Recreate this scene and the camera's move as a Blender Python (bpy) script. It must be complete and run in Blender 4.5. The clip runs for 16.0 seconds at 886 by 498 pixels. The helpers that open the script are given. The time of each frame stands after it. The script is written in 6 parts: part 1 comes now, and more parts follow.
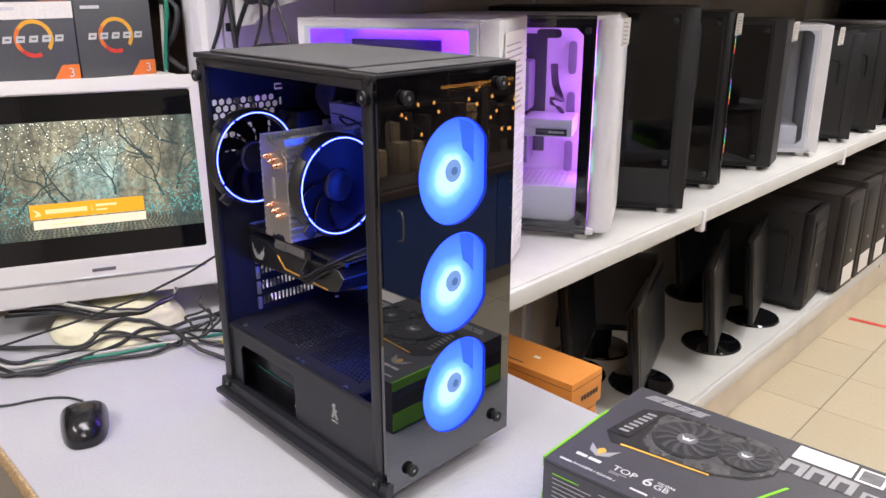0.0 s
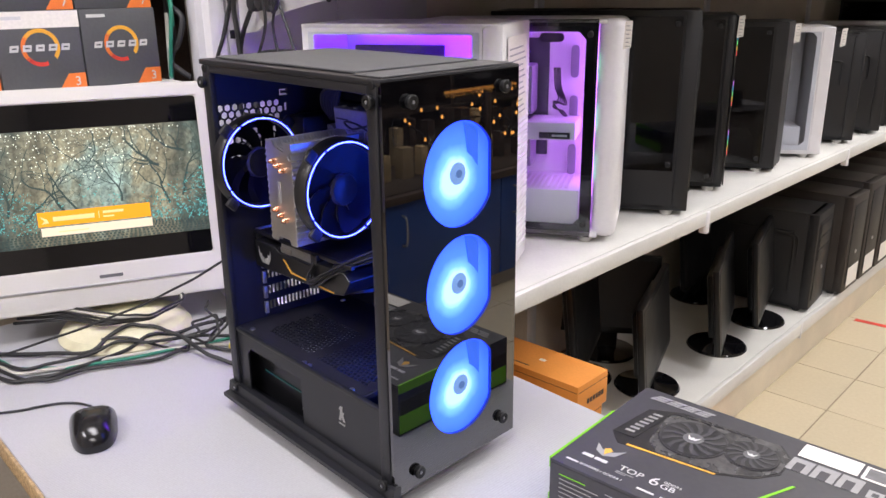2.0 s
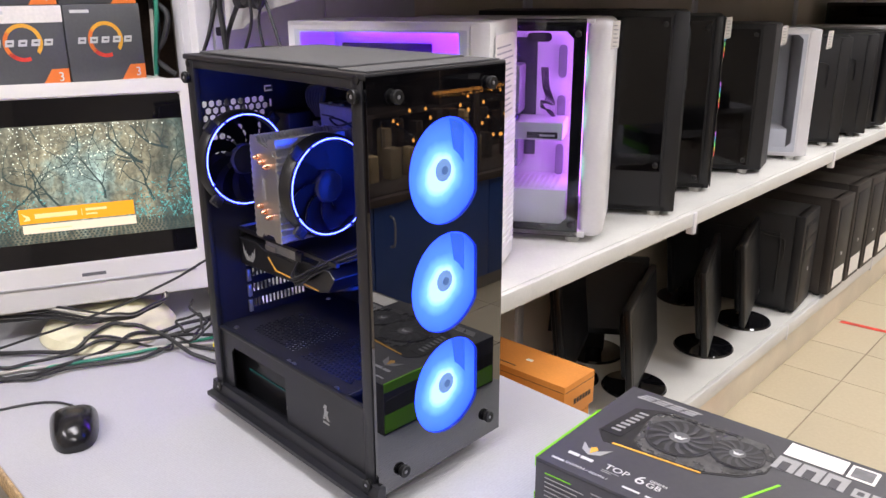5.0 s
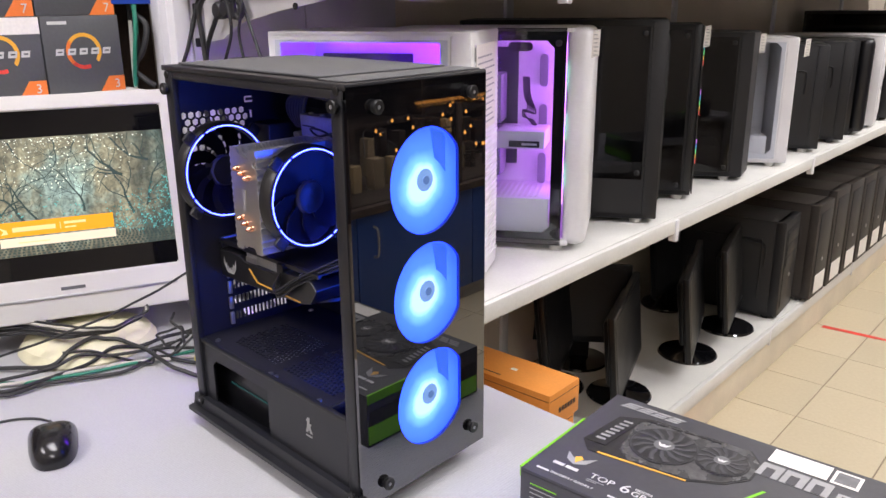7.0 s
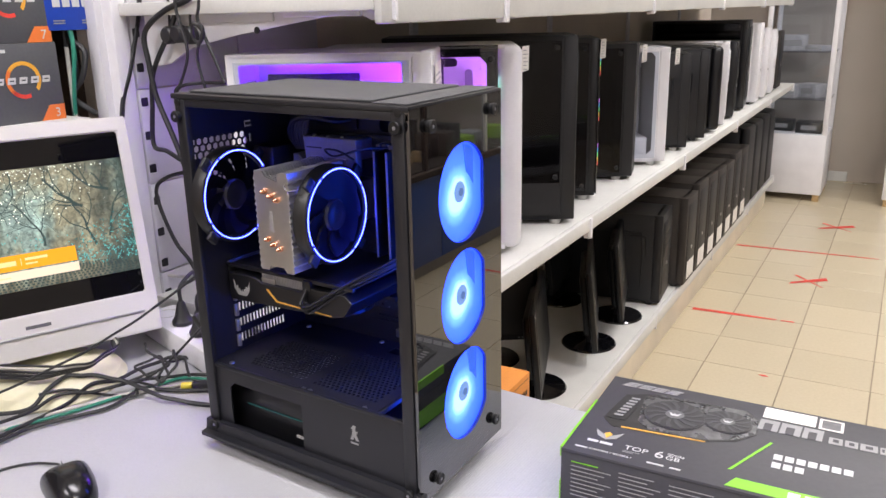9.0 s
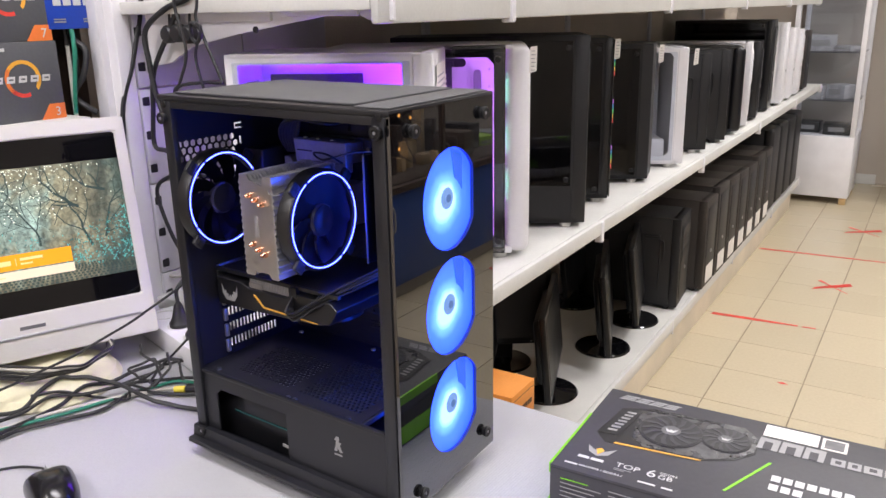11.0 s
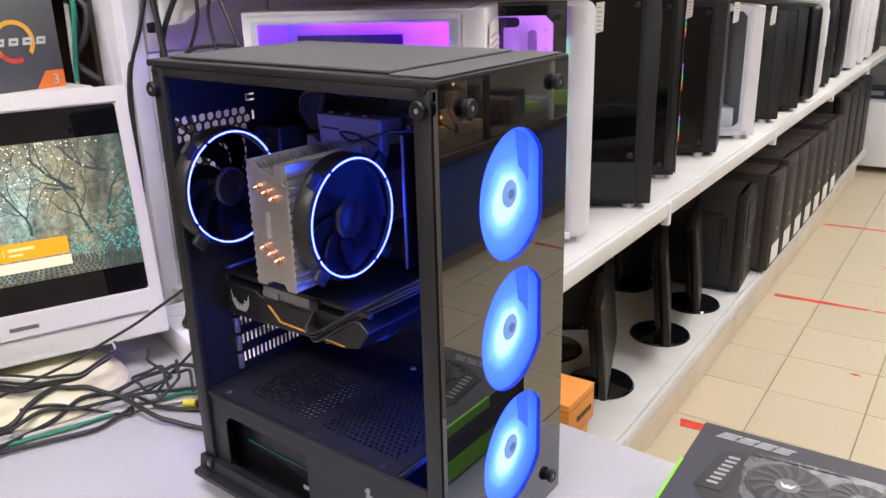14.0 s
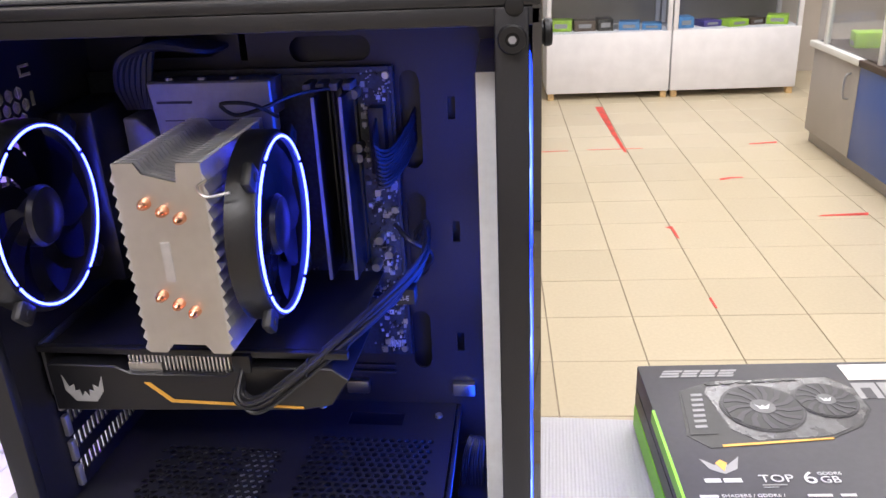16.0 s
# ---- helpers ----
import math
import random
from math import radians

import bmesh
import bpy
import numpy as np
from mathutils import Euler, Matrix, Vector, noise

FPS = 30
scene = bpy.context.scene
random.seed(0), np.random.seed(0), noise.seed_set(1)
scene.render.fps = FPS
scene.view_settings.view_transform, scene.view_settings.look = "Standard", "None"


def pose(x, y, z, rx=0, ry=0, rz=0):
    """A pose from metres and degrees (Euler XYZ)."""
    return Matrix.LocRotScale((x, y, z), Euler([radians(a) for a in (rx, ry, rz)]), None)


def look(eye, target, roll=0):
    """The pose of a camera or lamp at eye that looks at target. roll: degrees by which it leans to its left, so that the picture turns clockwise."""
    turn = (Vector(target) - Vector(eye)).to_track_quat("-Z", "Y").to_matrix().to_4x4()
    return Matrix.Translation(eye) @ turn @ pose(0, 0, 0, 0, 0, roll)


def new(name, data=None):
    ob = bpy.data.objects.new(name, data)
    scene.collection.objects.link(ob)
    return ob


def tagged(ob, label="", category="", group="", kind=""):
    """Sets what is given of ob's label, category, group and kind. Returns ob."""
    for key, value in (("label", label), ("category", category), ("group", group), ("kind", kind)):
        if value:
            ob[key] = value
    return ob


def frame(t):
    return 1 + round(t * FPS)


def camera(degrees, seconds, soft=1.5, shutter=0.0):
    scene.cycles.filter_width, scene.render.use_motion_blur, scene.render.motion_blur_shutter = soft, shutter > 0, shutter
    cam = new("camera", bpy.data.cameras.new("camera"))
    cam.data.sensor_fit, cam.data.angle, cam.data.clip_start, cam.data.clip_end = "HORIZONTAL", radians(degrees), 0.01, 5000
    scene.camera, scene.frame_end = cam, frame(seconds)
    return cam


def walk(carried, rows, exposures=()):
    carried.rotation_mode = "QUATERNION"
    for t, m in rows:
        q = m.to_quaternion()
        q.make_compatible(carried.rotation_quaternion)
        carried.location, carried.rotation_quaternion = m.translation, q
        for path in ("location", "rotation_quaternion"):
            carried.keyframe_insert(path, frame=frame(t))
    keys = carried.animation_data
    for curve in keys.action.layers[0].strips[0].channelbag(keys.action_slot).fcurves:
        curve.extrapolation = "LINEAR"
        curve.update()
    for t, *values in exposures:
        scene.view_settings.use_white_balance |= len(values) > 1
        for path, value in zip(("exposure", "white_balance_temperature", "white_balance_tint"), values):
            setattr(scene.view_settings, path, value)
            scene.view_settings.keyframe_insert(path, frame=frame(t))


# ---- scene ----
cam = camera(57.8, 16.0)
PATH = [
    (0, (0.044, 0.019, 1.266), (-1.345, 1.312, 0.632), -0.1),
    (0.5, (0.042, 0.012, 1.266), (-1.353, 1.299, 0.636), -0.3),
    (1, (0.046, 0.009, 1.266), (-1.355, 1.293, 0.641), -0.6),
    (1.5, (0.047, 0.009, 1.265), (-1.355, 1.292, 0.643), -0.7),
    (2, (0.048, 0.014, 1.265), (-1.351, 1.302, 0.644), -0.7),
    (2.5, (0.057, 0.013, 1.264), (-1.338, 1.306, 0.645), -0.6),
    (3, (0.052, 0.013, 1.264), (-1.338, 1.311, 0.645), -0.4),
    (3.5, (0.046, 0.017, 1.26), (-1.339, 1.32, 0.64), -0.4),
    (4, (0.046, 0.017, 1.258), (-1.335, 1.325, 0.637), -0.3),
    (6.5, (0.048, 0.023, 1.259), (-1.328, 1.344, 0.659), -0.3),
    (7, (0.046, 0.023, 1.258), (-1.312, 1.365, 0.664), -0.5),
    (7.5, (0.039, 0.018, 1.264), (-1.273, 1.407, 0.673), -0.9),
    (8, (-0.013, -0.036, 1.271), (-1.224, 1.444, 0.684), -1.0),
    (8.3, (-0.063, -0.046, 1.236), (-1.227, 1.478, 0.669), -1.3),
    (8.5, (-0.046, -0.121, 1.27), (-1.183, 1.419, 0.688), -1.2),
    (9, (-0.064, -0.144, 1.274), (-1.136, 1.445, 0.702), -1.3),
    (11.5, (-0.031, -0.057, 1.276), (-1.199, 1.46, 0.697), -1.0),
    (12, (-0.007, 0.009, 1.275), (-1.245, 1.465, 0.684), -0.7),
    (12.5, (0.012, 0.038, 1.272), (-1.292, 1.43, 0.67), -0.6),
    (13, (0.013, 0.049, 1.267), (-1.313, 1.416, 0.656), -1.0),
    (13.5, (-0.023, 0.051, 1.271), (-1.321, 1.436, 0.641), -1.5),
    (14, (-0.167, 0.039, 1.257), (-1.353, 1.511, 0.604), -1.6),
    (14.5, (-0.277, 0.023, 1.256), (-1.354, 1.569, 0.584), -2.1),
    (15, (-0.312, 0.005, 1.253), (-1.21, 1.651, 0.557), -2.4),
    (15.5, (-0.362, 0.023, 1.238), (-1.032, 1.762, 0.512), -2.7),
    (16, (-0.49, 0.081, 1.224), (-0.756, 1.906, 0.45), -2.8),
]
walk(cam, [(t, look(eye, target, roll)) for t, eye, target, roll in PATH], exposures=((0, 0.0), (14.8, 0.0), (16, 0.15)))

# ---------- light ----------
world = bpy.data.worlds.new("world")
scene.world = world
world.use_nodes = True
world.node_tree.nodes["Background"].inputs["Color"].default_value = (0.8, 0.85, 1.0, 1)
world.node_tree.nodes["Background"].inputs["Strength"].default_value = 0.25
# Ceiling tubes of the shop: cool over the desk, warmer along the aisle.
# The second, to the south, is fill added for the case's open side.
LAMPS = [(-0.3, 0.1, 30, (0.94, 0.91, 1.0)), (-0.9, -1.5, 34, (0.95, 0.92, 1.0)), (0.9, 1.9, 30, (0.95, 0.92, 1.0)), (-0.3, 3.3, 33, (0.95, 0.92, 0.95)), (0.9, 4.7, 50, (0.95, 0.91, 0.92)), (1.8, -0.9, 25, (0.97, 0.93, 0.98))]
for lx, ly, watts, tint in LAMPS:
    lamp = bpy.data.lights.new("overhead_light", "AREA")
    lamp.shape, lamp.size, lamp.size_y, lamp.energy, lamp.color = "RECTANGLE", 1.2, 0.5, watts, tint
    ob = new("overhead_light", lamp)
    ob.matrix_basis = pose(lx, ly, 2.83, 0, 0, 4)

# ---------- helpers ----------
SHOP_TURN = math.radians(4.0)


def shop(u, v, z=0.0, turn=0.0):
    """Pose in the shop's own axes, which lie 4 degrees off the desk's."""
    c, s = math.cos(SHOP_TURN), math.sin(SHOP_TURN)
    x, y = u + 0.8, v - 1.6
    return Matrix.Translation((x * c - y * s - 0.8, x * s + y * c + 1.6, z)) @ Matrix.Rotation(SHOP_TURN + math.radians(turn), 4, "Z")


def finish(bm, name, mat, smooth=True):
    me = bpy.data.meshes.new(name)
    bm.to_mesh(me)
    bm.free()
    for m in mat if isinstance(mat, (list, tuple)) else [mat]:
        me.materials.append(m)
    if smooth:
        me.polygons.foreach_set("use_smooth", [True] * len(me.polygons))
        me.set_sharp_from_angle(angle=radians(28))
    me.update()
    return me


def thing(name, m, label, category, group="", kind=""):
    ob = new(name)
    ob.empty_display_size = 0.05
    ob.matrix_basis = m
    return tagged(ob, label, category, group, kind)


def solid(name, bm, mat, m, label, category="", group="", kind="", smooth=True):
    ob = new(name, finish(bm, name, mat, smooth))
    ob.matrix_basis = m
    return tagged(ob, label, category, group, kind)


def part(name, bm, mat, parent, label="", smooth=True, m=None):
    ob = new(name, finish(bm, name, mat, smooth) if isinstance(bm, bmesh.types.BMesh) else bm)
    ob.parent = parent
    if m is not None:
        ob.matrix_basis = m
    return tagged(ob, label)


def box(x0, x1, y0, y1, z0, z1, bevel=0.0, seg=2):
    bm = bmesh.new()
    vs = [bm.verts.new(p) for p in ((x0, y0, z0), (x1, y0, z0), (x1, y1, z0), (x0, y1, z0), (x0, y0, z1), (x1, y0, z1), (x1, y1, z1), (x0, y1, z1))]
    for f in ((3, 2, 1, 0), (4, 5, 6, 7), (0, 1, 5, 4), (1, 2, 6, 5), (2, 3, 7, 6), (3, 0, 4, 7)):
        bm.faces.new([vs[i] for i in f])
    if bevel:
        bmesh.ops.bevel(bm, geom=bm.edges[:], offset=bevel, segments=seg, profile=0.5, affect="EDGES")
    return bm


def join(*bms):
    out = bms[0]
    for b in bms[1:]:
        me = bpy.data.meshes.new("tmp")
        b.to_mesh(me)
        b.free()
        out.from_mesh(me)
        bpy.data.meshes.remove(me)
    return out


def moved(bm, m):
    bm.transform(m)
    return bm


AXIS = {"x": Matrix.Rotation(math.pi / 2, 4, "Y"), "y": Matrix.Rotation(-math.pi / 2, 4, "X"), "z": Matrix.Identity(4)}


def lathe(profile, segs=32, axis="z", at=(0, 0, 0)):
    """Turns (radius, height) pairs round an axis."""
    bm = bmesh.new()
    rings = []
    for r, h in profile:
        if r < 1e-6:
            rings.append([bm.verts.new((0, 0, h))])
        else:
            rings.append([bm.verts.new((r * math.cos(2 * math.pi * i / segs), r * math.sin(2 * math.pi * i / segs), h)) for i in range(segs)])
    for a, b in zip(rings, rings[1:]):
        for i in range(segs):
            j = (i + 1) % segs
            loop = [a[i % len(a)], a[j % len(a)], b[j % len(b)], b[i % len(b)]]
            loop = [v for n, v in enumerate(loop) if v not in loop[:n]]
            if len(loop) > 2:
                bm.faces.new(loop)
    bmesh.ops.recalc_face_normals(bm, faces=bm.faces[:])
    bm.transform(Matrix.Translation(at) @ AXIS[axis])
    return bm


def cyl(r, h, axis="z", at=(0, 0, 0), segs=24, bev=0.0):
    b = min(bev, r * 0.5, h * 0.5)
    prof = [(0, 0), (r - b, 0), (r, b), (r, h - b), (r - b, h), (0, h)] if b else [(0, 0), (r, 0), (r, h), (0, h)]
    return lathe(prof, segs, axis, at)


def torus(R, r, axis="z", at=(0, 0, 0), segs=64, minor=8):
    prof = [(R + r * math.cos(2 * math.pi * i / minor), r * math.sin(2 * math.pi * i / minor)) for i in range(minor + 1)]
    bm = lathe(prof, segs, axis, at)
    bmesh.ops.remove_doubles(bm, verts=bm.verts[:], dist=1e-6)
    return bm


def prism(points, depth, axis="y", at=(0, 0, 0), bevel=0.0):
    """A flat outline (a, b) given thickness. axis y: a is x and b is z, into +y; axis x: a is y, b is z; axis z: a is x, b is y."""
    bm = bmesh.new()
    put = {"y": lambda a, b, d: (a, d, b), "x": lambda a, b, d: (d, a, b), "z": lambda a, b, d: (a, b, d)}[axis]
    f = bm.faces.new([bm.verts.new(put(a, b, 0)) for a, b in points])
    r = bmesh.ops.extrude_face_region(bm, geom=[f])
    bmesh.ops.translate(bm, verts=[v for v in r["geom"] if isinstance(v, bmesh.types.BMVert)], vec=put(0, 0, depth))
    bmesh.ops.recalc_face_normals(bm, faces=bm.faces[:])
    if bevel:
        bmesh.ops.bevel(bm, geom=bm.edges[:], offset=bevel, segments=1, affect="EDGES")
    bm.transform(Matrix.Translation(at))
    return bm


def sheet(outline, holes, depth, axis="y", at=(0, 0, 0)):
    """A plate with holes through it; outline and holes are lists of (a, b)."""
    bm = bmesh.new()
    put = {"y": lambda a, b: (a, 0, b), "x": lambda a, b: (0, a, b), "z": lambda a, b: (a, b, 0)}[axis]
    edges = []
    for loop in [outline] + holes:
        vs = [bm.verts.new(put(*p)) for p in loop]
        edges += [bm.edges.new((vs[i], vs[(i + 1) % len(vs)])) for i in range(len(vs))]
    bmesh.ops.triangle_fill(bm, use_beauty=True, use_dissolve=False, edges=edges)
    r = bmesh.ops.extrude_face_region(bm, geom=bm.faces[:])
    v = {"y": (0, depth, 0), "x": (depth, 0, 0), "z": (0, 0, depth)}[axis]
    bmesh.ops.translate(bm, verts=[g for g in r["geom"] if isinstance(g, bmesh.types.BMVert)], vec=v)
    bmesh.ops.recalc_face_normals(bm, faces=bm.faces[:])
    bm.transform(Matrix.Translation(at))
    return bm


def oval(a0, a1, b0, b1, n=8):
    """Outline of a rounded slot that fills the given rectangle."""
    r = min(a1 - a0, b1 - b0) / 2
    pts = []
    for cx, cy, s in ((a1 - r, b1 - r, 0), (a0 + r, b1 - r, 1), (a0 + r, b0 + r, 2), (a1 - r, b0 + r, 3)):
        pts += [(cx + r * math.cos(math.pi / 2 * (s + i / n)), cy + r * math.sin(math.pi / 2 * (s + i / n))) for i in range(n + 1)]
    out = []
    for p in pts:
        if not out or math.hypot(p[0] - out[-1][0], p[1] - out[-1][1]) > 1e-6:
            out.append(p)
    if math.hypot(out[0][0] - out[-1][0], out[0][1] - out[-1][1]) < 1e-6:
        out.pop()
    return out


def rect(a0, a1, b0, b1):
    return [(a0, b0), (a1, b0), (a1, b1), (a0, b1)]


def circle(ca, cb, r, n=32):
    return [(ca + r * math.cos(2 * math.pi * i / n), cb + r * math.sin(2 * math.pi * i / n)) for i in range(n)]


def tube(points, r, segs=8, steps=6):
    """A cable along a smooth curve through the points."""
    P = [Vector(p) for p in points]
    P = [P[0] * 2 - P[1]] + P + [P[-1] * 2 - P[-2]]
    line = []
    for a, b, c, d in zip(P, P[1:], P[2:], P[3:]):
        for i in range(steps):
            t = i / steps
            line.append(0.5 * (2 * b + (c - a) * t + (2 * a - 5 * b + 4 * c - d) * t * t + (3 * b - a - 3 * c + d) * t ** 3))
    line.append(P[-2])
    bm = bmesh.new()
    rings, up = [], Vector((0.13, 0.27, 0.95))
    for i, p in enumerate(line):
        t = (line[min(i + 1, len(line) - 1)] - line[max(i - 1, 0)]).normalized()
        side = t.cross(up)
        side = side.normalized() if side.length > 1e-4 else Vector((1, 0, 0))
        up2 = side.cross(t)
        up = up2
        rings.append([bm.verts.new(p + r * (math.cos(2 * math.pi * k / segs) * side + math.sin(2 * math.pi * k / segs) * up2)) for k in range(segs)])
    for a, b in zip(rings, rings[1:]):
        for k in range(segs):
            bm.faces.new((a[k], a[(k + 1) % segs], b[(k + 1) % segs], b[k]))
    bm.faces.new(rings[0][::-1])
    bm.faces.new(rings[-1])
    bmesh.ops.recalc_face_normals(bm, faces=bm.faces[:])
    return bm


def lettering(text, size, depth=0.0003, align="LEFT"):
    """Built-in font as a mesh in the xy plane."""
    cu = bpy.data.curves.new("lettering", "FONT")
    cu.body, cu.size, cu.extrude, cu.align_x, cu.resolution_u = text, size, depth, align, 3
    ob = bpy.data.objects.new("lettering", cu)
    scene.collection.objects.link(ob)
    bpy.context.view_layer.update()
    me = bpy.data.meshes.new_from_object(ob.evaluated_get(bpy.context.evaluated_depsgraph_get()))
    bm = bmesh.new()
    bm.from_mesh(me)
    bpy.data.objects.remove(ob)
    bpy.data.curves.remove(cu)
    bpy.data.meshes.remove(me)
    return bm


# ---------- materials ----------
def material(name, color, rough=0.5, metal=0.0, grain=0.0, grain_scale=200.0, bump=0.0, stain=0.0, stain_scale=6.0, coat=0.0, spec=0.5, spread=0.0):
    """Principled surface with fine grain, broad stains and relief."""
    m = bpy.data.materials.new(name)
    m.use_nodes = True
    n, l = m.node_tree.nodes, m.node_tree.links
    p = n["Principled BSDF"]
    p.inputs["Base Color"].default_value = (*color, 1)
    p.inputs["Roughness"].default_value = rough
    p.inputs["Metallic"].default_value = metal
    p.inputs["Coat Weight"].default_value = coat
    p.inputs["Specular IOR Level"].default_value = spec
    co = n.new("ShaderNodeTexCoord")
    fine = n.new("ShaderNodeTexNoise")
    fine.inputs["Scale"].default_value, fine.inputs["Detail"].default_value = grain_scale, 3
    l.new(co.outputs["Object"], fine.inputs["Vector"])
    broad = n.new("ShaderNodeTexNoise")
    broad.inputs["Scale"].default_value, broad.inputs["Detail"].default_value = stain_scale, 5
    l.new(co.outputs["Object"], broad.inputs["Vector"])
    last = None
    for tex, amount in ((fine, grain), (broad, stain)):
        if not amount:
            continue
        r = n.new("ShaderNodeMapRange")
        r.inputs["From Min"].default_value, r.inputs["From Max"].default_value = 0.3, 0.7
        r.inputs["To Min"].default_value, r.inputs["To Max"].default_value = 1 - amount, 1 + amount
        l.new(tex.outputs["Fac"], r.inputs["Value"])
        mul = n.new("ShaderNodeVectorMath")
        mul.operation = "MULTIPLY"
        mul.inputs[0].default_value = color
        if last:
            l.new(last, mul.inputs[0])
        l.new(r.outputs["Result"], mul.inputs[1])
        last = mul.outputs["Vector"]
    if spread:
        info = n.new("ShaderNodeObjectInfo")
        r = n.new("ShaderNodeMapRange")
        r.inputs["To Min"].default_value, r.inputs["To Max"].default_value = 1 - spread, 1 + spread
        l.new(info.outputs["Random"], r.inputs["Value"])
        mul = n.new("ShaderNodeVectorMath")
        mul.operation = "MULTIPLY"
        mul.inputs[0].default_value = color
        if last:
            l.new(last, mul.inputs[0])
        l.new(r.outputs["Result"], mul.inputs[1])
        last = mul.outputs["Vector"]
    if last:
        l.new(last, p.inputs["Base Color"])
    rr = n.new("ShaderNodeMapRange")
    rr.inputs["To Min"].default_value, rr.inputs["To Max"].default_value = max(rough - 0.08, min(rough, 0.02)), rough + min(0.1, 0.5 * rough)
    l.new(broad.outputs["Fac"], rr.inputs["Value"])
    l.new(rr.outputs["Result"], p.inputs["Roughness"])
    if bump:
        b = n.new("ShaderNodeBump")
        b.inputs["Strength"].default_value, b.inputs["Distance"].default_value = bump, 0.001
        l.new(fine.outputs["Fac"], b.inputs["Height"])
        l.new(b.outputs["Normal"], p.inputs["Normal"])
    return m


def glow(name, color, strength):
    m = bpy.data.materials.new(name)
    m.use_nodes = True
    p = m.node_tree.nodes["Principled BSDF"]
    p.inputs["Base Color"].default_value = (*[0.3 * min(c, 1) for c in color], 1)
    p.inputs["Emission Color"].default_value = (*color, 1)
    p.inputs["Emission Strength"].default_value = strength
    return m


def clear(name, tint=(0.9, 0.92, 0.95), rough=0.02):
    """Thin pane: lets light straight through, mirrors by its angle."""
    m = bpy.data.materials.new(name)
    m.use_nodes = True
    n, l = m.node_tree.nodes, m.node_tree.links
    n.remove(n["Principled BSDF"])
    lw, po, sc = n.new("ShaderNodeLayerWeight"), n.new("ShaderNodeMath"), n.new("ShaderNodeMath")
    tr, gl, mx = n.new("ShaderNodeBsdfTransparent"), n.new("ShaderNodeBsdfGlossy"), n.new("ShaderNodeMixShader")
    lw.inputs["Blend"].default_value = 0.5
    po.operation, po.inputs[1].default_value = "POWER", 5.0
    sc.operation, sc.inputs[1].default_value, sc.inputs[2].default_value = "MULTIPLY_ADD", 0.94, 0.035
    tr.inputs["Color"].default_value = (*tint, 1)
    gl.inputs["Roughness"].default_value = rough
    l.new(lw.outputs["Facing"], po.inputs[0])
    l.new(po.outputs[0], sc.inputs[0])
    l.new(sc.outputs[0], mx.inputs[0])
    l.new(tr.outputs[0], mx.inputs[1])
    l.new(gl.outputs[0], mx.inputs[2])
    l.new(mx.outputs[0], n["Material Output"].inputs["Surface"])
    return m


M_WHITE = material("white_enamel", (0.77, 0.76, 0.785), 0.38, grain=0.015, stain=0.05, stain_scale=9, bump=0.05)
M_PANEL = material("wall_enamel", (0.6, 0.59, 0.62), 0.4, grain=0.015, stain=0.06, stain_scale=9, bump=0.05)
M_SHELF = material("shelf_paint", (0.65, 0.645, 0.615), 0.42, grain=0.03, stain=0.07, stain_scale=7, bump=0.06)
M_KICK = material("kick_panel", (0.78, 0.7, 0.56), 0.5, grain=0.03, stain=0.1, stain_scale=5)
M_BACK = material("back_panel", (0.76, 0.67, 0.56), 0.5, grain=0.04, stain=0.1, stain_scale=3)
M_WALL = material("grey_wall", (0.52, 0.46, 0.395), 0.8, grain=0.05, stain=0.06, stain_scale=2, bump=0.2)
# Tones of the two unseen walls steer reflections and bounced light.
M_WALLD = material("dark_unseen_wall", (0.2, 0.18, 0.155), 0.8, grain=0.05, stain=0.08, stain_scale=2, bump=0.2)
M_WALLS = material("mid_unseen_wall", (0.4, 0.37, 0.34), 0.8, grain=0.05, stain=0.08, stain_scale=2, bump=0.2)
M_CEIL = material("ceiling_board", (0.75, 0.74, 0.72), 0.9, grain=0.05, bump=0.3)
M_TILE = material("beige_tile", (0.56, 0.485, 0.345), 0.24, grain=0.03, grain_scale=90, stain=0.025, stain_scale=1.5, spread=0.035)
M_GROUT = material("grout", (0.28, 0.225, 0.16), 0.9, grain=0.2, stain=0.2)
M_RED = material("red_tape", (0.62, 0.05, 0.035), 0.5, grain=0.2, grain_scale=60, stain=0.25, stain_scale=14)
M_DARK = material("black_steel", (0.0105, 0.011, 0.0145), 0.4, grain=0.12, grain_scale=900, bump=0.12, stain=0.15, stain_scale=12)
M_CHASSIS = material("inner_steel", (0.0145, 0.0145, 0.021), 0.42, grain=0.1, grain_scale=900, bump=0.1, stain=0.12)
M_TOP = material("top_mesh", (0.078, 0.079, 0.084), 0.6, grain=0.25, grain_scale=1500, bump=0.4, stain=0.12, stain_scale=15)
M_GLOSS = material("black_glass", (0.004, 0.004, 0.005), 0.03, spec=1.0)
M_FRONT = material("black_front_glass", (0.003, 0.003, 0.004), 0.0, spec=1.0)
M_SCREENOFF = material("matte_screen", (0.008, 0.008, 0.009), 0.42, stain=0.2, stain_scale=12)
M_FRONT.node_tree.nodes["Principled BSDF"].inputs["IOR"].default_value = 1.72
M_PLASTIC = material("black_plastic", (0.009, 0.009, 0.011), 0.34, grain=0.1, grain_scale=600, bump=0.08, stain=0.12)
M_MATTE = material("matte_black", (0.0105, 0.0105, 0.0125), 0.5, grain=0.12, grain_scale=500, bump=0.15, stain=0.2)
M_BROWNB = material("dusty_black", (0.036, 0.03, 0.027), 0.55, grain=0.1, grain_scale=400, stain=0.25, stain_scale=8)
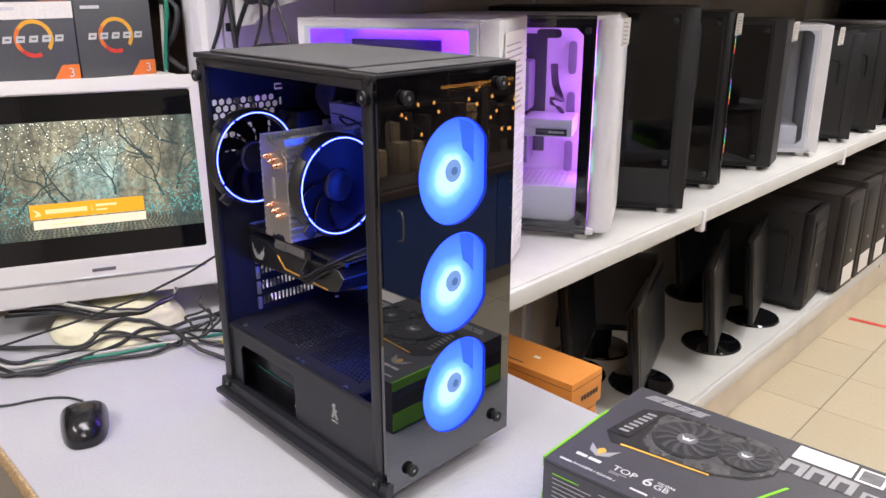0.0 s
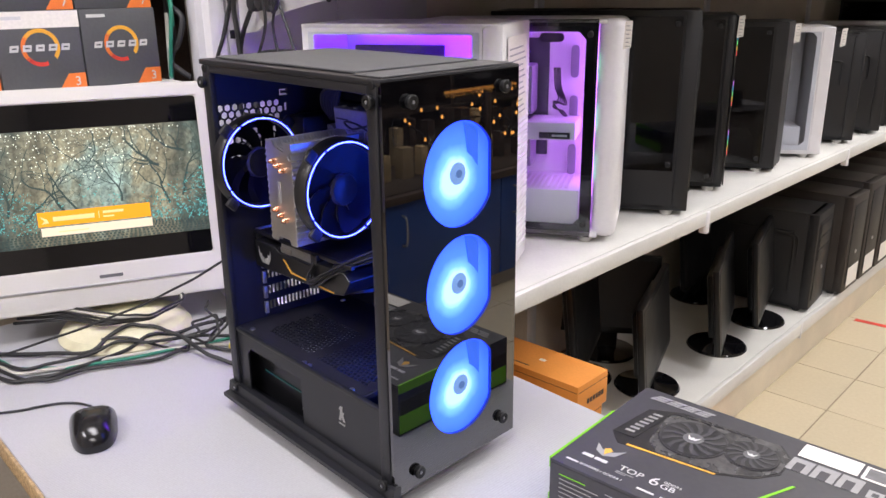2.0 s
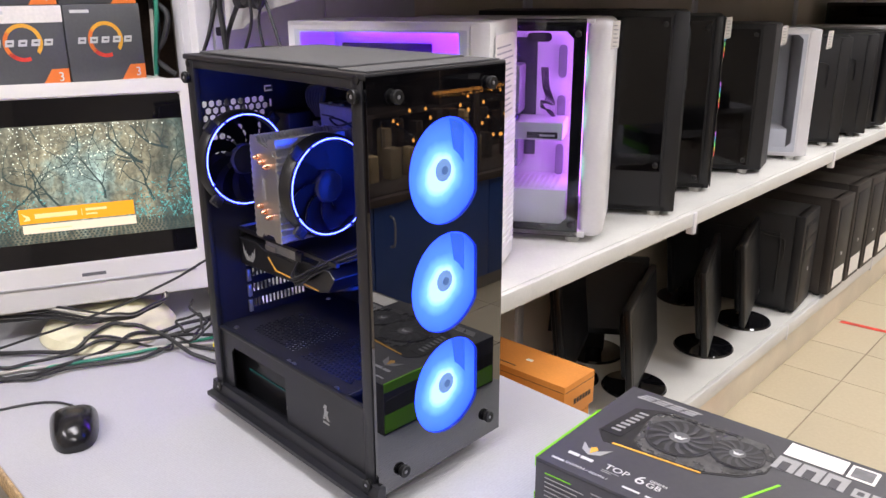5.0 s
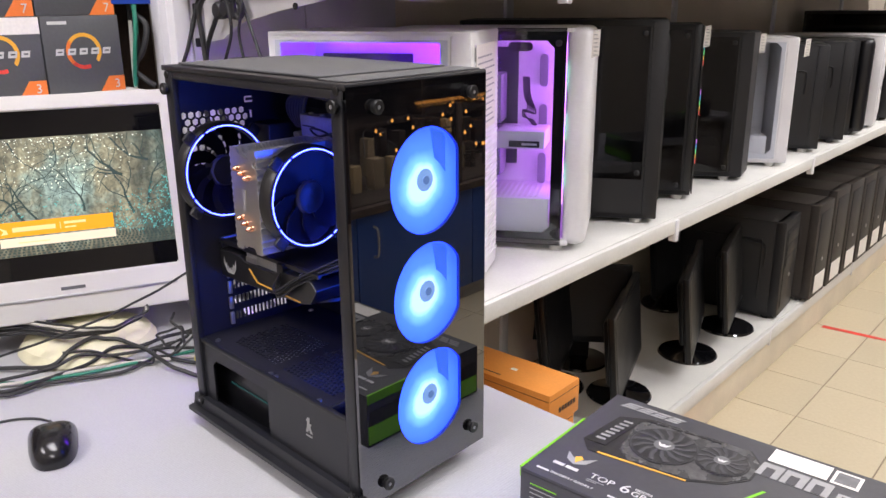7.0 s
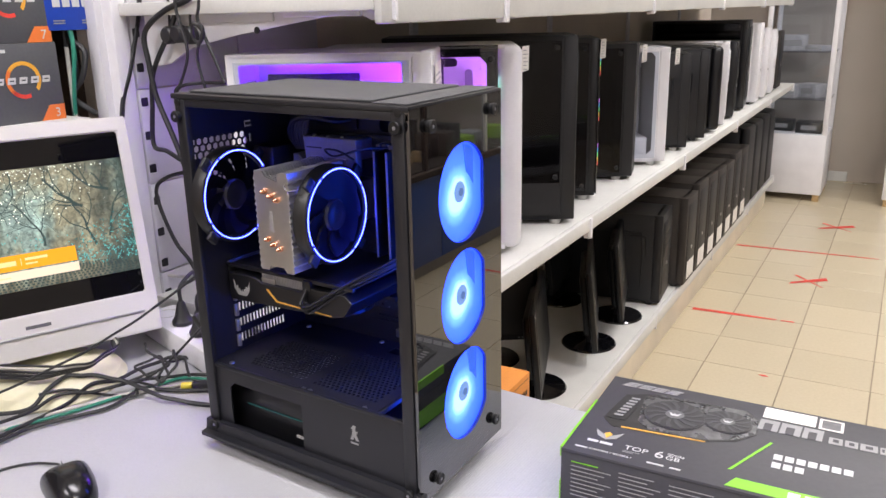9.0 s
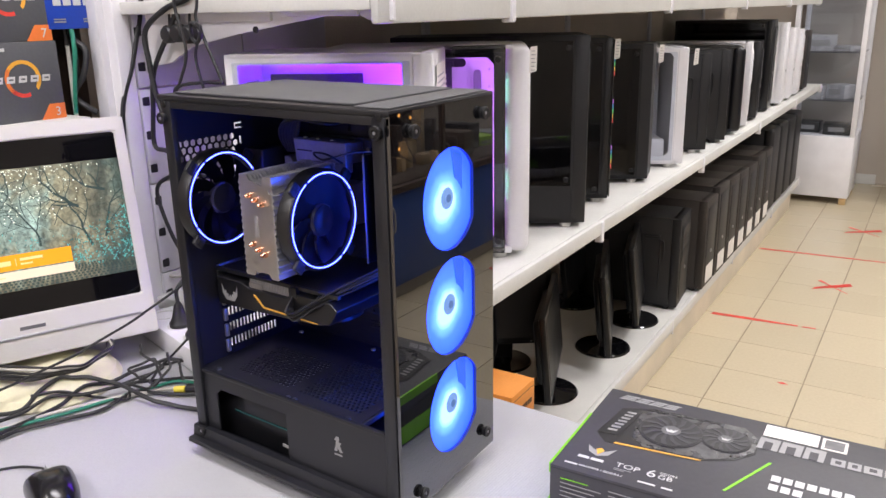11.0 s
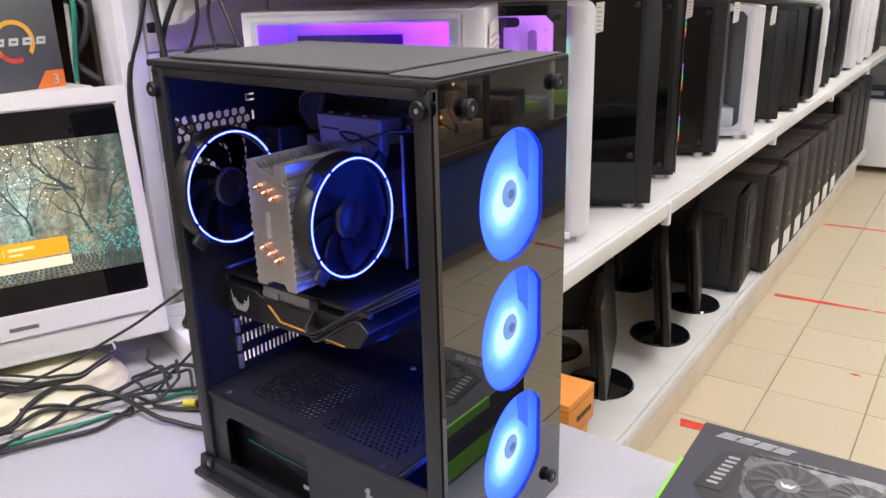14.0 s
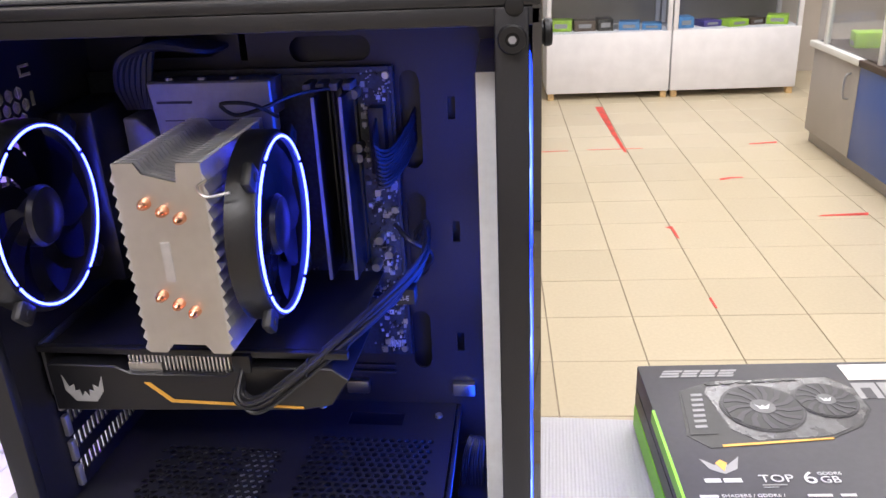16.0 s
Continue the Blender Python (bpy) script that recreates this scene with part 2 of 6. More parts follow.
M_CABLE = material("black_rubber", (0.02, 0.02, 0.022), 0.45, grain=0.1, stain=0.15)
M_GREENC = material("green_rubber", (0.02, 0.2, 0.13), 0.45, grain=0.1)
M_GREYC = material("grey_cable", (0.5, 0.48, 0.44), 0.5, grain=0.06)
M_YELLOW = material("yellow_plastic", (0.75, 0.62, 0.06), 0.4)
M_CREAM = material("aged_cream_plastic", (0.72, 0.68, 0.48), 0.42, grain=0.03, stain=0.1, stain_scale=12)
M_BEZEL = material("white_plastic", (0.64, 0.625, 0.59), 0.4, grain=0.03, grain_scale=700, bump=0.06, stain=0.05)
M_SILVER = material("silver_trim", (0.42, 0.42, 0.43), 0.32, metal=0.7, grain=0.05)
M_ALU = material("brushed_aluminium", (0.62, 0.61, 0.6), 0.33, metal=0.95, grain=0.02, grain_scale=200, bump=0.03, stain=0.06, stain_scale=30)
M_FIN = material("fin_aluminium", (0.62, 0.62, 0.64), 0.3, metal=0.7, grain=0.06)
M_COPPER = material("copper", (0.85, 0.42, 0.26), 0.25, metal=1.0, grain=0.08, grain_scale=400)
M_STEEL = material("steel_screw", (0.5, 0.5, 0.5), 0.3, metal=1.0)
M_BOARD = material("circuit_board", (0.02, 0.025, 0.032), 0.45, grain=0.5, grain_scale=350, stain=0.3, stain_scale=60, bump=0.3)
M_CHIP = material("grey_chip", (0.25, 0.26, 0.28), 0.4, grain=0.2, grain_scale=300, spread=0.5)
M_SHROUD = material("grey_shield", (0.3, 0.3, 0.33), 0.4, metal=0.5, grain=0.06, bump=0.05)
M_CARD = material("box_print_dark", (0.054, 0.053, 0.06), 0.5, grain=0.06, stain=0.06, stain_scale=20)
M_MONITOR = material("monitor_plastic", (0.005, 0.005, 0.006), 0.3, spec=0.35, grain=0.1, stain=0.2)
M_KNOB = material("black_knob", (0.006, 0.006, 0.007), 0.45, spec=0.4)
M_FOIL = material("foil_print", (0.115, 0.115, 0.12), 0.27, metal=0.5, grain=0.25, grain_scale=160, stain=0.3, stain_scale=45)
# dimmer glow that paints the shaded wedge of a front fan
M_WEDGE = glow("fan_dim_wedge", (0.035, 0.135, 0.8), 1.0)
M_CARDG = material("print_grey", (0.12, 0.12, 0.125), 0.4, grain=0.2, grain_scale=120)
M_CARDD = material("print_black", (0.016, 0.016, 0.018), 0.4, grain=0.2, grain_scale=150)
M_LIME = material("print_green", (0.2, 0.58, 0.015), 0.4, grain=0.03)
M_INK = material("print_white", (0.6, 0.6, 0.6), 0.45, grain=0.03)
M_INKG = material("print_silver", (0.3, 0.3, 0.3), 0.45, grain=0.05)
M_GOLD = material("print_gold", (0.75, 0.4, 0.06), 0.4, grain=0.1)
M_ORANGE = material("orange_card", (0.7, 0.26, 0.045), 0.55, grain=0.04, stain=0.08)
M_TAG = material("paper_tag", (0.78, 0.75, 0.7), 0.7, grain=0.05, stain=0.05)
M_RYZ = material("box_charcoal", (0.085, 0.087, 0.095), 0.45, grain=0.05, stain=0.06)
M_RYO = material("print_orange", (0.8, 0.2, 0.04), 0.45, grain=0.03)
M_RYY = material("print_amber", (0.85, 0.42, 0.05), 0.45, grain=0.03)
M_BLUEBOX = material("box_blue", (0.015, 0.06, 0.42), 0.4, grain=0.04)
M_BLUE = material("blue_laminate", (0.02, 0.07, 0.3), 0.35, grain=0.05, stain=0.06)
M_GREY = material("grey_laminate", (0.36, 0.33, 0.3), 0.45, grain=0.05, stain=0.06)
M_WOOD = material("light_wood", (0.62, 0.42, 0.2), 0.5, grain=0.2, grain_scale=40, stain=0.15)
M_CHIPW = material("chipboard_edge", (0.4, 0.28, 0.15), 0.8, grain=0.4, grain_scale=250, bump=0.5)
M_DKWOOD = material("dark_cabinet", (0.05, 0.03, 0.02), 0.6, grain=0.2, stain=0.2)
M_GLASS = clear("clear_glass")
M_SMOKE = clear("smoked_glass", (0.22, 0.215, 0.26))
M_BLADE = material("smoky_blades", (0.006, 0.007, 0.012), 0.5)
M_FROST = material("frosted_plastic", (0.75, 0.78, 0.82), 0.4, grain=0.04)
M_RING = glow("led_ring", (0.04, 0.055, 1.0), 20.0)
M_BACKLIT = glow("fan_back_light", (0.01, 0.06, 1.0), 10.5)
M_VIOLET = glow("violet_led", (0.19, 0.018, 1.0), 18.0)
M_PINK = glow("pink_led", (0.6, 0.19, 0.95), 5.6)
M_CYAN = glow("cyan_led", (0.35, 1.0, 0.75), 3.0)
M_LAMP = glow("lamp_diffuser", (1.0, 0.95, 0.88), 6.0)
M_AMBER = glow("amber_lamp", (1.0, 0.4, 0.08), 7.0)


def fabric_desk():
    m = material("ribbed_grey_laminate", (0.45, 0.45, 0.47), 0.5, grain=0.04, grain_scale=350, stain=0.05, stain_scale=5)
    n, l = m.node_tree.nodes, m.node_tree.links
    w = n.new("ShaderNodeTexWave")
    w.inputs["Scale"].default_value, w.inputs["Distortion"].default_value = 95, 0.3
    w.bands_direction = "X"
    co = n.new("ShaderNodeTexCoord")
    l.new(co.outputs["Object"], w.inputs["Vector"])
    b = n.new("ShaderNodeBump")
    b.inputs["Strength"].default_value, b.inputs["Distance"].default_value = 0.35, 0.001
    l.new(w.outputs["Fac"], b.inputs["Height"])
    l.new(b.outputs["Normal"], n["Principled BSDF"].inputs["Normal"])
    return m


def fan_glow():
    """Fan blades and disc, hub light's falloff painted into emission: brightest round the hub, deep blue at the rim."""
    m = bpy.data.materials.new("painted_fan_glow")
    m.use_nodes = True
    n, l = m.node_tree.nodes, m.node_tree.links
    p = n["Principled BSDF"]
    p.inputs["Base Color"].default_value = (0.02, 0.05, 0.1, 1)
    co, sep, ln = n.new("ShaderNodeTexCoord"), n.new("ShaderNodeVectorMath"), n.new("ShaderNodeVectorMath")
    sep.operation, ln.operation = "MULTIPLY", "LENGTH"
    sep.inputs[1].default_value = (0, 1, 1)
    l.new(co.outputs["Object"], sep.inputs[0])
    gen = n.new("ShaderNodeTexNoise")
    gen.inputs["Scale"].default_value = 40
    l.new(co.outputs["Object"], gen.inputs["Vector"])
    # shift the painted glow off the hub's centre
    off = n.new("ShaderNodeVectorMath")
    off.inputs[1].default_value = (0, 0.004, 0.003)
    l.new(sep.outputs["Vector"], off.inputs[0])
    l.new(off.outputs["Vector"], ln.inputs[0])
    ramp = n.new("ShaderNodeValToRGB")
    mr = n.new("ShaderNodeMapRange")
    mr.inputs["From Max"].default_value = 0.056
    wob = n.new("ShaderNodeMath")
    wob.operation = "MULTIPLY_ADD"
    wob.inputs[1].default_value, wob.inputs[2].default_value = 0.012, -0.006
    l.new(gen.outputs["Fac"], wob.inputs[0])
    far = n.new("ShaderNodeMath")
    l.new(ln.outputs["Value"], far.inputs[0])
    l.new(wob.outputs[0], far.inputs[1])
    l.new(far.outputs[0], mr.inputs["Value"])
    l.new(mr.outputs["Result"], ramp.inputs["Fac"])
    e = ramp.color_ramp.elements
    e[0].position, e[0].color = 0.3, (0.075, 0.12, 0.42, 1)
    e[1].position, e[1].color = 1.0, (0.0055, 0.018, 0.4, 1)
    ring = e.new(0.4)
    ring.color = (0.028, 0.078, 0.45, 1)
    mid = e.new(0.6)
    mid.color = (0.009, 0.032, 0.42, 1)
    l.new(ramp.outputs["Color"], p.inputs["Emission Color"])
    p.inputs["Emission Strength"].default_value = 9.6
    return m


def screen_picture():
    """The running demo on the monitor: a dim forest hall with dark branches, teal growth and sparks."""
    m = bpy.data.materials.new("screen_picture")
    m.use_nodes = True
    n, l = m.node_tree.nodes, m.node_tree.links
    p = n["Principled BSDF"]
    p.inputs["Base Color"].default_value = (0.01, 0.01, 0.01, 1)
    p.inputs["Roughness"].default_value = 0.35
    co = n.new("ShaderNodeTexCoord").outputs["Object"]

    def noise_at(scale, detail, distort=0.0, vec=None):
        t = n.new("ShaderNodeTexNoise")
        t.inputs["Scale"].default_value, t.inputs["Detail"].default_value, t.inputs["Distortion"].default_value = scale, detail, distort
        l.new(vec or co, t.inputs["Vector"])
        return t

    def remap(value, a, b, c, d):
        r = n.new("ShaderNodeMapRange")
        for k, v in zip(("From Min", "From Max", "To Min", "To Max"), (a, b, c, d)):
            r.inputs[k].default_value = v
        l.new(value, r.inputs["Value"])
        return r.outputs["Result"]

    def vec_op(op, a, b):
        v = n.new("ShaderNodeVectorMath")
        v.operation = op
        l.new(a, v.inputs[0])
        l.new(b, v.inputs[1])
        return v.outputs["Vector"]

    def num_op(op, a, b):
        v = n.new("ShaderNodeMath")
        v.operation = op
        l.new(a, v.inputs[0])
        l.new(b, v.inputs[1])
        return v.outputs[0]

    xyz = n.new("ShaderNodeSeparateXYZ")
    l.new(co, xyz.inputs[0])
    height = xyz.outputs["Z"]
    tall = n.new("ShaderNodeVectorMath")
    tall.operation = "MULTIPLY"
    tall.inputs[1].default_value = (1.0, 1.0, 0.22)
    l.new(co, tall.inputs[0])
    centre = n.new("ShaderNodeVectorMath")
    centre.operation = "DISTANCE"
    centre.inputs[1].default_value = (0.005, 0.0, -0.004)
    l.new(co, centre.inputs[0])
    hall = n.new("ShaderNodeValToRGB")
    e = hall.color_ramp.elements
    e[0].position, e[0].color = 0.0, (0.5, 0.66, 0.6, 1)
    e[1].position, e[1].color = 1.0, (0.1, 0.14, 0.12, 1)
    for pos, c in ((0.22, (0.36, 0.45, 0.38, 1)), (0.45, (0.42, 0.38, 0.25, 1)), (0.75, (0.22, 0.22, 0.16, 1))):
        e.new(pos).color = c
    wander = num_op("ADD", remap(centre.outputs["Value"], 0.0, 0.17, 0.0, 1.0), remap(noise_at(28, 5, 0.8).outputs["Fac"], 0.3, 0.7, -0.2, 0.2))
    l.new(wander, hall.inputs["Fac"])
    columns = remap(noise_at(60, 6, 0.3, tall.outputs["Vector"]).outputs["Fac"], 0.32, 0.68, 0.45, 1.3)
    leaves = remap(noise_at(150, 8, 0.8).outputs["Fac"], 0.32, 0.66, 0.5, 1.25)
    shade = num_op("MULTIPLY", num_op("MULTIPLY", columns, leaves), remap(height, -0.09, 0.03, 0.75, 1.1))
    total = vec_op("MULTIPLY", hall.outputs["Color"], shade)
    l.new(total, p.inputs["Emission Color"])
    p.inputs["Emission Strength"].default_value = 1.0
    return m


M_DESK = fabric_desk()
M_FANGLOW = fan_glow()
M_SCREEN = screen_picture()
M_BANNER = glow("screen_caption", (0.95, 0.82, 0.6), 0.85)
M_ORANGE_LIT = glow("screen_orange", (0.95, 0.4, 0.01), 0.95)
M_PALE_LIT = glow("screen_pale", (1.0, 0.72, 0.3), 0.95)
M_TWIG = glow("screen_twig", (0.035, 0.06, 0.055), 1.0)
M_TEAL_LIT = glow("screen_teal", (0.14, 0.55, 0.52), 0.9)
M_TEAL_DIM = glow("screen_dim_teal", (0.03, 0.13, 0.13), 1.0)
M_SPARK = glow("screen_spark", (0.95, 1.0, 0.85), 1.0)

# ---------- setting ----------
RB = -1.36
U0, U1, V0, V1, TOP = -1.62, 3.4, -2.4, 6.3, 2.9
solid("floor", box(U0 - 0.1, U1 + 0.1, V0 - 0.1, V1 + 0.1, -0.12, -0.004), M_GROUT, shop(0, 0), "tiled shop floor of beige ceramic squares", kind="structure")
floor = bpy.data.objects["floor"]
solid("ceiling", box(U0 - 0.1, U1 + 0.1, V0 - 0.1, V1 + 0.1, TOP, TOP + 0.1), M_CEIL, shop(0, 0), "plain white shop ceiling", kind="structure")
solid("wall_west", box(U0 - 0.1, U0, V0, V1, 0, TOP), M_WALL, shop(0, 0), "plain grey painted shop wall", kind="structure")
solid("wall_east", box(U1, U1 + 0.1, V0, V1, 0, TOP), M_WALLD, shop(0, 0), "plain unseen shop wall toned dark to calm reflections", kind="structure")
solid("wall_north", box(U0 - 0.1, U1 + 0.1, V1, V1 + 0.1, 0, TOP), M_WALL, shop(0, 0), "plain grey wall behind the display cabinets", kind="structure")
solid("wall_south", box(U0 - 0.1, U1 + 0.1, V0 - 0.1, V0, 0, TOP), M_WALLS, shop(0, 0), "plain unseen shop wall toned for reflections and bounced light", kind="structure")
solid("baseboard", join(box(-0.86, -0.5, V1 - 0.02, V1, 0.0, 0.07, 0.003)), M_SHELF, shop(0, 0), "pale skirting board on the grey wall", kind="structure")
# The added fill lamp gets a fitting like the others.
for lx, ly, watts, tint in LAMPS:
    lt = thing("ceiling_light", pose(lx, ly, TOP, 0, 0, 4), "out-of-view white ceiling light fitting with a frosted diffuser", "ceiling light", "ceiling lights")
    part("frame", join(box(-0.63, 0.63, -0.28, 0.28, -0.05, 0, 0.004)), M_WHITE, lt)
    part("diffuser", box(-0.6, 0.6, -0.25, 0.25, -0.06, -0.045, 0.003), M_LAMP, lt)

# desk
desk = thing("desk", pose(-0.6, 0.48, 0.0), "grey ribbed laminate shop desk with a worn chipboard edge", "desk")
part("desktop", box(-0.72, 0.72, -0.283, 0.285, 0.724, 0.752, 0.002), M_DESK, desk)
part("edge_band", box(-0.72, 0.72, -0.287, -0.283, 0.726, 0.7505, 0.001), M_CHIPW, desk, "bare chipboard edge with torn band")
part("side_panel", box(-0.7, -0.675, -0.26, 0.26, 0.0, 0.724, 0.002), M_GREY, desk)
part("side_panel", box(0.675, 0.7, -0.26, 0.26, 0.0, 0.724, 0.002), M_GREY, desk)
part("back_panel", box(-0.675, 0.675, 0.235, 0.255, 0.25, 0.724, 0.002), M_GREY, desk)

# ---------- shelving along the wall ----------
SU, SZ, LZ = -0.825, 0.787, 0.2
V_S, V_E = 0.74, 5.3
rack = thing("shelf_rack", shop(0, V_S), "long white steel shop shelving with three levels", "shelving")
L_S = V_E - V_S
part("upper_shelf", join(box(RB + 0.03, SU, 0, L_S, SZ - 0.022, SZ, 0.002), box(SU, SU + 0.012, 0.0, L_S, SZ - 0.034, SZ - 0.001, 0.003)), M_SHELF, rack)
part("lower_shelf", join(box(RB + 0.03, -0.89, 0.1, L_S, LZ - 0.02, LZ, 0.002), box(-0.89, -0.876, 0.1, L_S, LZ - 0.045, LZ - 0.001, 0.003)), M_SHELF, rack)
part("kick_plate", box(-0.93, -0.916, 0.1, L_S, 0.0, LZ - 0.02, 0.001), M_KICK, rack, "cream kick panel scuffed along the floor")
part("top_shelf", join(box(RB + 0.03, SU, 0.0, L_S - 0.35, 1.275, 1.295, 0.002), box(SU, SU + 0.014, 0.0, L_S - 0.35, 1.257, 1.33, 0.004)), M_SHELF, rack)
for i in range(5):
    part("shelf_joint", box(SU - 0.003, SU + 0.0155, 0.86 + i * 0.93, 0.875 + i * 0.93, SZ - 0.052, SZ - 0.002, 0.002), M_WHITE, rack)
    part("shelf_joint", box(SU - 0.003, SU + 0.018, 0.38 + i * 0.93, 0.395 + i * 0.93, 1.25, 1.3, 0.002), M_WHITE, rack)
    part("shelf_joint", box(-0.89, -0.874, 0.86 + i * 0.93, 0.868 + i * 0.93, LZ - 0.055, LZ - 0.002, 0.002), M_WHITE, rack)
for i in range(6):
    a = 0.0 + i * 0.93
    if a < L_S - 0.1:
        part("back_sheet", box(RB + 0.005, RB + 0.02, a + 0.02, min(a + 0.92, L_S), 0.2, 2.1, 0.002), M_BACK, rack)
        part("upright", box(RB + 0.002, RB + 0.03, a - 0.015, a + 0.015, 0.0, 2.2, 0.002), M_WHITE, rack)
# bracket that carries the top shelf at the desk
part("bracket", join(prism([(RB + 0.06, 1.29), (SU + 0.02, 1.325), (SU + 0.02, 1.262), (SU - 0.02, 1.262), (SU - 0.05, 1.275), (-1.1, 1.243), (-1.2, 1.224), (-1.25, 1.198), (RB + 0.06, 1.192)], 0.006, "y", (0, 0.025, 0)),
                     box(-1.2, -1.02, 0.019, 0.026, 1.262, 1.292, 0.002), box(-1.0, -0.86, 0.019, 0.026, 1.268, 1.308, 0.002),
                     cyl(0.004, 0.002, "y", (-0.875, 0.017, 1.293), 12), cyl(0.004, 0.002, "y", (-1.04, 0.017, 1.28), 12)), M_WHITE, rack, "white pressed-steel shelf bracket")
part("bracket_hole", cyl(0.005, 0.002, "y", (-1.055, 0.0225, 1.25), 16), M_MATTE, rack)

# white wall panels and slotted post behind the desk
panels = thing("wall_panel", shop(RB + 0.022, 0.76), "white tiled wall panels with dark seams behind the desk", "wall panel", kind="structure")
for j in range(4):
    for i in range(2):
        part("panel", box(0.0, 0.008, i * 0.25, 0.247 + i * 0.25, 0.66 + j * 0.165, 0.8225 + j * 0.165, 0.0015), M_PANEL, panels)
post = thing("slotted_post", pose(-1.31, 0.738, 0.75), "white slotted steel shelf post with black gaps", "shelf post")
slots = [rect(-0.009, 0.009, 0.02 + k * 0.058, 0.046 + k * 0.058) for k in range(11)]
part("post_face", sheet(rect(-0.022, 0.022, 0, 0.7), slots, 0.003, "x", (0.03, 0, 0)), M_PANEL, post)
part("post_side", join(box(0.0, 0.03, -0.025, -0.021, 0, 0.7, 0.001), box(0.0, 0.03, 0.021, 0.025, 0, 0.7, 0.001)), M_WHITE, post)
# black sheet behind the slots paints the shade inside them
part("slot_shade", box(-0.002, 0.002, -0.02, 0.02, 0, 0.7), M_MATTE, post)
for k in range(9):
    part("hook", box(0.031, 0.04, -0.012, 0.004, 0.026 + k * 0.058, 0.042 + k * 0.058, 0.002), M_MATTE, post)
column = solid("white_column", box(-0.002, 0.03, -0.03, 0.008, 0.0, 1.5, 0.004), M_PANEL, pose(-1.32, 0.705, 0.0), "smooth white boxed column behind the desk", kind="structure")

# shelf for the boxes above the monitor; a dark panel paints the gap beside it
wallshelf = thing("wall_shelf", pose(-1.42, 0.3, 1.0), "white wall shelf above the monitor that carries boxes", "shelf")
part("board", box(-0.02, 0.14, -0.6, 0.335, 0.099, 0.117, 0.002), M_SHELF, wallshelf)
part("support", box(-0.02, 0.12, -0.6, -0.58, -0.25, 0.099, 0.002), M_SHELF, wallshelf)
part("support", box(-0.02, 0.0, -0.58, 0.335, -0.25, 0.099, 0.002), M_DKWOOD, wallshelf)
# the gap's darkness is put into this panel's brown
solid("dark_gap_panel", box(0.0, 0.012, -0.9, 0.4, 0.75, 1.9), M_DKWOOD, pose(-1.43, 0.32, 0.0), "dark brown panel that darkens the gap behind the stacked boxes", kind="structure")

# ---------- main computer case ----------
CX0, CX1, CY0, CY1, CZ0, CZ1 = -0.818, -0.4945, 0.443, 0.632, 0.771, 1.191
ORIG = Vector((-0.6575, 0.542, 0.752))
pc = thing("computer_case", Matrix.Translation(ORIG), "black tower computer with glowing blue fans standing on the desk", "computer")
BACK = Matrix.Translation(-ORIG)


SKEW = 0.06


def pcpart(name, bm, mat, label="", parent=None, smooth=True):
    # the front stands slightly askew to the sides
    for v in bm.verts:
        v.co.x -= SKEW * (v.co.y - CY0) * min(max((v.co.x + 0.6) / 0.08, 0.0), 1.0)
    return part(name, moved(bm, BACK), mat, parent or pc, label, smooth)


TRAY = 0.618
# shell
pcpart("top_panel", join(box(CX0 - 0.006, CX1, CY0, CY1, CZ1 - 0.006, CZ1, 0.0015)), M_DARK)
pcpart("dust_filter", box(CX0 + 0.012, CX1 - 0.05, CY0 + 0.012, CY1 - 0.014, CZ1 + 0.0005, CZ1 + 0.003, 0.001), M_TOP, "grey mesh dust filter")
pcpart("top_trim", box(CX1 - 0.046, CX1 - 0.004, CY0 + 0.006, CY1 - 0.006, CZ1 + 0.0003, CZ1 + 0.0016, 0.0005), M_TOP)
pcpart("top_beam", box(CX0 + 0.002, CX1, CY0 + 0.001, CY0 + 0.012, CZ1 - 0.0145, CZ1 - 0.006, 0.0012), M_DARK)
pcpart("right_panel", box(CX0, CX1 - 0.004, CY1 - 0.003, CY1, CZ0, CZ1 - 0.006, 0.001), M_DARK)
pcpart("front_post", box(CX1 - 0.021, CX1 - 0.0055, CY0, CY0 + 0.02, CZ0, CZ1 - 0.006, 0.0015), M_DARK)
pcpart("front_post", box(CX1 - 0.021, CX1 - 0.0055, CY1 - 0.02, CY1 - 0.004, CZ0, CZ1 - 0.006, 0.0015), M_DARK)
pcpart("rear_post", box(CX0, CX0 + 0.016, CY0, CY0 + 0.008, CZ0, CZ1 - 0.006, 0.0015), M_DARK)
pcpart("floor_plate", box(CX0, CX1 - 0.006, CY0 - 0.001, CY1 - 0.003, CZ0, CZ0 + 0.004, 0.001), M_DARK)
pcpart("bottom_rail", prism([(CY0 - 0.013, CZ0 - 0.001), (CY0 + 0.006, CZ0 - 0.001), (CY0 + 0.006, CZ0 + 0.018), (CY0 - 0.003, CZ0 + 0.018), (CY0 - 0.005, CZ0 + 0.005), (CY0 - 0.013, CZ0 + 0.004)], CX1 - CX0 + 0.008, "x", (CX0 - 0.004, 0, 0)), M_DARK)
for fx in (CX0 + 0.035, CX1 - 0.04):
    for fy in (CY0 + 0.022, CY1 - 0.022):
        pcpart("foot", lathe([(0, 0), (0.011, 0), (0.013, 0.003), (0.0135, 0.0192), (0, 0.0192)], 20, "z", (fx, fy, 0.752)), M_STEEL, "silver rimmed round foot")

# rear wall with vents, slots and cut-outs
def hexa(ca, cb, r):
    return [(ca + r * math.cos(math.pi / 3 * i + math.pi / 6), cb + r * math.sin(math.pi / 3 * i + math.pi / 6)) for i in range(6)]


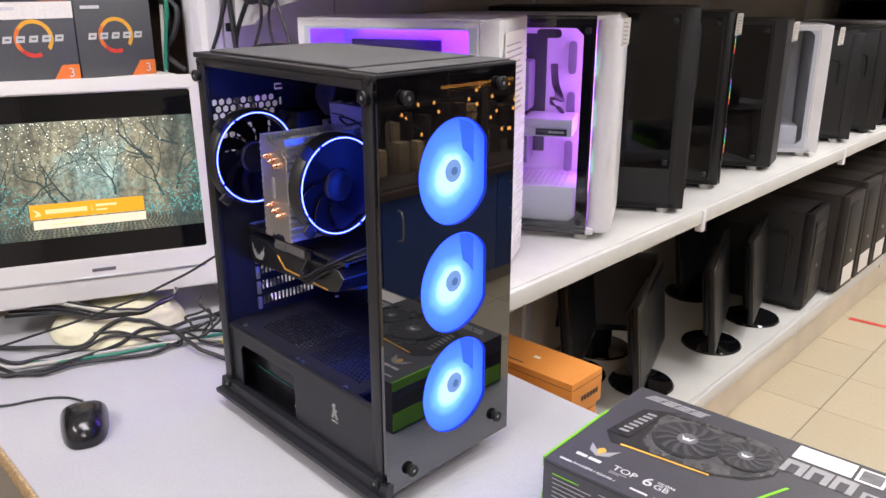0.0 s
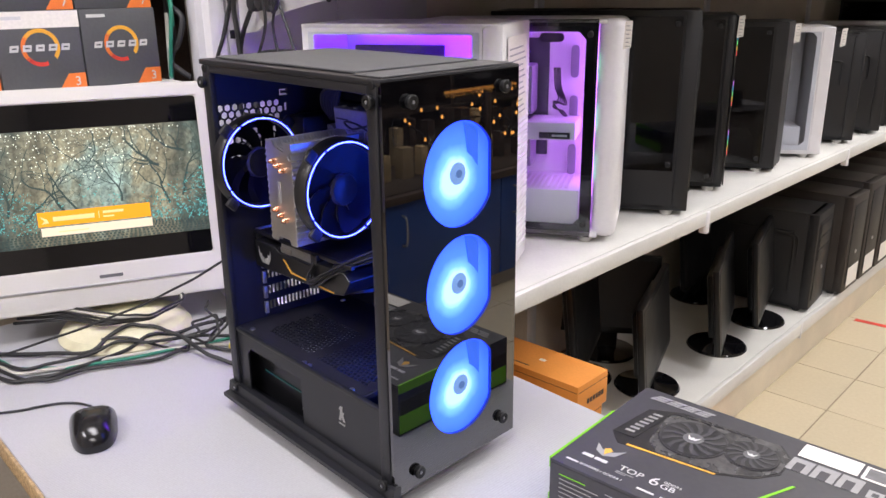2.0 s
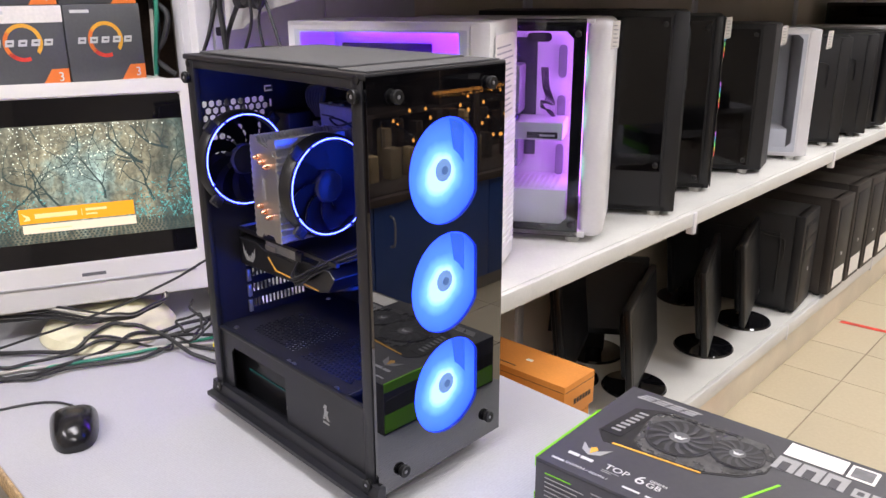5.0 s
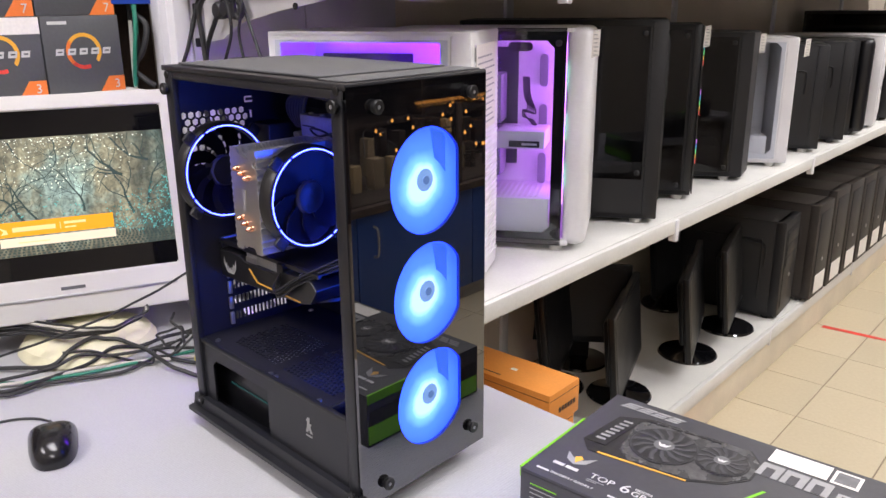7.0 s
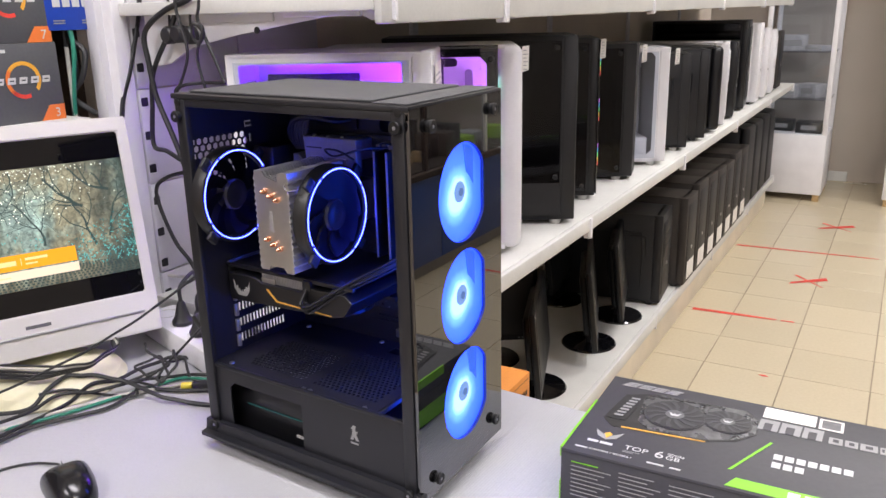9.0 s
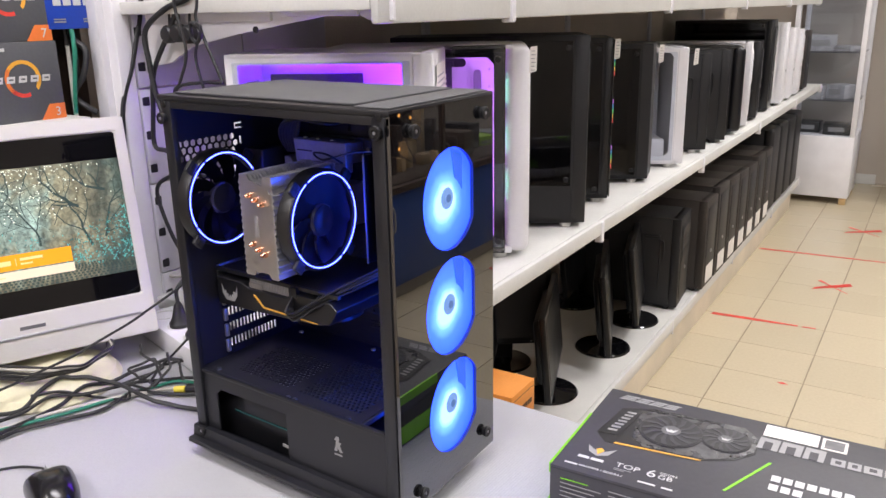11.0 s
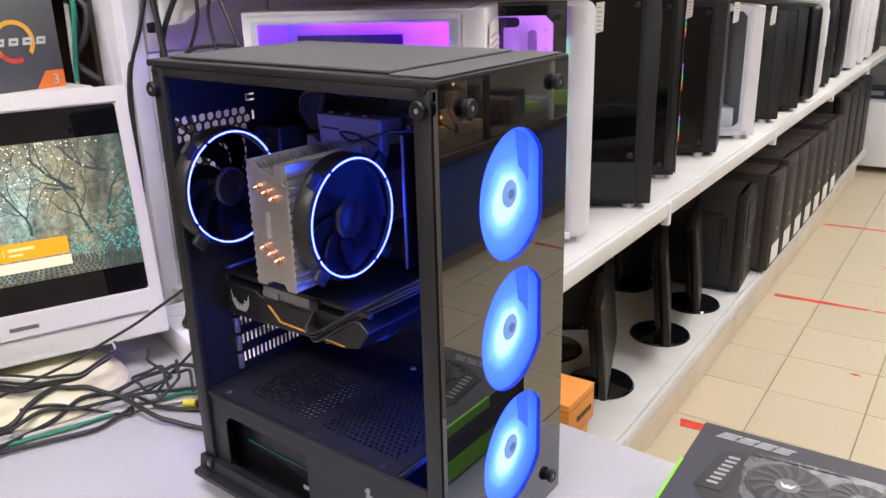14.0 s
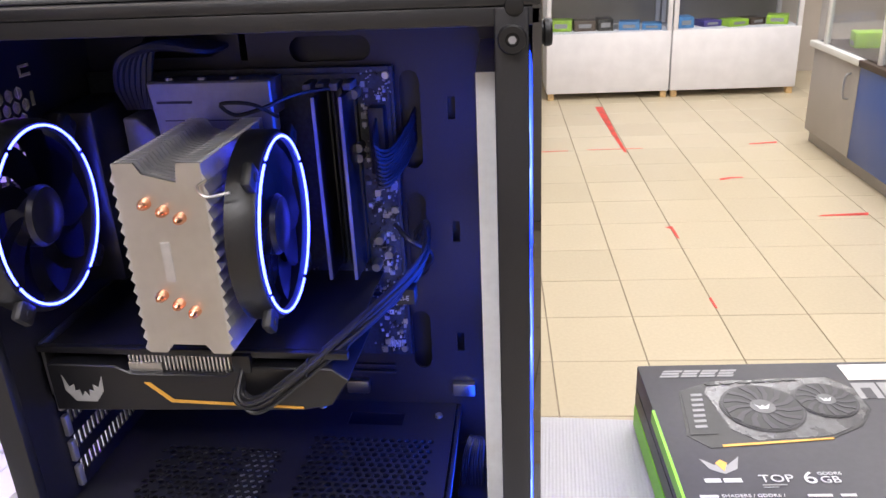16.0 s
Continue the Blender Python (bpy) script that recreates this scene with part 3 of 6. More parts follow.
holes = []
R, pitch = 0.0042, 0.0094
for row in range(3):
    for k in range(9):
        holes.append(hexa(0.4595 + k * pitch + (row % 2) * pitch / 2, 1.117 + row * pitch * 0.87, R))
fan_y, fan_z = 0.512, 1.07
for row in range(-5, 6):
    for k in range(-6, 7):
        a, b = fan_y + k * pitch + (row % 2) * pitch / 2, fan_z + row * pitch * 0.87
        if math.hypot(a - fan_y, b - fan_z) < 0.05 and fan_z + 0.006 < b < 1.107:
            holes.append(hexa(a, b, R))
for k in range(5):
    for j in range(14):
        holes.append(rect(0.503 + j * 0.0056, 0.5065 + j * 0.0056, 0.872 + k * 0.0205, 0.883 + k * 0.0205))
holes.append([(0.5395, 1.1415), (0.551, 1.1415), (0.551, 1.1435), (0.542, 1.1435), (0.542, 1.147), (0.551, 1.147), (0.551, 1.149), (0.5395, 1.149)])
holes.append(rect(0.5455, 0.549, 1.123, 1.132))
rear = pcpart("rear_panel", sheet(rect(CY0 + 0.008, CY1 - 0.003, CZ0 + 0.004, CZ1 - 0.006), holes, 0.0015, "x", (CX0 + 0.002, 0, 0)), M_CHASSIS, "rear panel with honeycomb vents", smooth=False)
for k in range(5):
    pcpart("slot_cover", box(CX0 + 0.004, CX0 + 0.008, 0.494, 0.499, 0.868 + k * 0.0205, 0.884 + k * 0.0205, 0.0008), M_FIN)
# motherboard tray with oval cable holes
tray_holes = [oval(-0.772, -0.716, 1.139, 1.156), oval(-0.667, -0.611, 1.134, 1.151), oval(-0.592, -0.576, 1.058, 1.127), oval(-0.592, -0.576, 0.974, 1.04), oval(-0.594, -0.578, 0.895, 0.945),
              rect(-0.702, -0.697, 1.136, 1.156)] + [rect(-0.5545, -0.5485, z, z + 0.016) for z in (1.093, 1.002, 0.911)]
pcpart("motherboard_tray", sheet(rect(CX0 + 0.004, CX1 - 0.02, CZ0 + 0.004, CZ1 - 0.008), tray_holes, 0.0015, "y", (0, TRAY, 0)), M_CHASSIS, "blue-lit steel tray with oval cable holes", smooth=False)
pcpart("tray_rib", join(box(-0.68, -0.61, TRAY - 0.003, TRAY, 0.889, 0.8925, 0.001), box(-0.68, -0.61, TRAY - 0.003, TRAY, 0.896, 0.8985, 0.001)), M_CHASSIS)
pcpart("clip", box(-0.65, -0.632, TRAY - 0.006, TRAY, 0.873, 0.884, 0.001), M_STEEL)
pcpart("clip", box(-0.56, -0.54, TRAY - 0.006, TRAY, 0.873, 0.884, 0.001), M_STEEL)

# power supply shroud
vent = []
for row in range(14):
    for k in range(15):
        a, b = -0.774 + k * 0.0062 + (row % 2) * 0.0031, 0.476 + row * 0.0056
        if (k > 9 or (k * 7 + row * 3) % 11 > 0):
            vent.append(hexa(a, b, 0.0025))
for row in range(17):
    for k in range(15):
        a, b = -0.664 + k * 0.0064 + (row % 2) * 0.0032, 0.474 + row * 0.0058
        if a < -0.572:
            vent.append(hexa(a, b, 0.0026))
vent.append(rect(-0.645, -0.602, 0.586, 0.602))
pcpart("shroud_top", sheet(rect(CX0 + 0.004, -0.558, CY0 + 0.006, TRAY), vent, 0.0015, "z", (0, 0, 0.861)), M_CHASSIS, "perforated power supply cover", smooth=False)
win = [(-0.78, 0.786), (-0.662, 0.786), (-0.662, 0.846), (-0.772, 0.846), (-0.78, 0.838)]
pcpart("shroud_side", sheet(rect(CX0 + 0.006, CX1 - 0.021, CZ0 + 0.006, 0.8625), [win], 0.0015, "y", (0, CY0 + 0.004, 0)), M_DARK, "dark cover plate with a window for the power supply")
pcpart("shroud_lip", box(CX0 + 0.016, CX1 - 0.02, CY0 + 0.002, CY0 + 0.008, 0.8625, 0.867, 0.0012), M_DARK)
psu = pcpart("power_supply", box(CX0 + 0.01, -0.65, CY0 + 0.022, TRAY - 0.01, CZ0 + 0.006, 0.85, 0.002), M_PLASTIC, "black power supply with a teal stripe")
pcpart("stripe", box(-0.77, -0.665, CY0 + 0.0205, CY0 + 0.0215, 0.812, 0.8135), material("teal_stripe", (0.012, 0.1, 0.1), 0.4), "", psu)
pcpart("badge", box(-0.69, -0.668, CY0 + 0.0205, CY0 + 0.0215, 0.789, 0.7925), M_INK, "", psu)
for k in range(4):
    pcpart("fan_guard", torus(0.012 + 0.011 * k, 0.0009, "z", (-0.728, 0.515, 0.8535), 40, 6), M_STEEL, "steel wire fan guard", psu)
# pale plate set close under the vent so its holes show white
pcpart("pale_vent_plate", box(-0.711, -0.692, 0.482, 0.556, 0.8545, 0.856), M_INK, "", psu)
for sx, sy in ((-0.79, 0.462), (-0.79, 0.6), (-0.665, 0.455), (-0.655, 0.455), (-0.575, 0.455), (-0.572, 0.6), (-0.67, 0.608)):
    pcpart("screw", lathe([(0, 0), (0.0035, 0), (0.003, 0.0016), (0, 0.002)], 12, "z", (sx, sy, 0.8625)), M_STEEL)
emblem = pcpart("emblem", join(prism([(-0.59, 0.8255), (-0.586, 0.8255), (-0.585, 0.83), (-0.582, 0.8255), (-0.578, 0.8255), (-0.5815, 0.833), (-0.579, 0.837), (-0.583, 0.8365), (-0.582, 0.843), (-0.586, 0.843), (-0.589, 0.8385), (-0.5865, 0.8385), (-0.5875, 0.832)], 0.0004, "y", (0, CY0 + 0.0033, 0)),
                               box(-0.59, -0.579, CY0 + 0.0033, CY0 + 0.0037, 0.8205, 0.8225)), M_INKG, "small pale emblem of plain shapes")

# thumb screws of the open side

def knob(x, y, z, axis, parent=None):
    s = -1 if axis == "y" else 1
    prof = [(0.0056, 0), (0.0056, 0.0022), (0.0066, 0.003), (0.0066, 0.0052), (0.0058, 0.0064), (0.003, 0.0064), (0.0027, 0.0054), (0, 0.0054)]
    k = pcpart("knob", lathe([(r, s * h) for r, h in prof], 24, axis, (x, y, z)), M_KNOB, "black thumb screw with a steel core", parent)
    pcpart("screw_core", cyl(0.0019, 0.0008, axis, (x + 0.0055, y, z) if axis == "x" else (x, y - 0.0062, z), 6), M_SHROUD, "", k)
    return k


for kx, kz in ((-0.5075, 1.1715), (-0.508, 0.787), (CX0 + 0.005, 1.166), (CX0 + 0.012, 0.785)):
    knob(kx, CY0, kz, "y")
for kx, kz in ((-0.5065, 1.185), (CX0 + 0.006, 1.181)):
    pcpart("screw", lathe([(0, -0.003), (0.004, -0.002), (0.0045, 0.0), (0.0045, 0.002)], 14, "y", (kx, CY0 + 0.001, kz)), M_KNOB)

# front: black glass with three round openings
def port(cy, cz):
    pts = []
    for i in range(64):
        t = 2 * math.pi * i / 64
        pts.append((min(cy + 0.0515 * math.cos(t), cy + 0.044), cz + 0.0525 * math.sin(t)))
    out = []
    for p in pts:
        if not out or math.hypot(p[0] - out[-1][0], p[1] - out[-1][1]) > 1e-5:
            out.append(p)
    return out


def blade(rows, r0, dr, bend, wide, grow, x0, dx, mat):
    """One curved fan blade that sweeps round the x axis."""
    bm = bmesh.new()
    vs = []
    for i in range(rows):
        r, sw, w = r0 + i * dr, bend * (i / (rows - 1)) ** 1.4, wide + grow * i
        vs.append([bm.verts.new((x0 - dx * j / 3, r * math.cos(sw + w * j / 3), r * math.sin(sw + w * j / 3))) for j in range(4)])
    for p, q in zip(vs, vs[1:]):
        for j in range(3):
            bm.faces.new((p[j], p[j + 1], q[j + 1], q[j]))
    bmesh.ops.solidify(bm, geom=bm.faces[:], thickness=0.001)
    return finish(bm, "blade", mat)


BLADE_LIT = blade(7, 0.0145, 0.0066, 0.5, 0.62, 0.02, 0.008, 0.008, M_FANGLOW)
BLADE_REAR = blade(6, 0.017, 0.0066, 0.5, 0.5, 0.0, -0.004, 0.005, M_BLADE)
BLADE_DARK = blade(6, 0.017, 0.0066, 0.5, 0.78, 0.0, -0.004, 0.005, M_BLADE)
FANS = [(0.5445, 1.0915), (0.5455, 0.977), (0.547, 0.8615)]
front = pcpart("front_glass", sheet(rect(CY0 + 0.001, CY1 - 0.001, CZ0 + 0.004, CZ1 - 0.003), [port(a, b) for a, b in FANS], 0.004, "x", (CX1 - 0.004, 0, 0)), M_FRONT, "black mirror-like front glass with three round openings", smooth=False)
for ky, kz in ((CY0 + 0.034, 1.169), (CY1 - 0.026, 1.171), (CY0 + 0.033, 0.793), (CY1 - 0.024, 0.8)):
    knob(CX1, ky, kz, "x", front)
pcpart("front_frame", sheet(rect(CY0 + 0.004, CY1 - 0.004, CZ0 + 0.004, CZ1 - 0.008), [rect(0.482, 0.61, 0.79, 1.155)], 0.002, "x", (CX1 - 0.0085, 0, 0)), M_DARK)
# Hub cap and disc glow too, the fan's light painted into them.
M_HUB, M_HUBD = glow("hub_cap_glow", (0.2, 0.36, 0.75), 0.85), glow("hub_disc_glow", (0.1, 0.2, 0.5), 0.7)
for fy, fz in FANS:
    f = part("front_fan", bmesh.new(), M_FROST, pc, "blue-lit front fan with frosted blades", m=Matrix.Translation(Vector((CX1 - 0.0187 - SKEW * (fy - CY0), fy, fz)) - ORIG) @ Matrix.Rotation(SKEW, 4, "Z"))
    bm = sheet(rect(-0.0575, 0.0575, -0.0572, 0.0572), [circle(0, 0, 0.055, 48)], 0.0245, "x", (-0.0125, 0, 0))
    bm.to_mesh(f.data)
    bm.free()
    for k in range(9):
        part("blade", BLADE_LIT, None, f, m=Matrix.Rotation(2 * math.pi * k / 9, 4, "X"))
    # disc before the blades carries the painted falloff
    part("glow_disc", lathe([(0.0, 0.0121), (0.0573, 0.0121), (0.0573, 0.0127), (0.0, 0.0127)], 48, "x"), M_FANGLOW, f, "frosted disc over the blades with painted hub glow")
    part("hub", lathe([(0, 0.0142), (0.0045, 0.0142), (0.0048, 0.0136), (0.0085, 0.0136), (0.0108, 0.0132), (0.0115, 0.012), (0.0115, -0.004), (0, -0.004)], 32, "x"), M_HUB, f)
    part("hub_disc", cyl(0.0042, 0.0006, "x", (0.0143, 0, 0), 20), M_HUBD, f)
    # added flat plate, its dim glow paints the fan's shaded wedge
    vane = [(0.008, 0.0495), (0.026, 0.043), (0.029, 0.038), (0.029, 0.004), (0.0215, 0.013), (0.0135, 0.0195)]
    part("inner_wall", prism(vane, 0.0005, "x", (0.0129, 0, 0)), M_WEDGE, f, "added plate with the fan's shaded wedge painted in")
    part("lit_back", lathe([(0.014, -0.0122), (0.05, -0.0122), (0.05, -0.0118), (0.014, -0.0118), (0.014, -0.0122)], 40, "x"), M_BACKLIT, f, "blue light of the fan inside the case")
    for k in range(3):
        a = math.radians(35 + 120 * k)
        part("strut", moved(box(-0.0118, -0.009, 0.0, 0.054, -0.003, 0.003, 0.0006), Matrix.Rotation(a, 4, "X")), M_PLASTIC, f)


def ring_fan(name, x, y, z, label, thick=0.022, turn=0, vane=BLADE_DARK):
    """A dark fan that faces the front, with a thin lit ring in four arcs."""
    f = part(name, bmesh.new(), M_PLASTIC, pc, label, m=Matrix.Translation(Vector((x, y, z)) - ORIG) @ Matrix.Rotation(radians(turn), 4, "Z"))
    bm = lathe([(0.051, -thick), (0.0565, -thick), (0.0565, -0.003), (0.0548, -0.0004), (0.0538, 0.0), (0.051, -0.003), (0.051, -thick)], 64, "x")
    bm.to_mesh(f.data)
    bm.free()
    f.data.polygons.foreach_set("use_smooth", [True] * len(f.data.polygons))
    f.data.set_sharp_from_angle(angle=radians(35))
    for k in range(4):
        c = math.pi / 2 * k + math.pi / 4 + 0.5
        ear = moved(join(box(-0.006, 0.0005, -0.0075, 0.0075, 0.054, 0.0665, 0.0026), cyl(0.0026, 0.0006, "x", (0.0006, 0, 0.061), 12)), Matrix.Rotation(math.pi / 2 * k + math.pi / 4, 4, "X"))
        part("corner_pad", ear, M_MATTE, f)
        pts = [(0.001, 0.0522 * math.cos(c + 1.5 * (i / 20 - 0.5)), 0.0522 * math.sin(c + 1.5 * (i / 20 - 0.5))) for i in range(21)]
        part("light_ring", tube(pts, 0.0008, 6, 2), M_RING, f, "glowing blue-white ring")
    for k in range(9):
        part("blade", vane, None, f, m=Matrix.Rotation(2 * math.pi * k / 9, 4, "X"))
    part("hub", lathe([(0, -0.0005), (0.009, -0.0005), (0.0105, -0.0012), (0.0165, -0.0012), (0.0185, -0.004), (0.0185, -thick), (0, -thick)], 32, "x"), M_PLASTIC, f)
    return f


ring_fan("rear_fan", -0.781, 0.4895, 1.0705, "dark rear fan with a thin blue light ring", 0.016, 3, BLADE_REAR)

# motherboard
mb = pcpart("motherboard", box(-0.813, -0.598, TRAY - 0.008, TRAY - 0.005, 0.911, 1.127, 0.0006), M_BOARD, "dark circuit board with small components")
pcpart("port_cover", box(-0.812, -0.778, 0.548, TRAY - 0.008, 1.0, 1.118, 0.003), M_PLASTIC, "dark cover over the rear ports", mb)
pcpart("side_shield", join(prism([(-0.776, 1.012), (-0.752, 1.02), (-0.752, 1.092), (-0.766, 1.106), (-0.776, 1.106)], 0.026, "y", (0, 0.58, 0), 0.001), *[box(-0.7775, -0.776, 0.584 + 0.005 * k, 0.586 + 0.005 * k, 1.02, 1.1) for k in range(4)]), M_SHROUD, "grey finned heat sink", mb)
shield = pcpart("heat_shield", join(prism([(-0.752, 1.1305), (-0.748, 1.094), (-0.742, 1.09), (-0.676, 1.09), (-0.668, 1.096), (-0.668, 1.1305)], 0.012, "y", (0, 0.574, 0), 0.0012), box(-0.748, -0.672, 0.586, TRAY - 0.008, 1.104, 1.128, 0.001)), M_SHROUD, "pale grey metal heat shield above the processor", mb)
for x in (-0.738, -0.716, -0.694):
    pcpart("shield_bolt", cyl(0.003, 0.003, "z", (x, 0.581, 1.1295), 10, 0.0006), M_STEEL, "", mb)
pcpart("shield_line", join(box(-0.746, -0.722, 0.5733, 0.574, 1.1165, 1.118), box(-0.742, -0.68, 0.5733, 0.574, 1.105, 1.1055)), M_CHASSIS, "", mb)
pcpart("board_edge", join(box(-0.813, -0.598, TRAY - 0.0083, TRAY - 0.005, 1.127, 1.1315, 0.0006), box(-0.598, -0.5945, TRAY - 0.0083, TRAY - 0.005, 0.911, 1.1315, 0.0006)), M_BOARD, "", mb)
for x, z in ((-0.6, 1.1255), (-0.6, 1.03), (-0.6, 0.917), (-0.685, 1.1255)):
    pcpart("board_screw", lathe([(0, -0.002), (0.0025, -0.0018), (0.003, 0.0)], 10, "y", (x, TRAY - 0.0085, z)), M_STEEL, "", mb)
for k in range(4):
    x = -0.650 + k * 0.009
    pcpart("memory_socket", box(x - 0.0028, x + 0.0028, TRAY - 0.015, TRAY - 0.008, 0.99, 1.12, 0.0008), M_PLASTIC, "", mb)
    pcpart("socket_latch", box(x - 0.003, x + 0.003, TRAY - 0.026, TRAY - 0.008, 1.119, 1.124, 0.001), M_CARDG, "grey socket latch", mb)
for k in (1, 3):
    x = -0.650 + k * 0.009
    pcpart("memory_stick", box(x - 0.0014, x + 0.0014, TRAY - 0.0445, TRAY - 0.012, 0.992, 1.119, 0.0005), M_KNOB, "upright dark memory module", mb)
    pcpart("memory_edge", box(x - 0.001, x + 0.001, TRAY - 0.046, TRAY - 0.0445, 0.992, 1.119), M_SHROUD, "pale upper edge of the module", mb)
    for q in range(7):
        pcpart("memory_chip", box(x - 0.0022, x - 0.0014, TRAY - 0.04, TRAY - 0.026, 0.998 + q * 0.0172, 1.009 + q * 0.0172), M_PLASTIC, "", mb)
rng = random.Random(7)
for k in range(560):
    x, z = rng.uniform(-0.68 if k % 3 == 0 else -0.618, -0.597), rng.uniform(0.913, 1.129)
    if (1.058 < z < 1.107 and x > -0.615) or (z > 0.984 and x < -0.619 and z < 1.126):
        continue
    s, h = 0.0004 + 0.0016 * rng.random() ** 3, rng.uniform(0.0006, 0.003)
    pcpart("component", box(x - s, x + s, TRAY - 0.008 - h, TRAY - 0.008, z - s * rng.uniform(0.5, 1.6), z + s * rng.uniform(0.5, 1.6)), rng.choice([M_CHIP, M_PLASTIC, M_MATTE, M_STEEL, M_INKG, M_INK]), "", mb)
for k in range(9):
    pcpart("trace_mark", box(-0.613 + 0.0013 * k, -0.6122 + 0.0013 * k, TRAY - 0.0084, TRAY - 0.008, 0.918, 0.924), M_INK, "", mb)
for x, z in ((-0.6205, 1.115), (-0.6205, 1.078), (-0.6205, 1.071), (-0.611, 1.01), (-0.605, 0.999), (-0.615, 0.989), (-0.63, 0.975), (-0.625, 0.96)):
    pcpart("capacitor", lathe([(0, -0.011), (0.003, -0.011), (0.0034, -0.01), (0.0034, 0)], 14, "y", (x, TRAY - 0.008, z)), M_STEEL, "", mb)
pcpart("power_socket", box(-0.612, -0.601, TRAY - 0.02, TRAY - 0.008, 1.06, 1.106, 0.001), M_PLASTIC, "", mb)
pcpart("expansion_slot", join(*[box(-0.79, -0.64, TRAY - 0.018, TRAY - 0.008, z, z + 0.007, 0.001) for z in (0.925, 0.945)]), M_PLASTIC, "", mb)

# cooler
FIN = [(-0.7185, 0.9975), (-0.708, 0.9975), (-0.704, 1.003), (-0.684, 1.003), (-0.68, 0.9975), (-0.67, 0.9975), (-0.67, 1.1105), (-0.683, 1.1105), (-0.6845, 1.1), (-0.703, 1.1045), (-0.7065, 1.1105), (-0.7185, 1.1105)]
cool = pcpart("cpu_cooler", prism(FIN, 0.0015, "y", (0, 0.4595, 0)), M_ALU, "bright aluminium tower cooler with copper pipes")
for k in range(22):
    pcpart("fin", prism(FIN, 0.0009, "y", (0, 0.4645 + k * 0.0044, 0)), M_FIN, "", cool)
for s, x in ((-1, -0.719), (1, -0.6695)):
    pts = [(x, 0.998)]
    for k in range(15):
        pts += [(x + s * 0.0022, 1.0 + k * 0.0072), (x, 1.0045 + k * 0.0072)]
    pts += [(x, 1.11), (x - s * 0.003, 1.11), (x - s * 0.003, 0.998)]
    pcpart("tooth_edge", prism(pts if s > 0 else pts[::-1], 0.09, "y", (0, 0.4597, 0)), M_FIN, "", cool)
for dx, z in ((0.0, 1.0885), (0.0095, 1.0845), (0.0185, 1.0805), (0.0, 1.0345), (0.009, 1.0295), (0.0175, 1.025)):
    pcpart("heat_pipe", lathe([(0.0032, 0.05), (0.0032, -0.004), (0.0026, -0.0065), (0.001, -0.009), (0, -0.0092)], 16, "y", (-0.7035 + dx, 0.461, z)), M_COPPER, "copper heat pipe end", cool)
pcpart("maker_mark", box(-0.6995, -0.694, 0.4588, 0.4594, 1.043, 1.066), M_FIN, "", cool)
pcpart("base", box(-0.71, -0.67, 0.555, TRAY - 0.008, 1.03, 1.08, 0.002), M_FIN, "", cool)
pcpart("clip", tube([(-0.6665, 0.4585, 1.102), (-0.672, 0.4575, 1.098), (-0.668, 0.457, 1.093), (-0.655, 0.458, 1.095)], 0.0008, 6), M_STEEL, "", cool)
ring_fan("cooler_fan", -0.6475, 0.5125, 1.0565, "dark cooler fan with a thin blue light ring", 0.017, 3)

# graphics card
gpu = pcpart("graphics_card", box(-0.806, -0.612, 0.492, TRAY - 0.008, 0.9805, 0.982, 0.0004), M_KNOB, "dark graphics card with gold trim")
pcpart("backplate_edge", box(-0.812, -0.61, 0.487, 0.492, 0.9785, 0.983, 0.0005), M_PLASTIC, "", gpu)
pcpart("shroud", prism([(-0.806, 0.972), (-0.76, 0.972), (-0.75, 0.967), (-0.688, 0.967), (-0.678, 0.974), (-0.62, 0.974), (-0.61, 0.966), (-0.622, 0.948), (-0.64, 0.944), (-0.79, 0.938), (-0.806, 0.938)], 0.105, "y", (0, 0.484, 0), 0.0008), M_PLASTIC, "matte black cooler shroud", gpu)
for k in range(26):
    pcpart("card_fin", box(-0.752 + k * 0.0026, -0.7508 + k * 0.0026, 0.489, 0.58, 0.962, 0.979), M_FIN, "", gpu)
pcpart("bracket_clip", box(-0.752, -0.73, 0.4875, 0.489, 0.966, 0.973), M_ALU, "", gpu)
pcpart("copper_loop", tube([(-0.685, 0.495, 0.974), (-0.672, 0.49, 0.969), (-0.66, 0.489, 0.968), (-0.64, 0.5, 0.968)], 0.003, 8), M_COPPER, "", gpu)
pcpart("gold_line", join(prism([(-0.742, 0.961), (-0.738, 0.961), (-0.724, 0.949), (-0.66, 0.9475), (-0.64, 0.9468), (-0.64, 0.9453), (-0.726, 0.947)], 0.0005, "y", (0, 0.4835, 0))), M_GOLD, "amber accent line", gpu)
pcpart("wing_mark", join(prism([(-0.797, 0.9645), (-0.7935, 0.956), (-0.79, 0.958), (-0.79, 0.953), (-0.787, 0.954), (-0.786, 0.949), (-0.7835, 0.953), (-0.781, 0.949), (-0.78, 0.954), (-0.777, 0.953), (-0.777, 0.958), (-0.7735, 0.956), (-0.77, 0.9645), (-0.7705, 0.9535), (-0.7765, 0.9455), (-0.7905, 0.9455), (-0.7965, 0.9535)], 0.0005, "y", (0, 0.4836, 0))), M_INKG, "plain winged shape in silver", gpu)
pcpart("end_plate", box(-0.812, -0.8095, 0.49, 0.6, 0.945, 0.984, 0.0005), M_STEEL, "", gpu)
for k in range(2):
    pcpart("card_fan", lathe([(0, 0), (0.036, 0), (0.036, -0.004), (0, -0.004)], 32, "z", (-0.755 + k * 0.085, 0.54, 0.94)), M_PLASTIC, "", gpu)
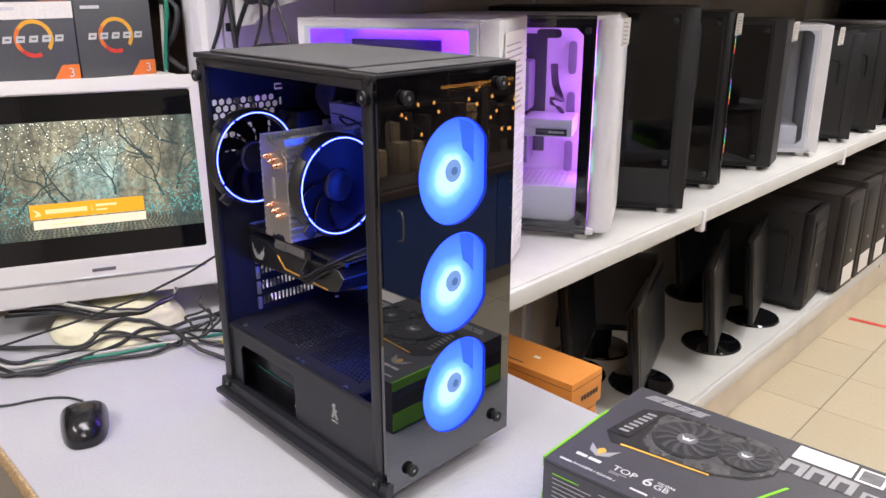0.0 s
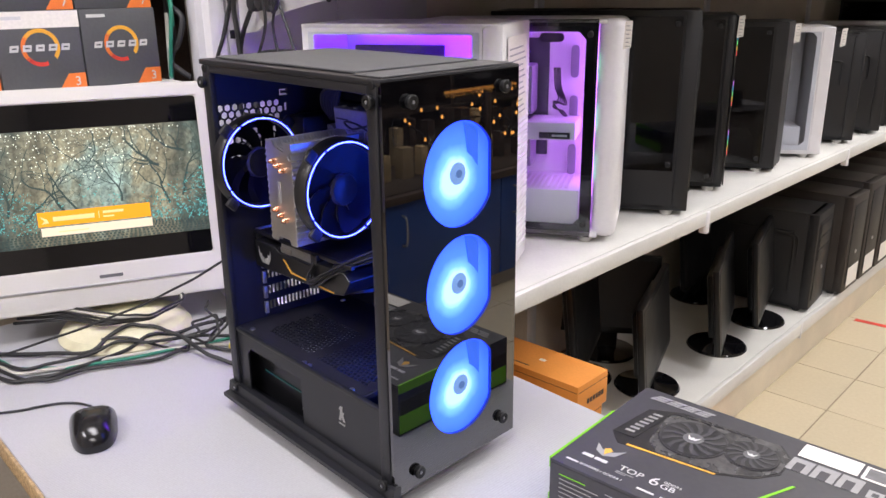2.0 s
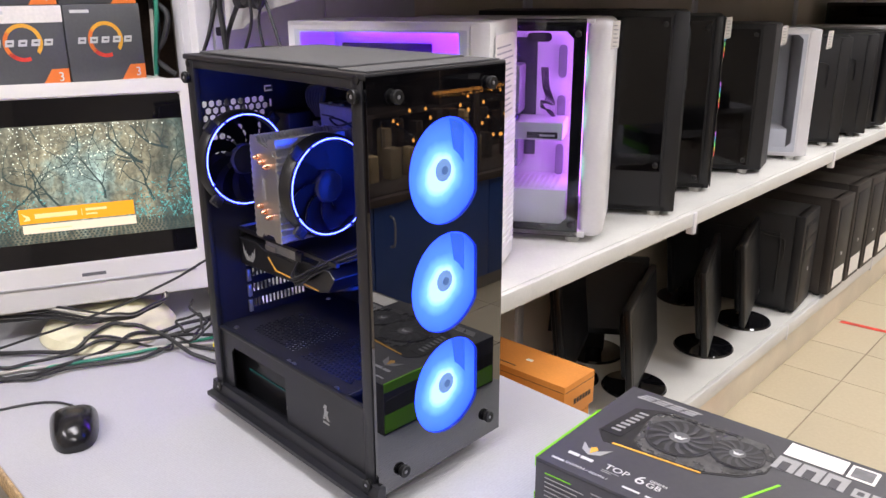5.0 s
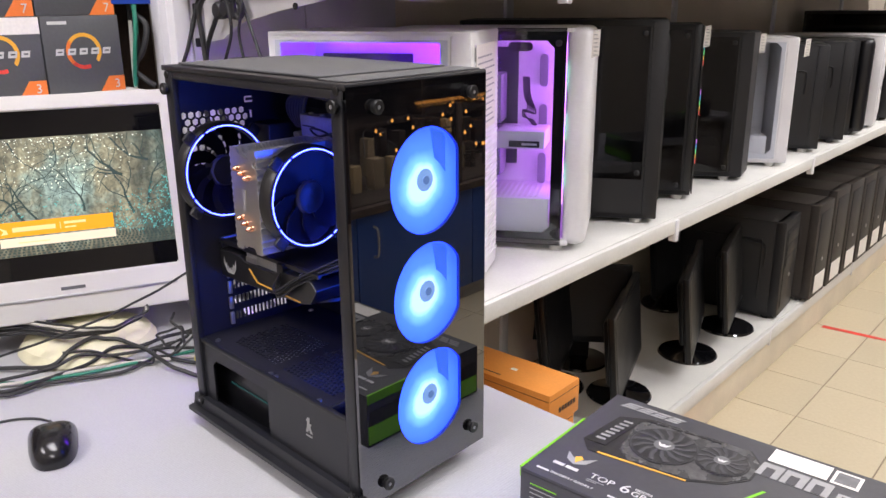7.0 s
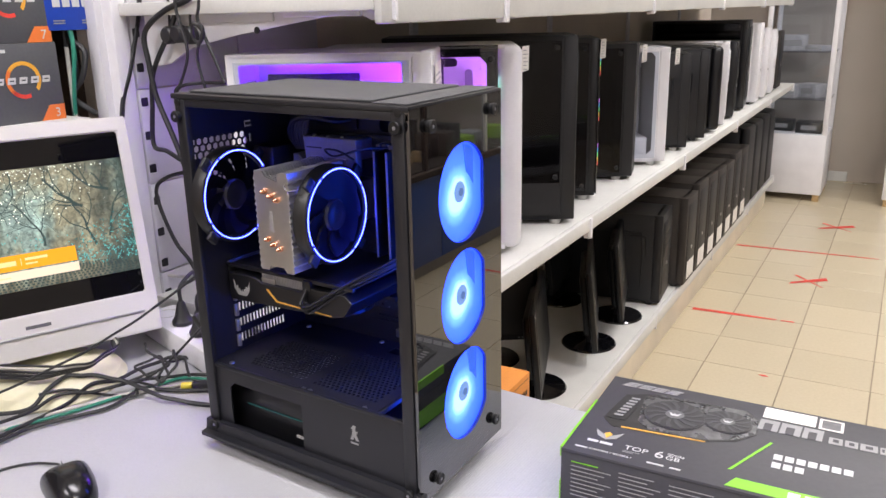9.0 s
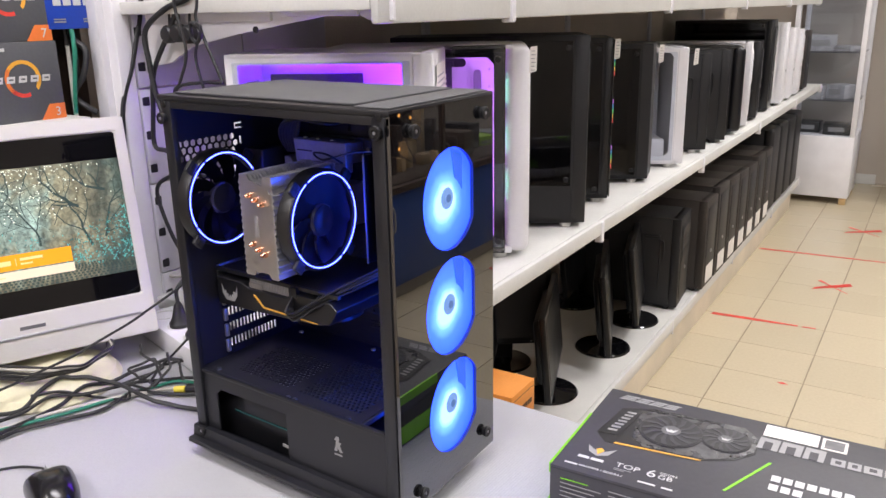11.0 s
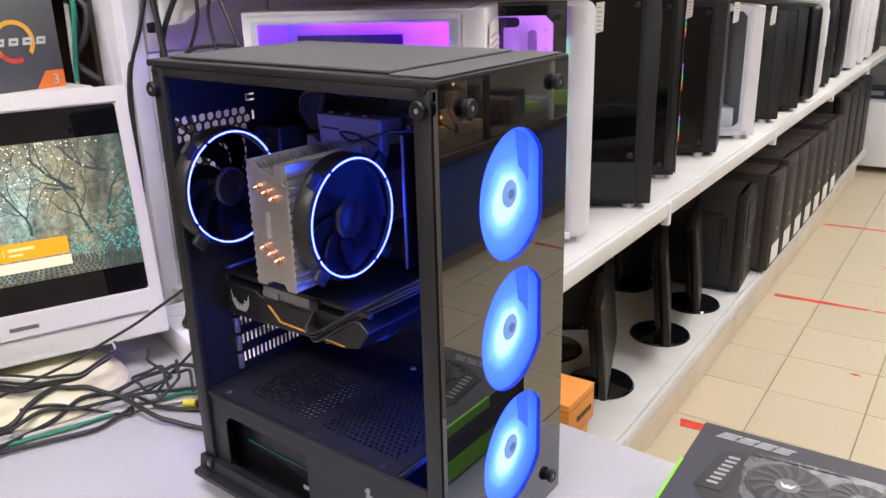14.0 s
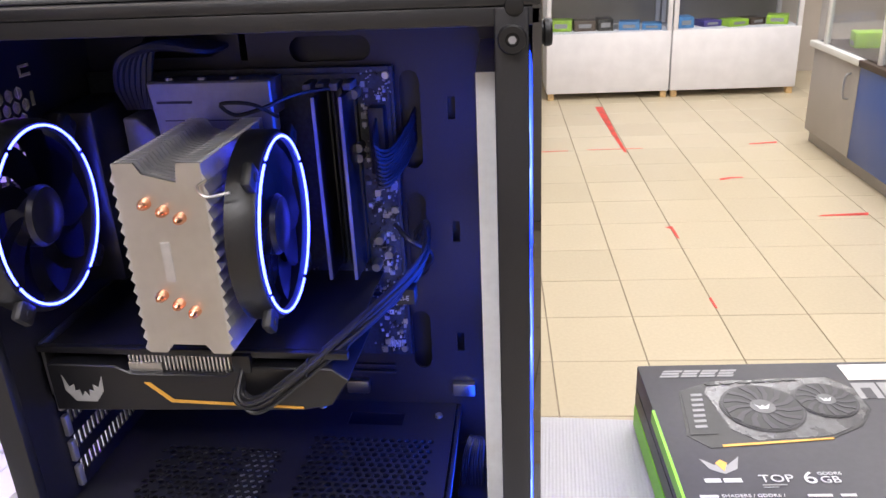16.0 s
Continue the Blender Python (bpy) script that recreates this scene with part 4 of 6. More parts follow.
# cables inside
rng = random.Random(31)
for k in range(10):
    run = [(-0.676, 0.487, 0.972), (-0.677, 0.479, 0.956), (-0.664, 0.476, 0.954), (-0.637, 0.483, 0.972), (-0.6, 0.517, 0.994), (-0.572, 0.56, 1.012), (-0.575, 0.6, 1.02), (-0.586, 0.622, 1.005)]
    spread = (0.003, 0.004, 0.0055, 0.0065, 0.007, 0.007, 0.006, 0.005)
    dy, dz = math.cos(2.4 * k) * math.sqrt((k + 0.5) / 10), math.sin(2.4 * k) * math.sqrt((k + 0.5) / 10)
    pcpart("power_cable", tube([(x + rng.gauss(0, 0.0012), y + dy * w + rng.gauss(0, 0.0008), z + dz * w + rng.gauss(0, 0.0008)) for (x, y, z), w in zip(run, spread)], 0.0014, 6), M_CABLE, "black sleeved power cable")
pcpart("plug", box(-0.682, -0.67, 0.483, 0.494, 0.97, 0.982, 0.001), M_PLASTIC)
pcpart("cable_tie", torus(0.0062, 0.0007, "x", (-0.634, 0.4845, 0.9745), 16, 5), M_MATTE)
pcpart("loose_plug", box(-0.59, -0.574, 0.535, 0.547, 0.992, 1.003, 0.001), M_PLASTIC)
pcpart("plug_writing", moved(lettering("PCI-E", 0.0046, 0.0001), Matrix.Translation((-0.5885, 0.5347, 0.9955)) @ Matrix.Rotation(math.pi / 2, 4, "X")), M_INK)
for k in range(10):
    o = k * 0.0026
    pcpart("board_cable", tube([(-0.6065, TRAY - 0.018, 1.062 + o * 1.6), (-0.604, TRAY - 0.034 - o * 0.3, 1.056 + o * 1.3), (-0.596, TRAY - 0.031, 1.057 + o), (-0.587, TRAY - 0.012, 1.066 + o), (-0.582, TRAY + 0.008, 1.076 + o)], 0.0011, 6), M_CABLE, "black sleeved board cable")
for k in range(7):
    o = k * 0.0026
    pcpart("top_cable", tube([(-0.772 + o, 0.585, 1.112), (-0.77 + o * 1.2, 0.572 + o * 0.5, 1.13), (-0.762 + o, 0.568 + o, 1.147 + o * 0.3), (-0.745 + o, 0.578 + o * 0.6, 1.154 - o * 0.3), (-0.732 + o, 0.6, 1.152 - o * 0.4), (-0.726 + o, TRAY + 0.006, 1.147)], 0.0024, 6), M_CABLE, "black cable bundle at the top")
pcpart("fan_lead", tube([(-0.66, 0.56, 1.11), (-0.672, 0.548, 1.121), (-0.69, 0.545, 1.122), (-0.684, 0.55, 1.114), (-0.668, 0.552, 1.117), (-0.65, 0.57, 1.122), (-0.63, 0.6, 1.12)], 0.0013, 6), M_CABLE)
pcpart("usb_cable", tube([(-0.6, TRAY - 0.012, 1.02), (-0.585, TRAY - 0.03, 1.015), (-0.57, TRAY - 0.02, 1.0), (-0.585, TRAY - 0.004, 0.975), (-0.6, TRAY - 0.02, 0.968), (-0.62, TRAY - 0.014, 0.966)], 0.0018, 6), M_CABLE)
for k in range(8):
    pcpart("tied_cable", tube([(-0.552 + k * 0.0025, 0.602, 0.775), (-0.552 + k * 0.0025, 0.59, 0.82 + 0.004 * (k % 3)), (-0.545 + k * 0.0015, 0.598, 0.845), (-0.54 - k * 0.002, 0.61, 0.83)], 0.0014, 6), M_CABLE)
pcpart("drive_ledge", box(-0.556, -0.525, CY0 + 0.02, TRAY - 0.002, 0.8, 0.803, 0.001), M_CHASSIS)
pcpart("mark", box(-0.556, -0.553, CY0 + 0.01, TRAY - 0.002, 0.858, 0.8635, 0.0005), M_CHASSIS)

# ---------- desk things ----------
mon = thing("monitor", pose(-1.16, 0.44, 0.752), "white monitor on a cream foot showing a forest scene", "monitor")
MT = mon.matrix_basis.inverted() @ Matrix.Translation((-1.193, 0.441, 0.985)) @ Matrix.Rotation(radians(69), 4, "Z") @ Matrix.Rotation(radians(-11), 4, "X")
frame_mesh = sheet(rect(-0.172, 0.172, -0.188, 0.146), [rect(-0.156, 0.156, -0.124, 0.124)], 0.012, "y", (0, -0.004, 0))
bmesh.ops.bevel(frame_mesh, geom=[e for e in frame_mesh.edges if len(e.link_faces) == 2 and e.calc_face_angle() > 1], offset=0.002, segments=2, affect="EDGES")
part("bezel", moved(frame_mesh, MT), M_BEZEL, mon, "yellowed white monitor frame")
part("back_shell", moved(join(box(-0.172, 0.172, 0.008, 0.035, -0.186, 0.145, 0.008), box(-0.11, 0.11, 0.03, 0.06, -0.12, 0.1, 0.012)), MT), M_BEZEL, mon)
scr = part("screen", box(-0.157, 0.157, 0.0, 0.004, -0.125, 0.125), M_GLOSS, mon, "dark glass with black picture bars", m=MT)
part("picture", box(-0.156, 0.156, -0.0008, -0.0002, -0.088, 0.085), M_SCREEN, scr, "forest hall picture in teal and gold")
part("caption_bar", box(-0.088, 0.07, -0.0022, -0.0016, -0.073, -0.06), M_BANNER, scr, "pale caption bar")
part("title_bar", box(-0.091, 0.069, -0.0026, -0.002, -0.058, -0.036), M_ORANGE_LIT, scr, "orange title bar")
for a, b, z0, z1 in ((-0.07, -0.012, -0.051, -0.044), (-0.006, -0.005, -0.052, -0.042), (0.0, 0.03, -0.046, -0.042), (0.0, 0.016, -0.052, -0.0495)):
    part("title_print", box(a, b, -0.0029, -0.0025, z0, z1), M_PALE_LIT, scr)
part("title_print", prism([(-0.086, -0.054), (-0.076, -0.053), (-0.078, -0.047), (-0.088, -0.042), (-0.082, -0.049)], 0.0004, "y", (0, -0.0029, 0)), M_PALE_LIT, scr)
part("caption_print", box(-0.064, -0.022, -0.0025, -0.0021, -0.068, -0.0665), M_PALE_LIT, scr)


def picture_layer(name, strips, y, mat, label):
    """Flat shapes of the running picture, one layer of the screen."""
    bm = bmesh.new()
    for pts in strips:
        pts = [(min(max(a, -0.1555), 0.1555), min(max(b, -0.0875), 0.0845)) for a, b in pts]
        bm.faces.new([bm.verts.new((a, y, b)) for a, b in pts])
    ob = part(name, bm, mat, scr, label)
    tagged(ob, label, kind="stuff")


rng = random.Random(23)
twigs, lit, dim, sparks, checks = [], [], [], [], []


def grow(x, z, way, w, steps, depth):
    """A crooked branch that thins out and forks."""
    for i in range(steps):
        d, w2 = 0.006 + 0.003 * rng.random(), w * 0.93
        x2, z2 = x + d * math.cos(way), z + d * math.sin(way)
        nx, nz = -math.sin(way), math.cos(way)
        twigs.append([(x + nx * w, z + nz * w), (x - nx * w, z - nz * w), (x2 - nx * w2, z2 - nz * w2), (x2 + nx * w2, z2 + nz * w2)])
        if depth and rng.random() < 0.3:
            grow(x2, z2, way + rng.choice((-1, 1)) * rng.uniform(0.5, 1.1), w2 * 0.6, max(4, steps // 2), depth - 1)
        x, z, w, way = x2, z2, w2, way + rng.uniform(-0.38, 0.38)


for x, z, way, w, steps in ((-0.05, -0.045, 1.9, 0.0022, 12), (-0.03, -0.04, 2.4, 0.0018, 10), (0.03, -0.03, 1.45, 0.0016, 12), (0.1, -0.04, 1.9, 0.002, 14), (0.09, 0.02, 2.7, 0.0022, 9), (0.12, -0.03, 1.2, 0.0018, 12),
                            (-0.13, -0.04, 1.3, 0.002, 12), (-0.11, -0.05, 0.6, 0.0018, 10), (-0.06, 0.08, -1.2, 0.001, 12), (0.0, 0.08, -1.4, 0.001, 12), (0.03, 0.08, -1.9, 0.001, 10), (0.13, 0.04, 2.8, 0.002, 9)):
    grow(x, z, way, w, steps, 2)
for side, count in ((-1, 640), (1, 640), (0, 80)):
    for k in range(count):
        x = side * (0.155 - 0.1 * rng.random() ** 1.6) if side else rng.gauss(0.0, 0.025)
        z = -0.06 + 0.075 * rng.random() ** 1.5 * (abs(x) / 0.155 if side else 0.7) + rng.gauss(0, 0.006)
        a, s = rng.uniform(0, 6.28), rng.uniform(0.0016, 0.0055)
        tri = [(x, z), (x + s * math.cos(a), z + s * math.sin(a)), (x + s * 0.35 * math.cos(a + 1.2), z + s * 0.35 * math.sin(a + 1.2))]
        (lit if rng.random() < 0.52 else dim).append(tri)
for k in range(380):
    x, z, s = rng.gauss(-0.015, 0.065), 0.083 - 0.075 * rng.random() ** 1.5, rng.uniform(0.0004, 0.0013)
    sparks.append([(x + s * math.cos(a), z + s * math.sin(a)) for a in (0, 1.05, 2.1, 3.14, 4.2, 5.24)])
for r in range(7):
    za, zb = -0.0875 + 0.0042 * r - 0.00012 * r * r, -0.0875 + 0.0042 * (r + 0.62) - 0.00012 * r * r
    for k in range(-26, 27):
        sp = 0.0068 - 0.0004 * r
        xa = (k + 0.5 * (r % 2)) * sp
        if abs(xa) < 0.15:
            checks.append([(xa, za), (xa + sp * 0.55, za), (xa + sp * 0.52, zb), (xa, zb)])
picture_layer("branch_tangle", twigs, -0.0011, M_TWIG, "dark crooked branches in the picture")
picture_layer("floor_pattern", checks, -0.0010, M_TWIG, "chequered floor in the picture")
picture_layer("dim_growth", dim, -0.0013, M_TEAL_DIM, "dark teal leaves in the picture")
picture_layer("bright_growth", lit, -0.0014, M_TEAL_LIT, "bright teal leaves in the picture")
picture_layer("spark_layer", sparks, -0.0015, M_SPARK, "white sparks in the picture")
part("trim_strip", moved(box(-0.168, 0.15, -0.0055, -0.003, -0.1565, -0.1525, 0.001), MT), M_SILVER, mon)
for k in range(9):
    part("button", moved(box(-0.075 + k * 0.02, -0.061 + k * 0.02, -0.0065, -0.0045, -0.1562, -0.1535, 0.0006), MT), M_SILVER, mon)
part("name_plate", moved(box(-0.017, 0.017, -0.0046, -0.0038, -0.1455, -0.1405), MT), M_CARDG, mon, "small grey name bar")
part("speaker_grille", moved(join(*[box(-0.165, 0.13, -0.0045, -0.0035, -0.163 - k * 0.0022, -0.1622 - k * 0.0022) for k in range(9)]), MT), M_SHELF, mon)
part("foot", lathe([(0, 0), (0.098, 0), (0.1, 0.004), (0.092, 0.016), (0.06, 0.028), (0.03, 0.034), (0, 0.035)], 48), M_CREAM, mon, "aged cream round foot")
part("stem", moved(box(-0.02, 0.02, -0.01, 0.012, 0.03, 0.22, 0.006), Matrix.Translation((-0.035, 0.012, 0)) @ Matrix.Rotation(radians(69), 4, "Z")), M_CREAM, mon)

mouse = thing("computer_mouse", pose(-0.868, 0.2805, 0.752, 0, 0, 161), "glossy black wired mouse on the grey desk", "mouse")
bm = bmesh.new()
bmesh.ops.create_uvsphere(bm, u_segments=40, v_segments=24, radius=1.0)
for v in bm.verts:
    x, y, z = v.co
    sq = lambda a, p: math.copysign(abs(a) ** p, a)
    wide = 0.0258 * (1 + 0.26 * max(x + 0.1, 0) - 0.05 * max(-x, 0))
    nose = 0.041 * sq(x, 0.55 if x > 0 else 0.95) + 0.016 * (abs(y) ** 1.5) * max(x, 0) ** 0.6
    high = 0.0285 * max(z, -0.16) * (1 - 0.38 * max(x, 0) ** 1.6)
    v.co = (nose, wide * sq(y, 0.72), high + 0.0046)
part("shell", bm, material("glossy_mouse", (0.012, 0.012, 0.014), 0.2, stain=0.2, grain=0.1), mouse)
part("button_gap", box(0.01, 0.0405, -0.0004, 0.0004, 0.016, 0.0245, 0.0001), M_MATTE, mouse)
part("wheel", cyl(0.006, 0.0045, "y", (0.027, -0.00225, 0.0195), 18, 0.001), M_MATTE, mouse)
part("strain_relief", cyl(0.0022, 0.009, "x", (0.037, 0, 0.011), 12, 0.0006), M_CABLE, mouse)
cord = new("mouse_cable", finish(tube([(-0.908, 0.2945, 0.763), (-0.925, 0.3, 0.762), (-0.945, 0.3, 0.757), (-0.966, 0.293, 0.7545), (-0.982, 0.275, 0.7542), (-0.992, 0.25, 0.7542), (-1.004, 0.22, 0.7542), (-1.08, 0.1, 0.7542), (-1.15, 0.23, 0.757)], 0.0016), "mouse_cable", M_CABLE))
tagged(cord, "thin black mouse cable lying on the desk", "cable", "desk cables")


def over_foot(points, r):
    """Lays a desk cable over the round monitor foot where it crosses it."""
    fine = []
    for a, b in zip(points, points[1:]):
        fine += [a, tuple((p + q) / 2 for p, q in zip(a, b))]
    fine.append(points[-1])
    out = []
    for x, y, z in fine:
        d = math.hypot(x + 1.16, y - 0.44)
        rise = 0.0 if d > 0.108 else 0.006 if d > 0.098 else 0.017 + max(0.0, 0.092 - d) * 0.4
        out.append((x, y, max(z, 0.752 + rise + r)))
    return out


def cable(points, r, mat, label, group="desk cables", name="cable"):
    if group == "desk cables":
        r *= 0.85
        points = over_foot(points, r)
    return tagged(new(name, finish(tube(points, r), name, mat)), label, "cable", group)


cable([(-1.19, 0.215, 0.757), (-1.084, 0.25, 0.757), (-1.064, 0.3, 0.757), (-1.066, 0.372, 0.758), (-1.069, 0.44, 0.76), (-1.07, 0.52, 0.764), (-1.06, 0.577, 0.764), (-0.95, 0.62, 0.757)], 0.0034, M_CABLE, "thick black mains cable across the desk")
cable([(-1.2, 0.24, 0.757), (-1.105, 0.262, 0.757), (-1.078, 0.321, 0.757), (-1.056, 0.395, 0.757), (-1.025, 0.466, 0.757), (-0.98, 0.53, 0.757), (-0.86, 0.58, 0.757)], 0.0032, M_GREYC, "pale grey network cable on the desk")
cable([(-1.3, 0.16, 0.757), (-1.17, 0.285, 0.757), (-1.094, 0.359, 0.762), (-1.1, 0.423, 0.775), (-1.08, 0.454, 0.778), (-1.03, 0.472, 0.772), (-0.967, 0.48, 0.762), (-0.926, 0.497, 0.756), (-0.86, 0.52, 0.756)], 0.0037, M_CABLE, "black mains cable bent over the others")
cable([(-1.2, 0.25, 0.756), (-1.125, 0.268, 0.756), (-1.074, 0.325, 0.756), (-1.043, 0.404, 0.756), (-1.02, 0.489, 0.757), (-1.0, 0.542, 0.757), (-0.94, 0.57, 0.757)], 0.0028, M_GREENC, "green network cable on the desk")
cable([(-1.19, 0.23, 0.758), (-1.08, 0.262, 0.7575), (-1.052, 0.29, 0.7575), (-1.05, 0.338, 0.7575), (-1.012, 0.425, 0.757), (-1.02, 0.487, 0.758), (-0.966, 0.515, 0.757), (-0.85, 0.6, 0.757)], 0.0032, M_CABLE, "black cable along the desk")
cable([(-1.2, 0.23, 0.764), (-1.1, 0.27, 0.763), (-1.085, 0.33, 0.7635), (-1.08, 0.39, 0.764), (-1.06, 0.43, 0.766), (-1.03, 0.5, 0.765), (-0.99, 0.56, 0.758), (-0.88, 0.61, 0.757)], 0.003, M_CABLE, "black cable along the desk")
cable([(-1.09, 0.549, 0.79), (-1.05, 0.524, 0.795), (-1.01, 0.53, 0.782), (-1.02, 0.5, 0.772), (-1.05, 0.5, 0.78), (-1.03, 0.53, 0.79), (-0.995, 0.515, 0.775), (-1.0, 0.495, 0.765), (-1.035, 0.49, 0.763), (-1.01, 0.469, 0.757), (-1.06, 0.44, 0.757), (-1.1, 0.38, 0.757)], 0.0024, M_CABLE, "coiled black cable bundle beside the monitor")
cable([(-1.04, 0.56, 0.772), (-1.01, 0.54, 0.8), (-0.985, 0.525, 0.79), (-0.99, 0.5, 0.77), (-1.015, 0.51, 0.765), (-1.03, 0.54, 0.775), (-1.0, 0.55, 0.785), (-0.98, 0.54, 0.765)], 0.0024, M_CABLE, "coiled black cable bundle beside the monitor")
for k in range(5):
    o = 0.006 * k
    cable([(-1.24, 0.3 + o, 0.78 + o), (-1.179 - o, 0.36, 0.788 + o * 0.6), (-1.115 + o * 0.5, 0.39 + o, 0.79 + o * 0.5), (-1.088 + o * 0.4, 0.45, 0.79 + o * 0.4), (-1.1, 0.5 + o * 0.5, 0.795 + o * 0.3), (-1.16 - o, 0.54, 0.795 + o * 0.4), (-1.25, 0.53 + o, 0.8)], 0.003 - 0.0002 * k, M_GREYC if k == 3 else M_CABLE, "loose loop of cable over the monitor foot")
cable([(-0.99, 0.64, 0.93), (-1.02, 0.565, 0.883), (-1.045, 0.51, 0.851), (-1.075, 0.44, 0.82), (-1.11, 0.36, 0.795), (-1.16, 0.27, 0.768), (-1.2, 0.22, 0.757)], 0.0023, M_CABLE, "thin black cable slanting across the monitor")
cable([(-0.94, 0.62, 0.9), (-0.985, 0.575, 0.83), (-1.01, 0.55, 0.795), (-1.03, 0.53, 0.77), (-1.06, 0.49, 0.757)], 0.0022, M_CABLE, "thin black cable behind the tower")
adapter = thing("cable_joint", pose(-0.945, 0.542, 0.752, 0, 0, 35), "black moulded cable joint with a yellow sleeve", "cable joint")
part("moulding", join(box(-0.02, 0.024, -0.007, 0.007, 0.001, 0.014, 0.003)), M_CABLE, adapter)
part("sleeve", cyl(0.0052, 0.016, "x", (-0.037, 0, 0.0075), 14, 0.001), M_YELLOW, adapter, "yellow cable sleeve")
strip = thing("power_strip", pose(-1.075, 0.625, 0.752, 0, 0, -14), "white mains socket strip with black plugs behind the monitor", "power strip")
part("housing", box(-0.13, 0.15, -0.03, 0.032, 0.0, 0.04, 0.006), M_WHITE, strip)
for k in range(4):
    part("socket", lathe([(0.0205, 0.0402), (0.0205, 0.041), (0.018, 0.0405), (0.0175, 0.034), (0, 0.034)], 24, "z", (-0.09 + k * 0.062, 0, 0)), M_SHELF, strip)
for k in (1, 2):
    p = thing("mains_plug", strip.matrix_basis @ pose(-0.09 + k * 0.062, 0, 0.034), "black mains plug in the socket strip", "plug", "mains plugs")
    part("plug_body", lathe([(0, 0), (0.0165, 0), (0.017, 0.012), (0.012, 0.02), (0.007, 0.04), (0.0045, 0.045), (0, 0.045)], 20), M_CABLE, p)
    part("plug_lead", tube([(0, 0, 0.043), (0.004, 0, 0.07), (-0.01, 0.03, 0.085), (-0.05, 0.05, 0.06), (-0.12, 0.06, 0.03)], 0.0033), M_CABLE, p)
sw = thing("inline_switch", pose(-1.0, 0.6, 0.815, 30, 60, 20), "black inline cable switch hanging by the tower", "switch")
part("switch_body", box(-0.03, 0.03, -0.011, 0.011, -0.009, 0.009, 0.004), M_CABLE, sw)
part("rocker", box(-0.008, 0.008, -0.006, 0.006, 0.008, 0.0115, 0.001), M_SILVER, sw)

# hanging cables by the post
HANG = "black cable hanging from the shelf above the desk"
cable([(-1.25, 0.76, 1.42), (-1.27, 0.745, 1.285), (-1.27, 0.733, 1.244), (-1.27, 0.714, 1.189), (-1.27, 0.686, 1.112), (-1.27, 0.68, 0.95)], 0.004, M_CABLE, HANG, "hanging cables")
cable([(-1.05, 0.715, 1.34), (-1.096, 0.712, 1.3), (-1.158, 0.71, 1.282), (-1.214, 0.71, 1.249), (-1.213, 0.71, 1.2), (-1.204, 0.71, 1.146), (-1.178, 0.71, 1.092), (-1.15, 0.71, 1.03), (-1.1, 0.71, 0.9)], 0.0045, M_CABLE, HANG, "hanging cables")
cable([(-1.13, 0.72, 1.34), (-1.142, 0.72, 1.287), (-1.162, 0.72, 1.253), (-1.217, 0.72, 1.186), (-1.232, 0.72, 1.125), (-1.24, 0.72, 1.062), (-1.2, 0.715, 1.055), (-1.13, 0.7, 1.04)], 0.004, M_CABLE, HANG, "hanging cables")
cable([(-1.12, 0.7, 1.34), (-1.118, 0.7, 1.282), (-1.102, 0.7, 1.22), (-1.126, 0.7, 1.172), (-1.143, 0.7, 1.154), (-1.14, 0.7, 1.1)], 0.0025, M_CABLE, HANG, "hanging cables")
cable([(-1.06, 0.7, 1.34), (-1.065, 0.7, 1.29), (-1.071, 0.7, 1.269), (-1.058, 0.7, 1.241), (-1.027, 0.7, 1.181), (-1.03, 0.7, 1.175), (-1.077, 0.7, 1.173), (-1.13, 0.7, 1.165), (-1.145, 0.7, 1.14)], 0.0025, M_CABLE, HANG, "hanging cables")
cable([(-1.063, 0.698, 1.245), (-1.078, 0.698, 1.212), (-1.066, 0.698, 1.161), (-1.05, 0.7, 1.1)], 0.0022, M_CABLE, HANG, "hanging cables")
cable([(-1.1, 0.72, 1.02), (-1.168, 0.72, 1.02), (-1.222, 0.72, 1.005), (-1.249, 0.72, 0.983), (-1.241, 0.72, 0.943), (-1.212, 0.72, 0.891), (-1.174, 0.72, 0.855), (-1.14, 0.71, 0.8)], 0.0035, M_CABLE, HANG, "hanging cables")
cable([(-1.1, 0.74, 0.822), (-1.219, 0.74, 0.821), (-1.267, 0.74, 0.815), (-1.32, 0.74, 0.817)], 0.003, M_GREYC, "grey cable on the wall behind the desk", "hanging cables")
knotc = cable([(-1.068, 0.695, 1.262), (-1.05, 0.69, 1.255), (-1.058, 0.69, 1.235), (-1.078, 0.695, 1.24), (-1.07, 0.69, 1.262), (-1.055, 0.695, 1.248), (-1.064, 0.69, 1.23)], 0.0028, M_CABLE, "knotted black cable end hanging from the shelf", "hanging cables")
for k, (gx, gz) in enumerate(((-1.166, 1.244), (-1.142, 1.246), (-1.116, 1.244))):
    g = thing("hanging_plug", pose(gx, 0.722, gz), "round black plug hanging under the shelf", "plug", "hanging plugs")
    part("disc", lathe([(0, -0.012), (0.011, -0.011), (0.014, -0.007), (0.014, 0.004), (0.011, 0.006), (0, 0.006)], 24, "y"), M_CABLE, g)
    part("lead", tube([(0, 0, 0.012), (0.003, 0, 0.04), (0.0, 0.004, 0.09)], 0.002), M_CABLE, g)
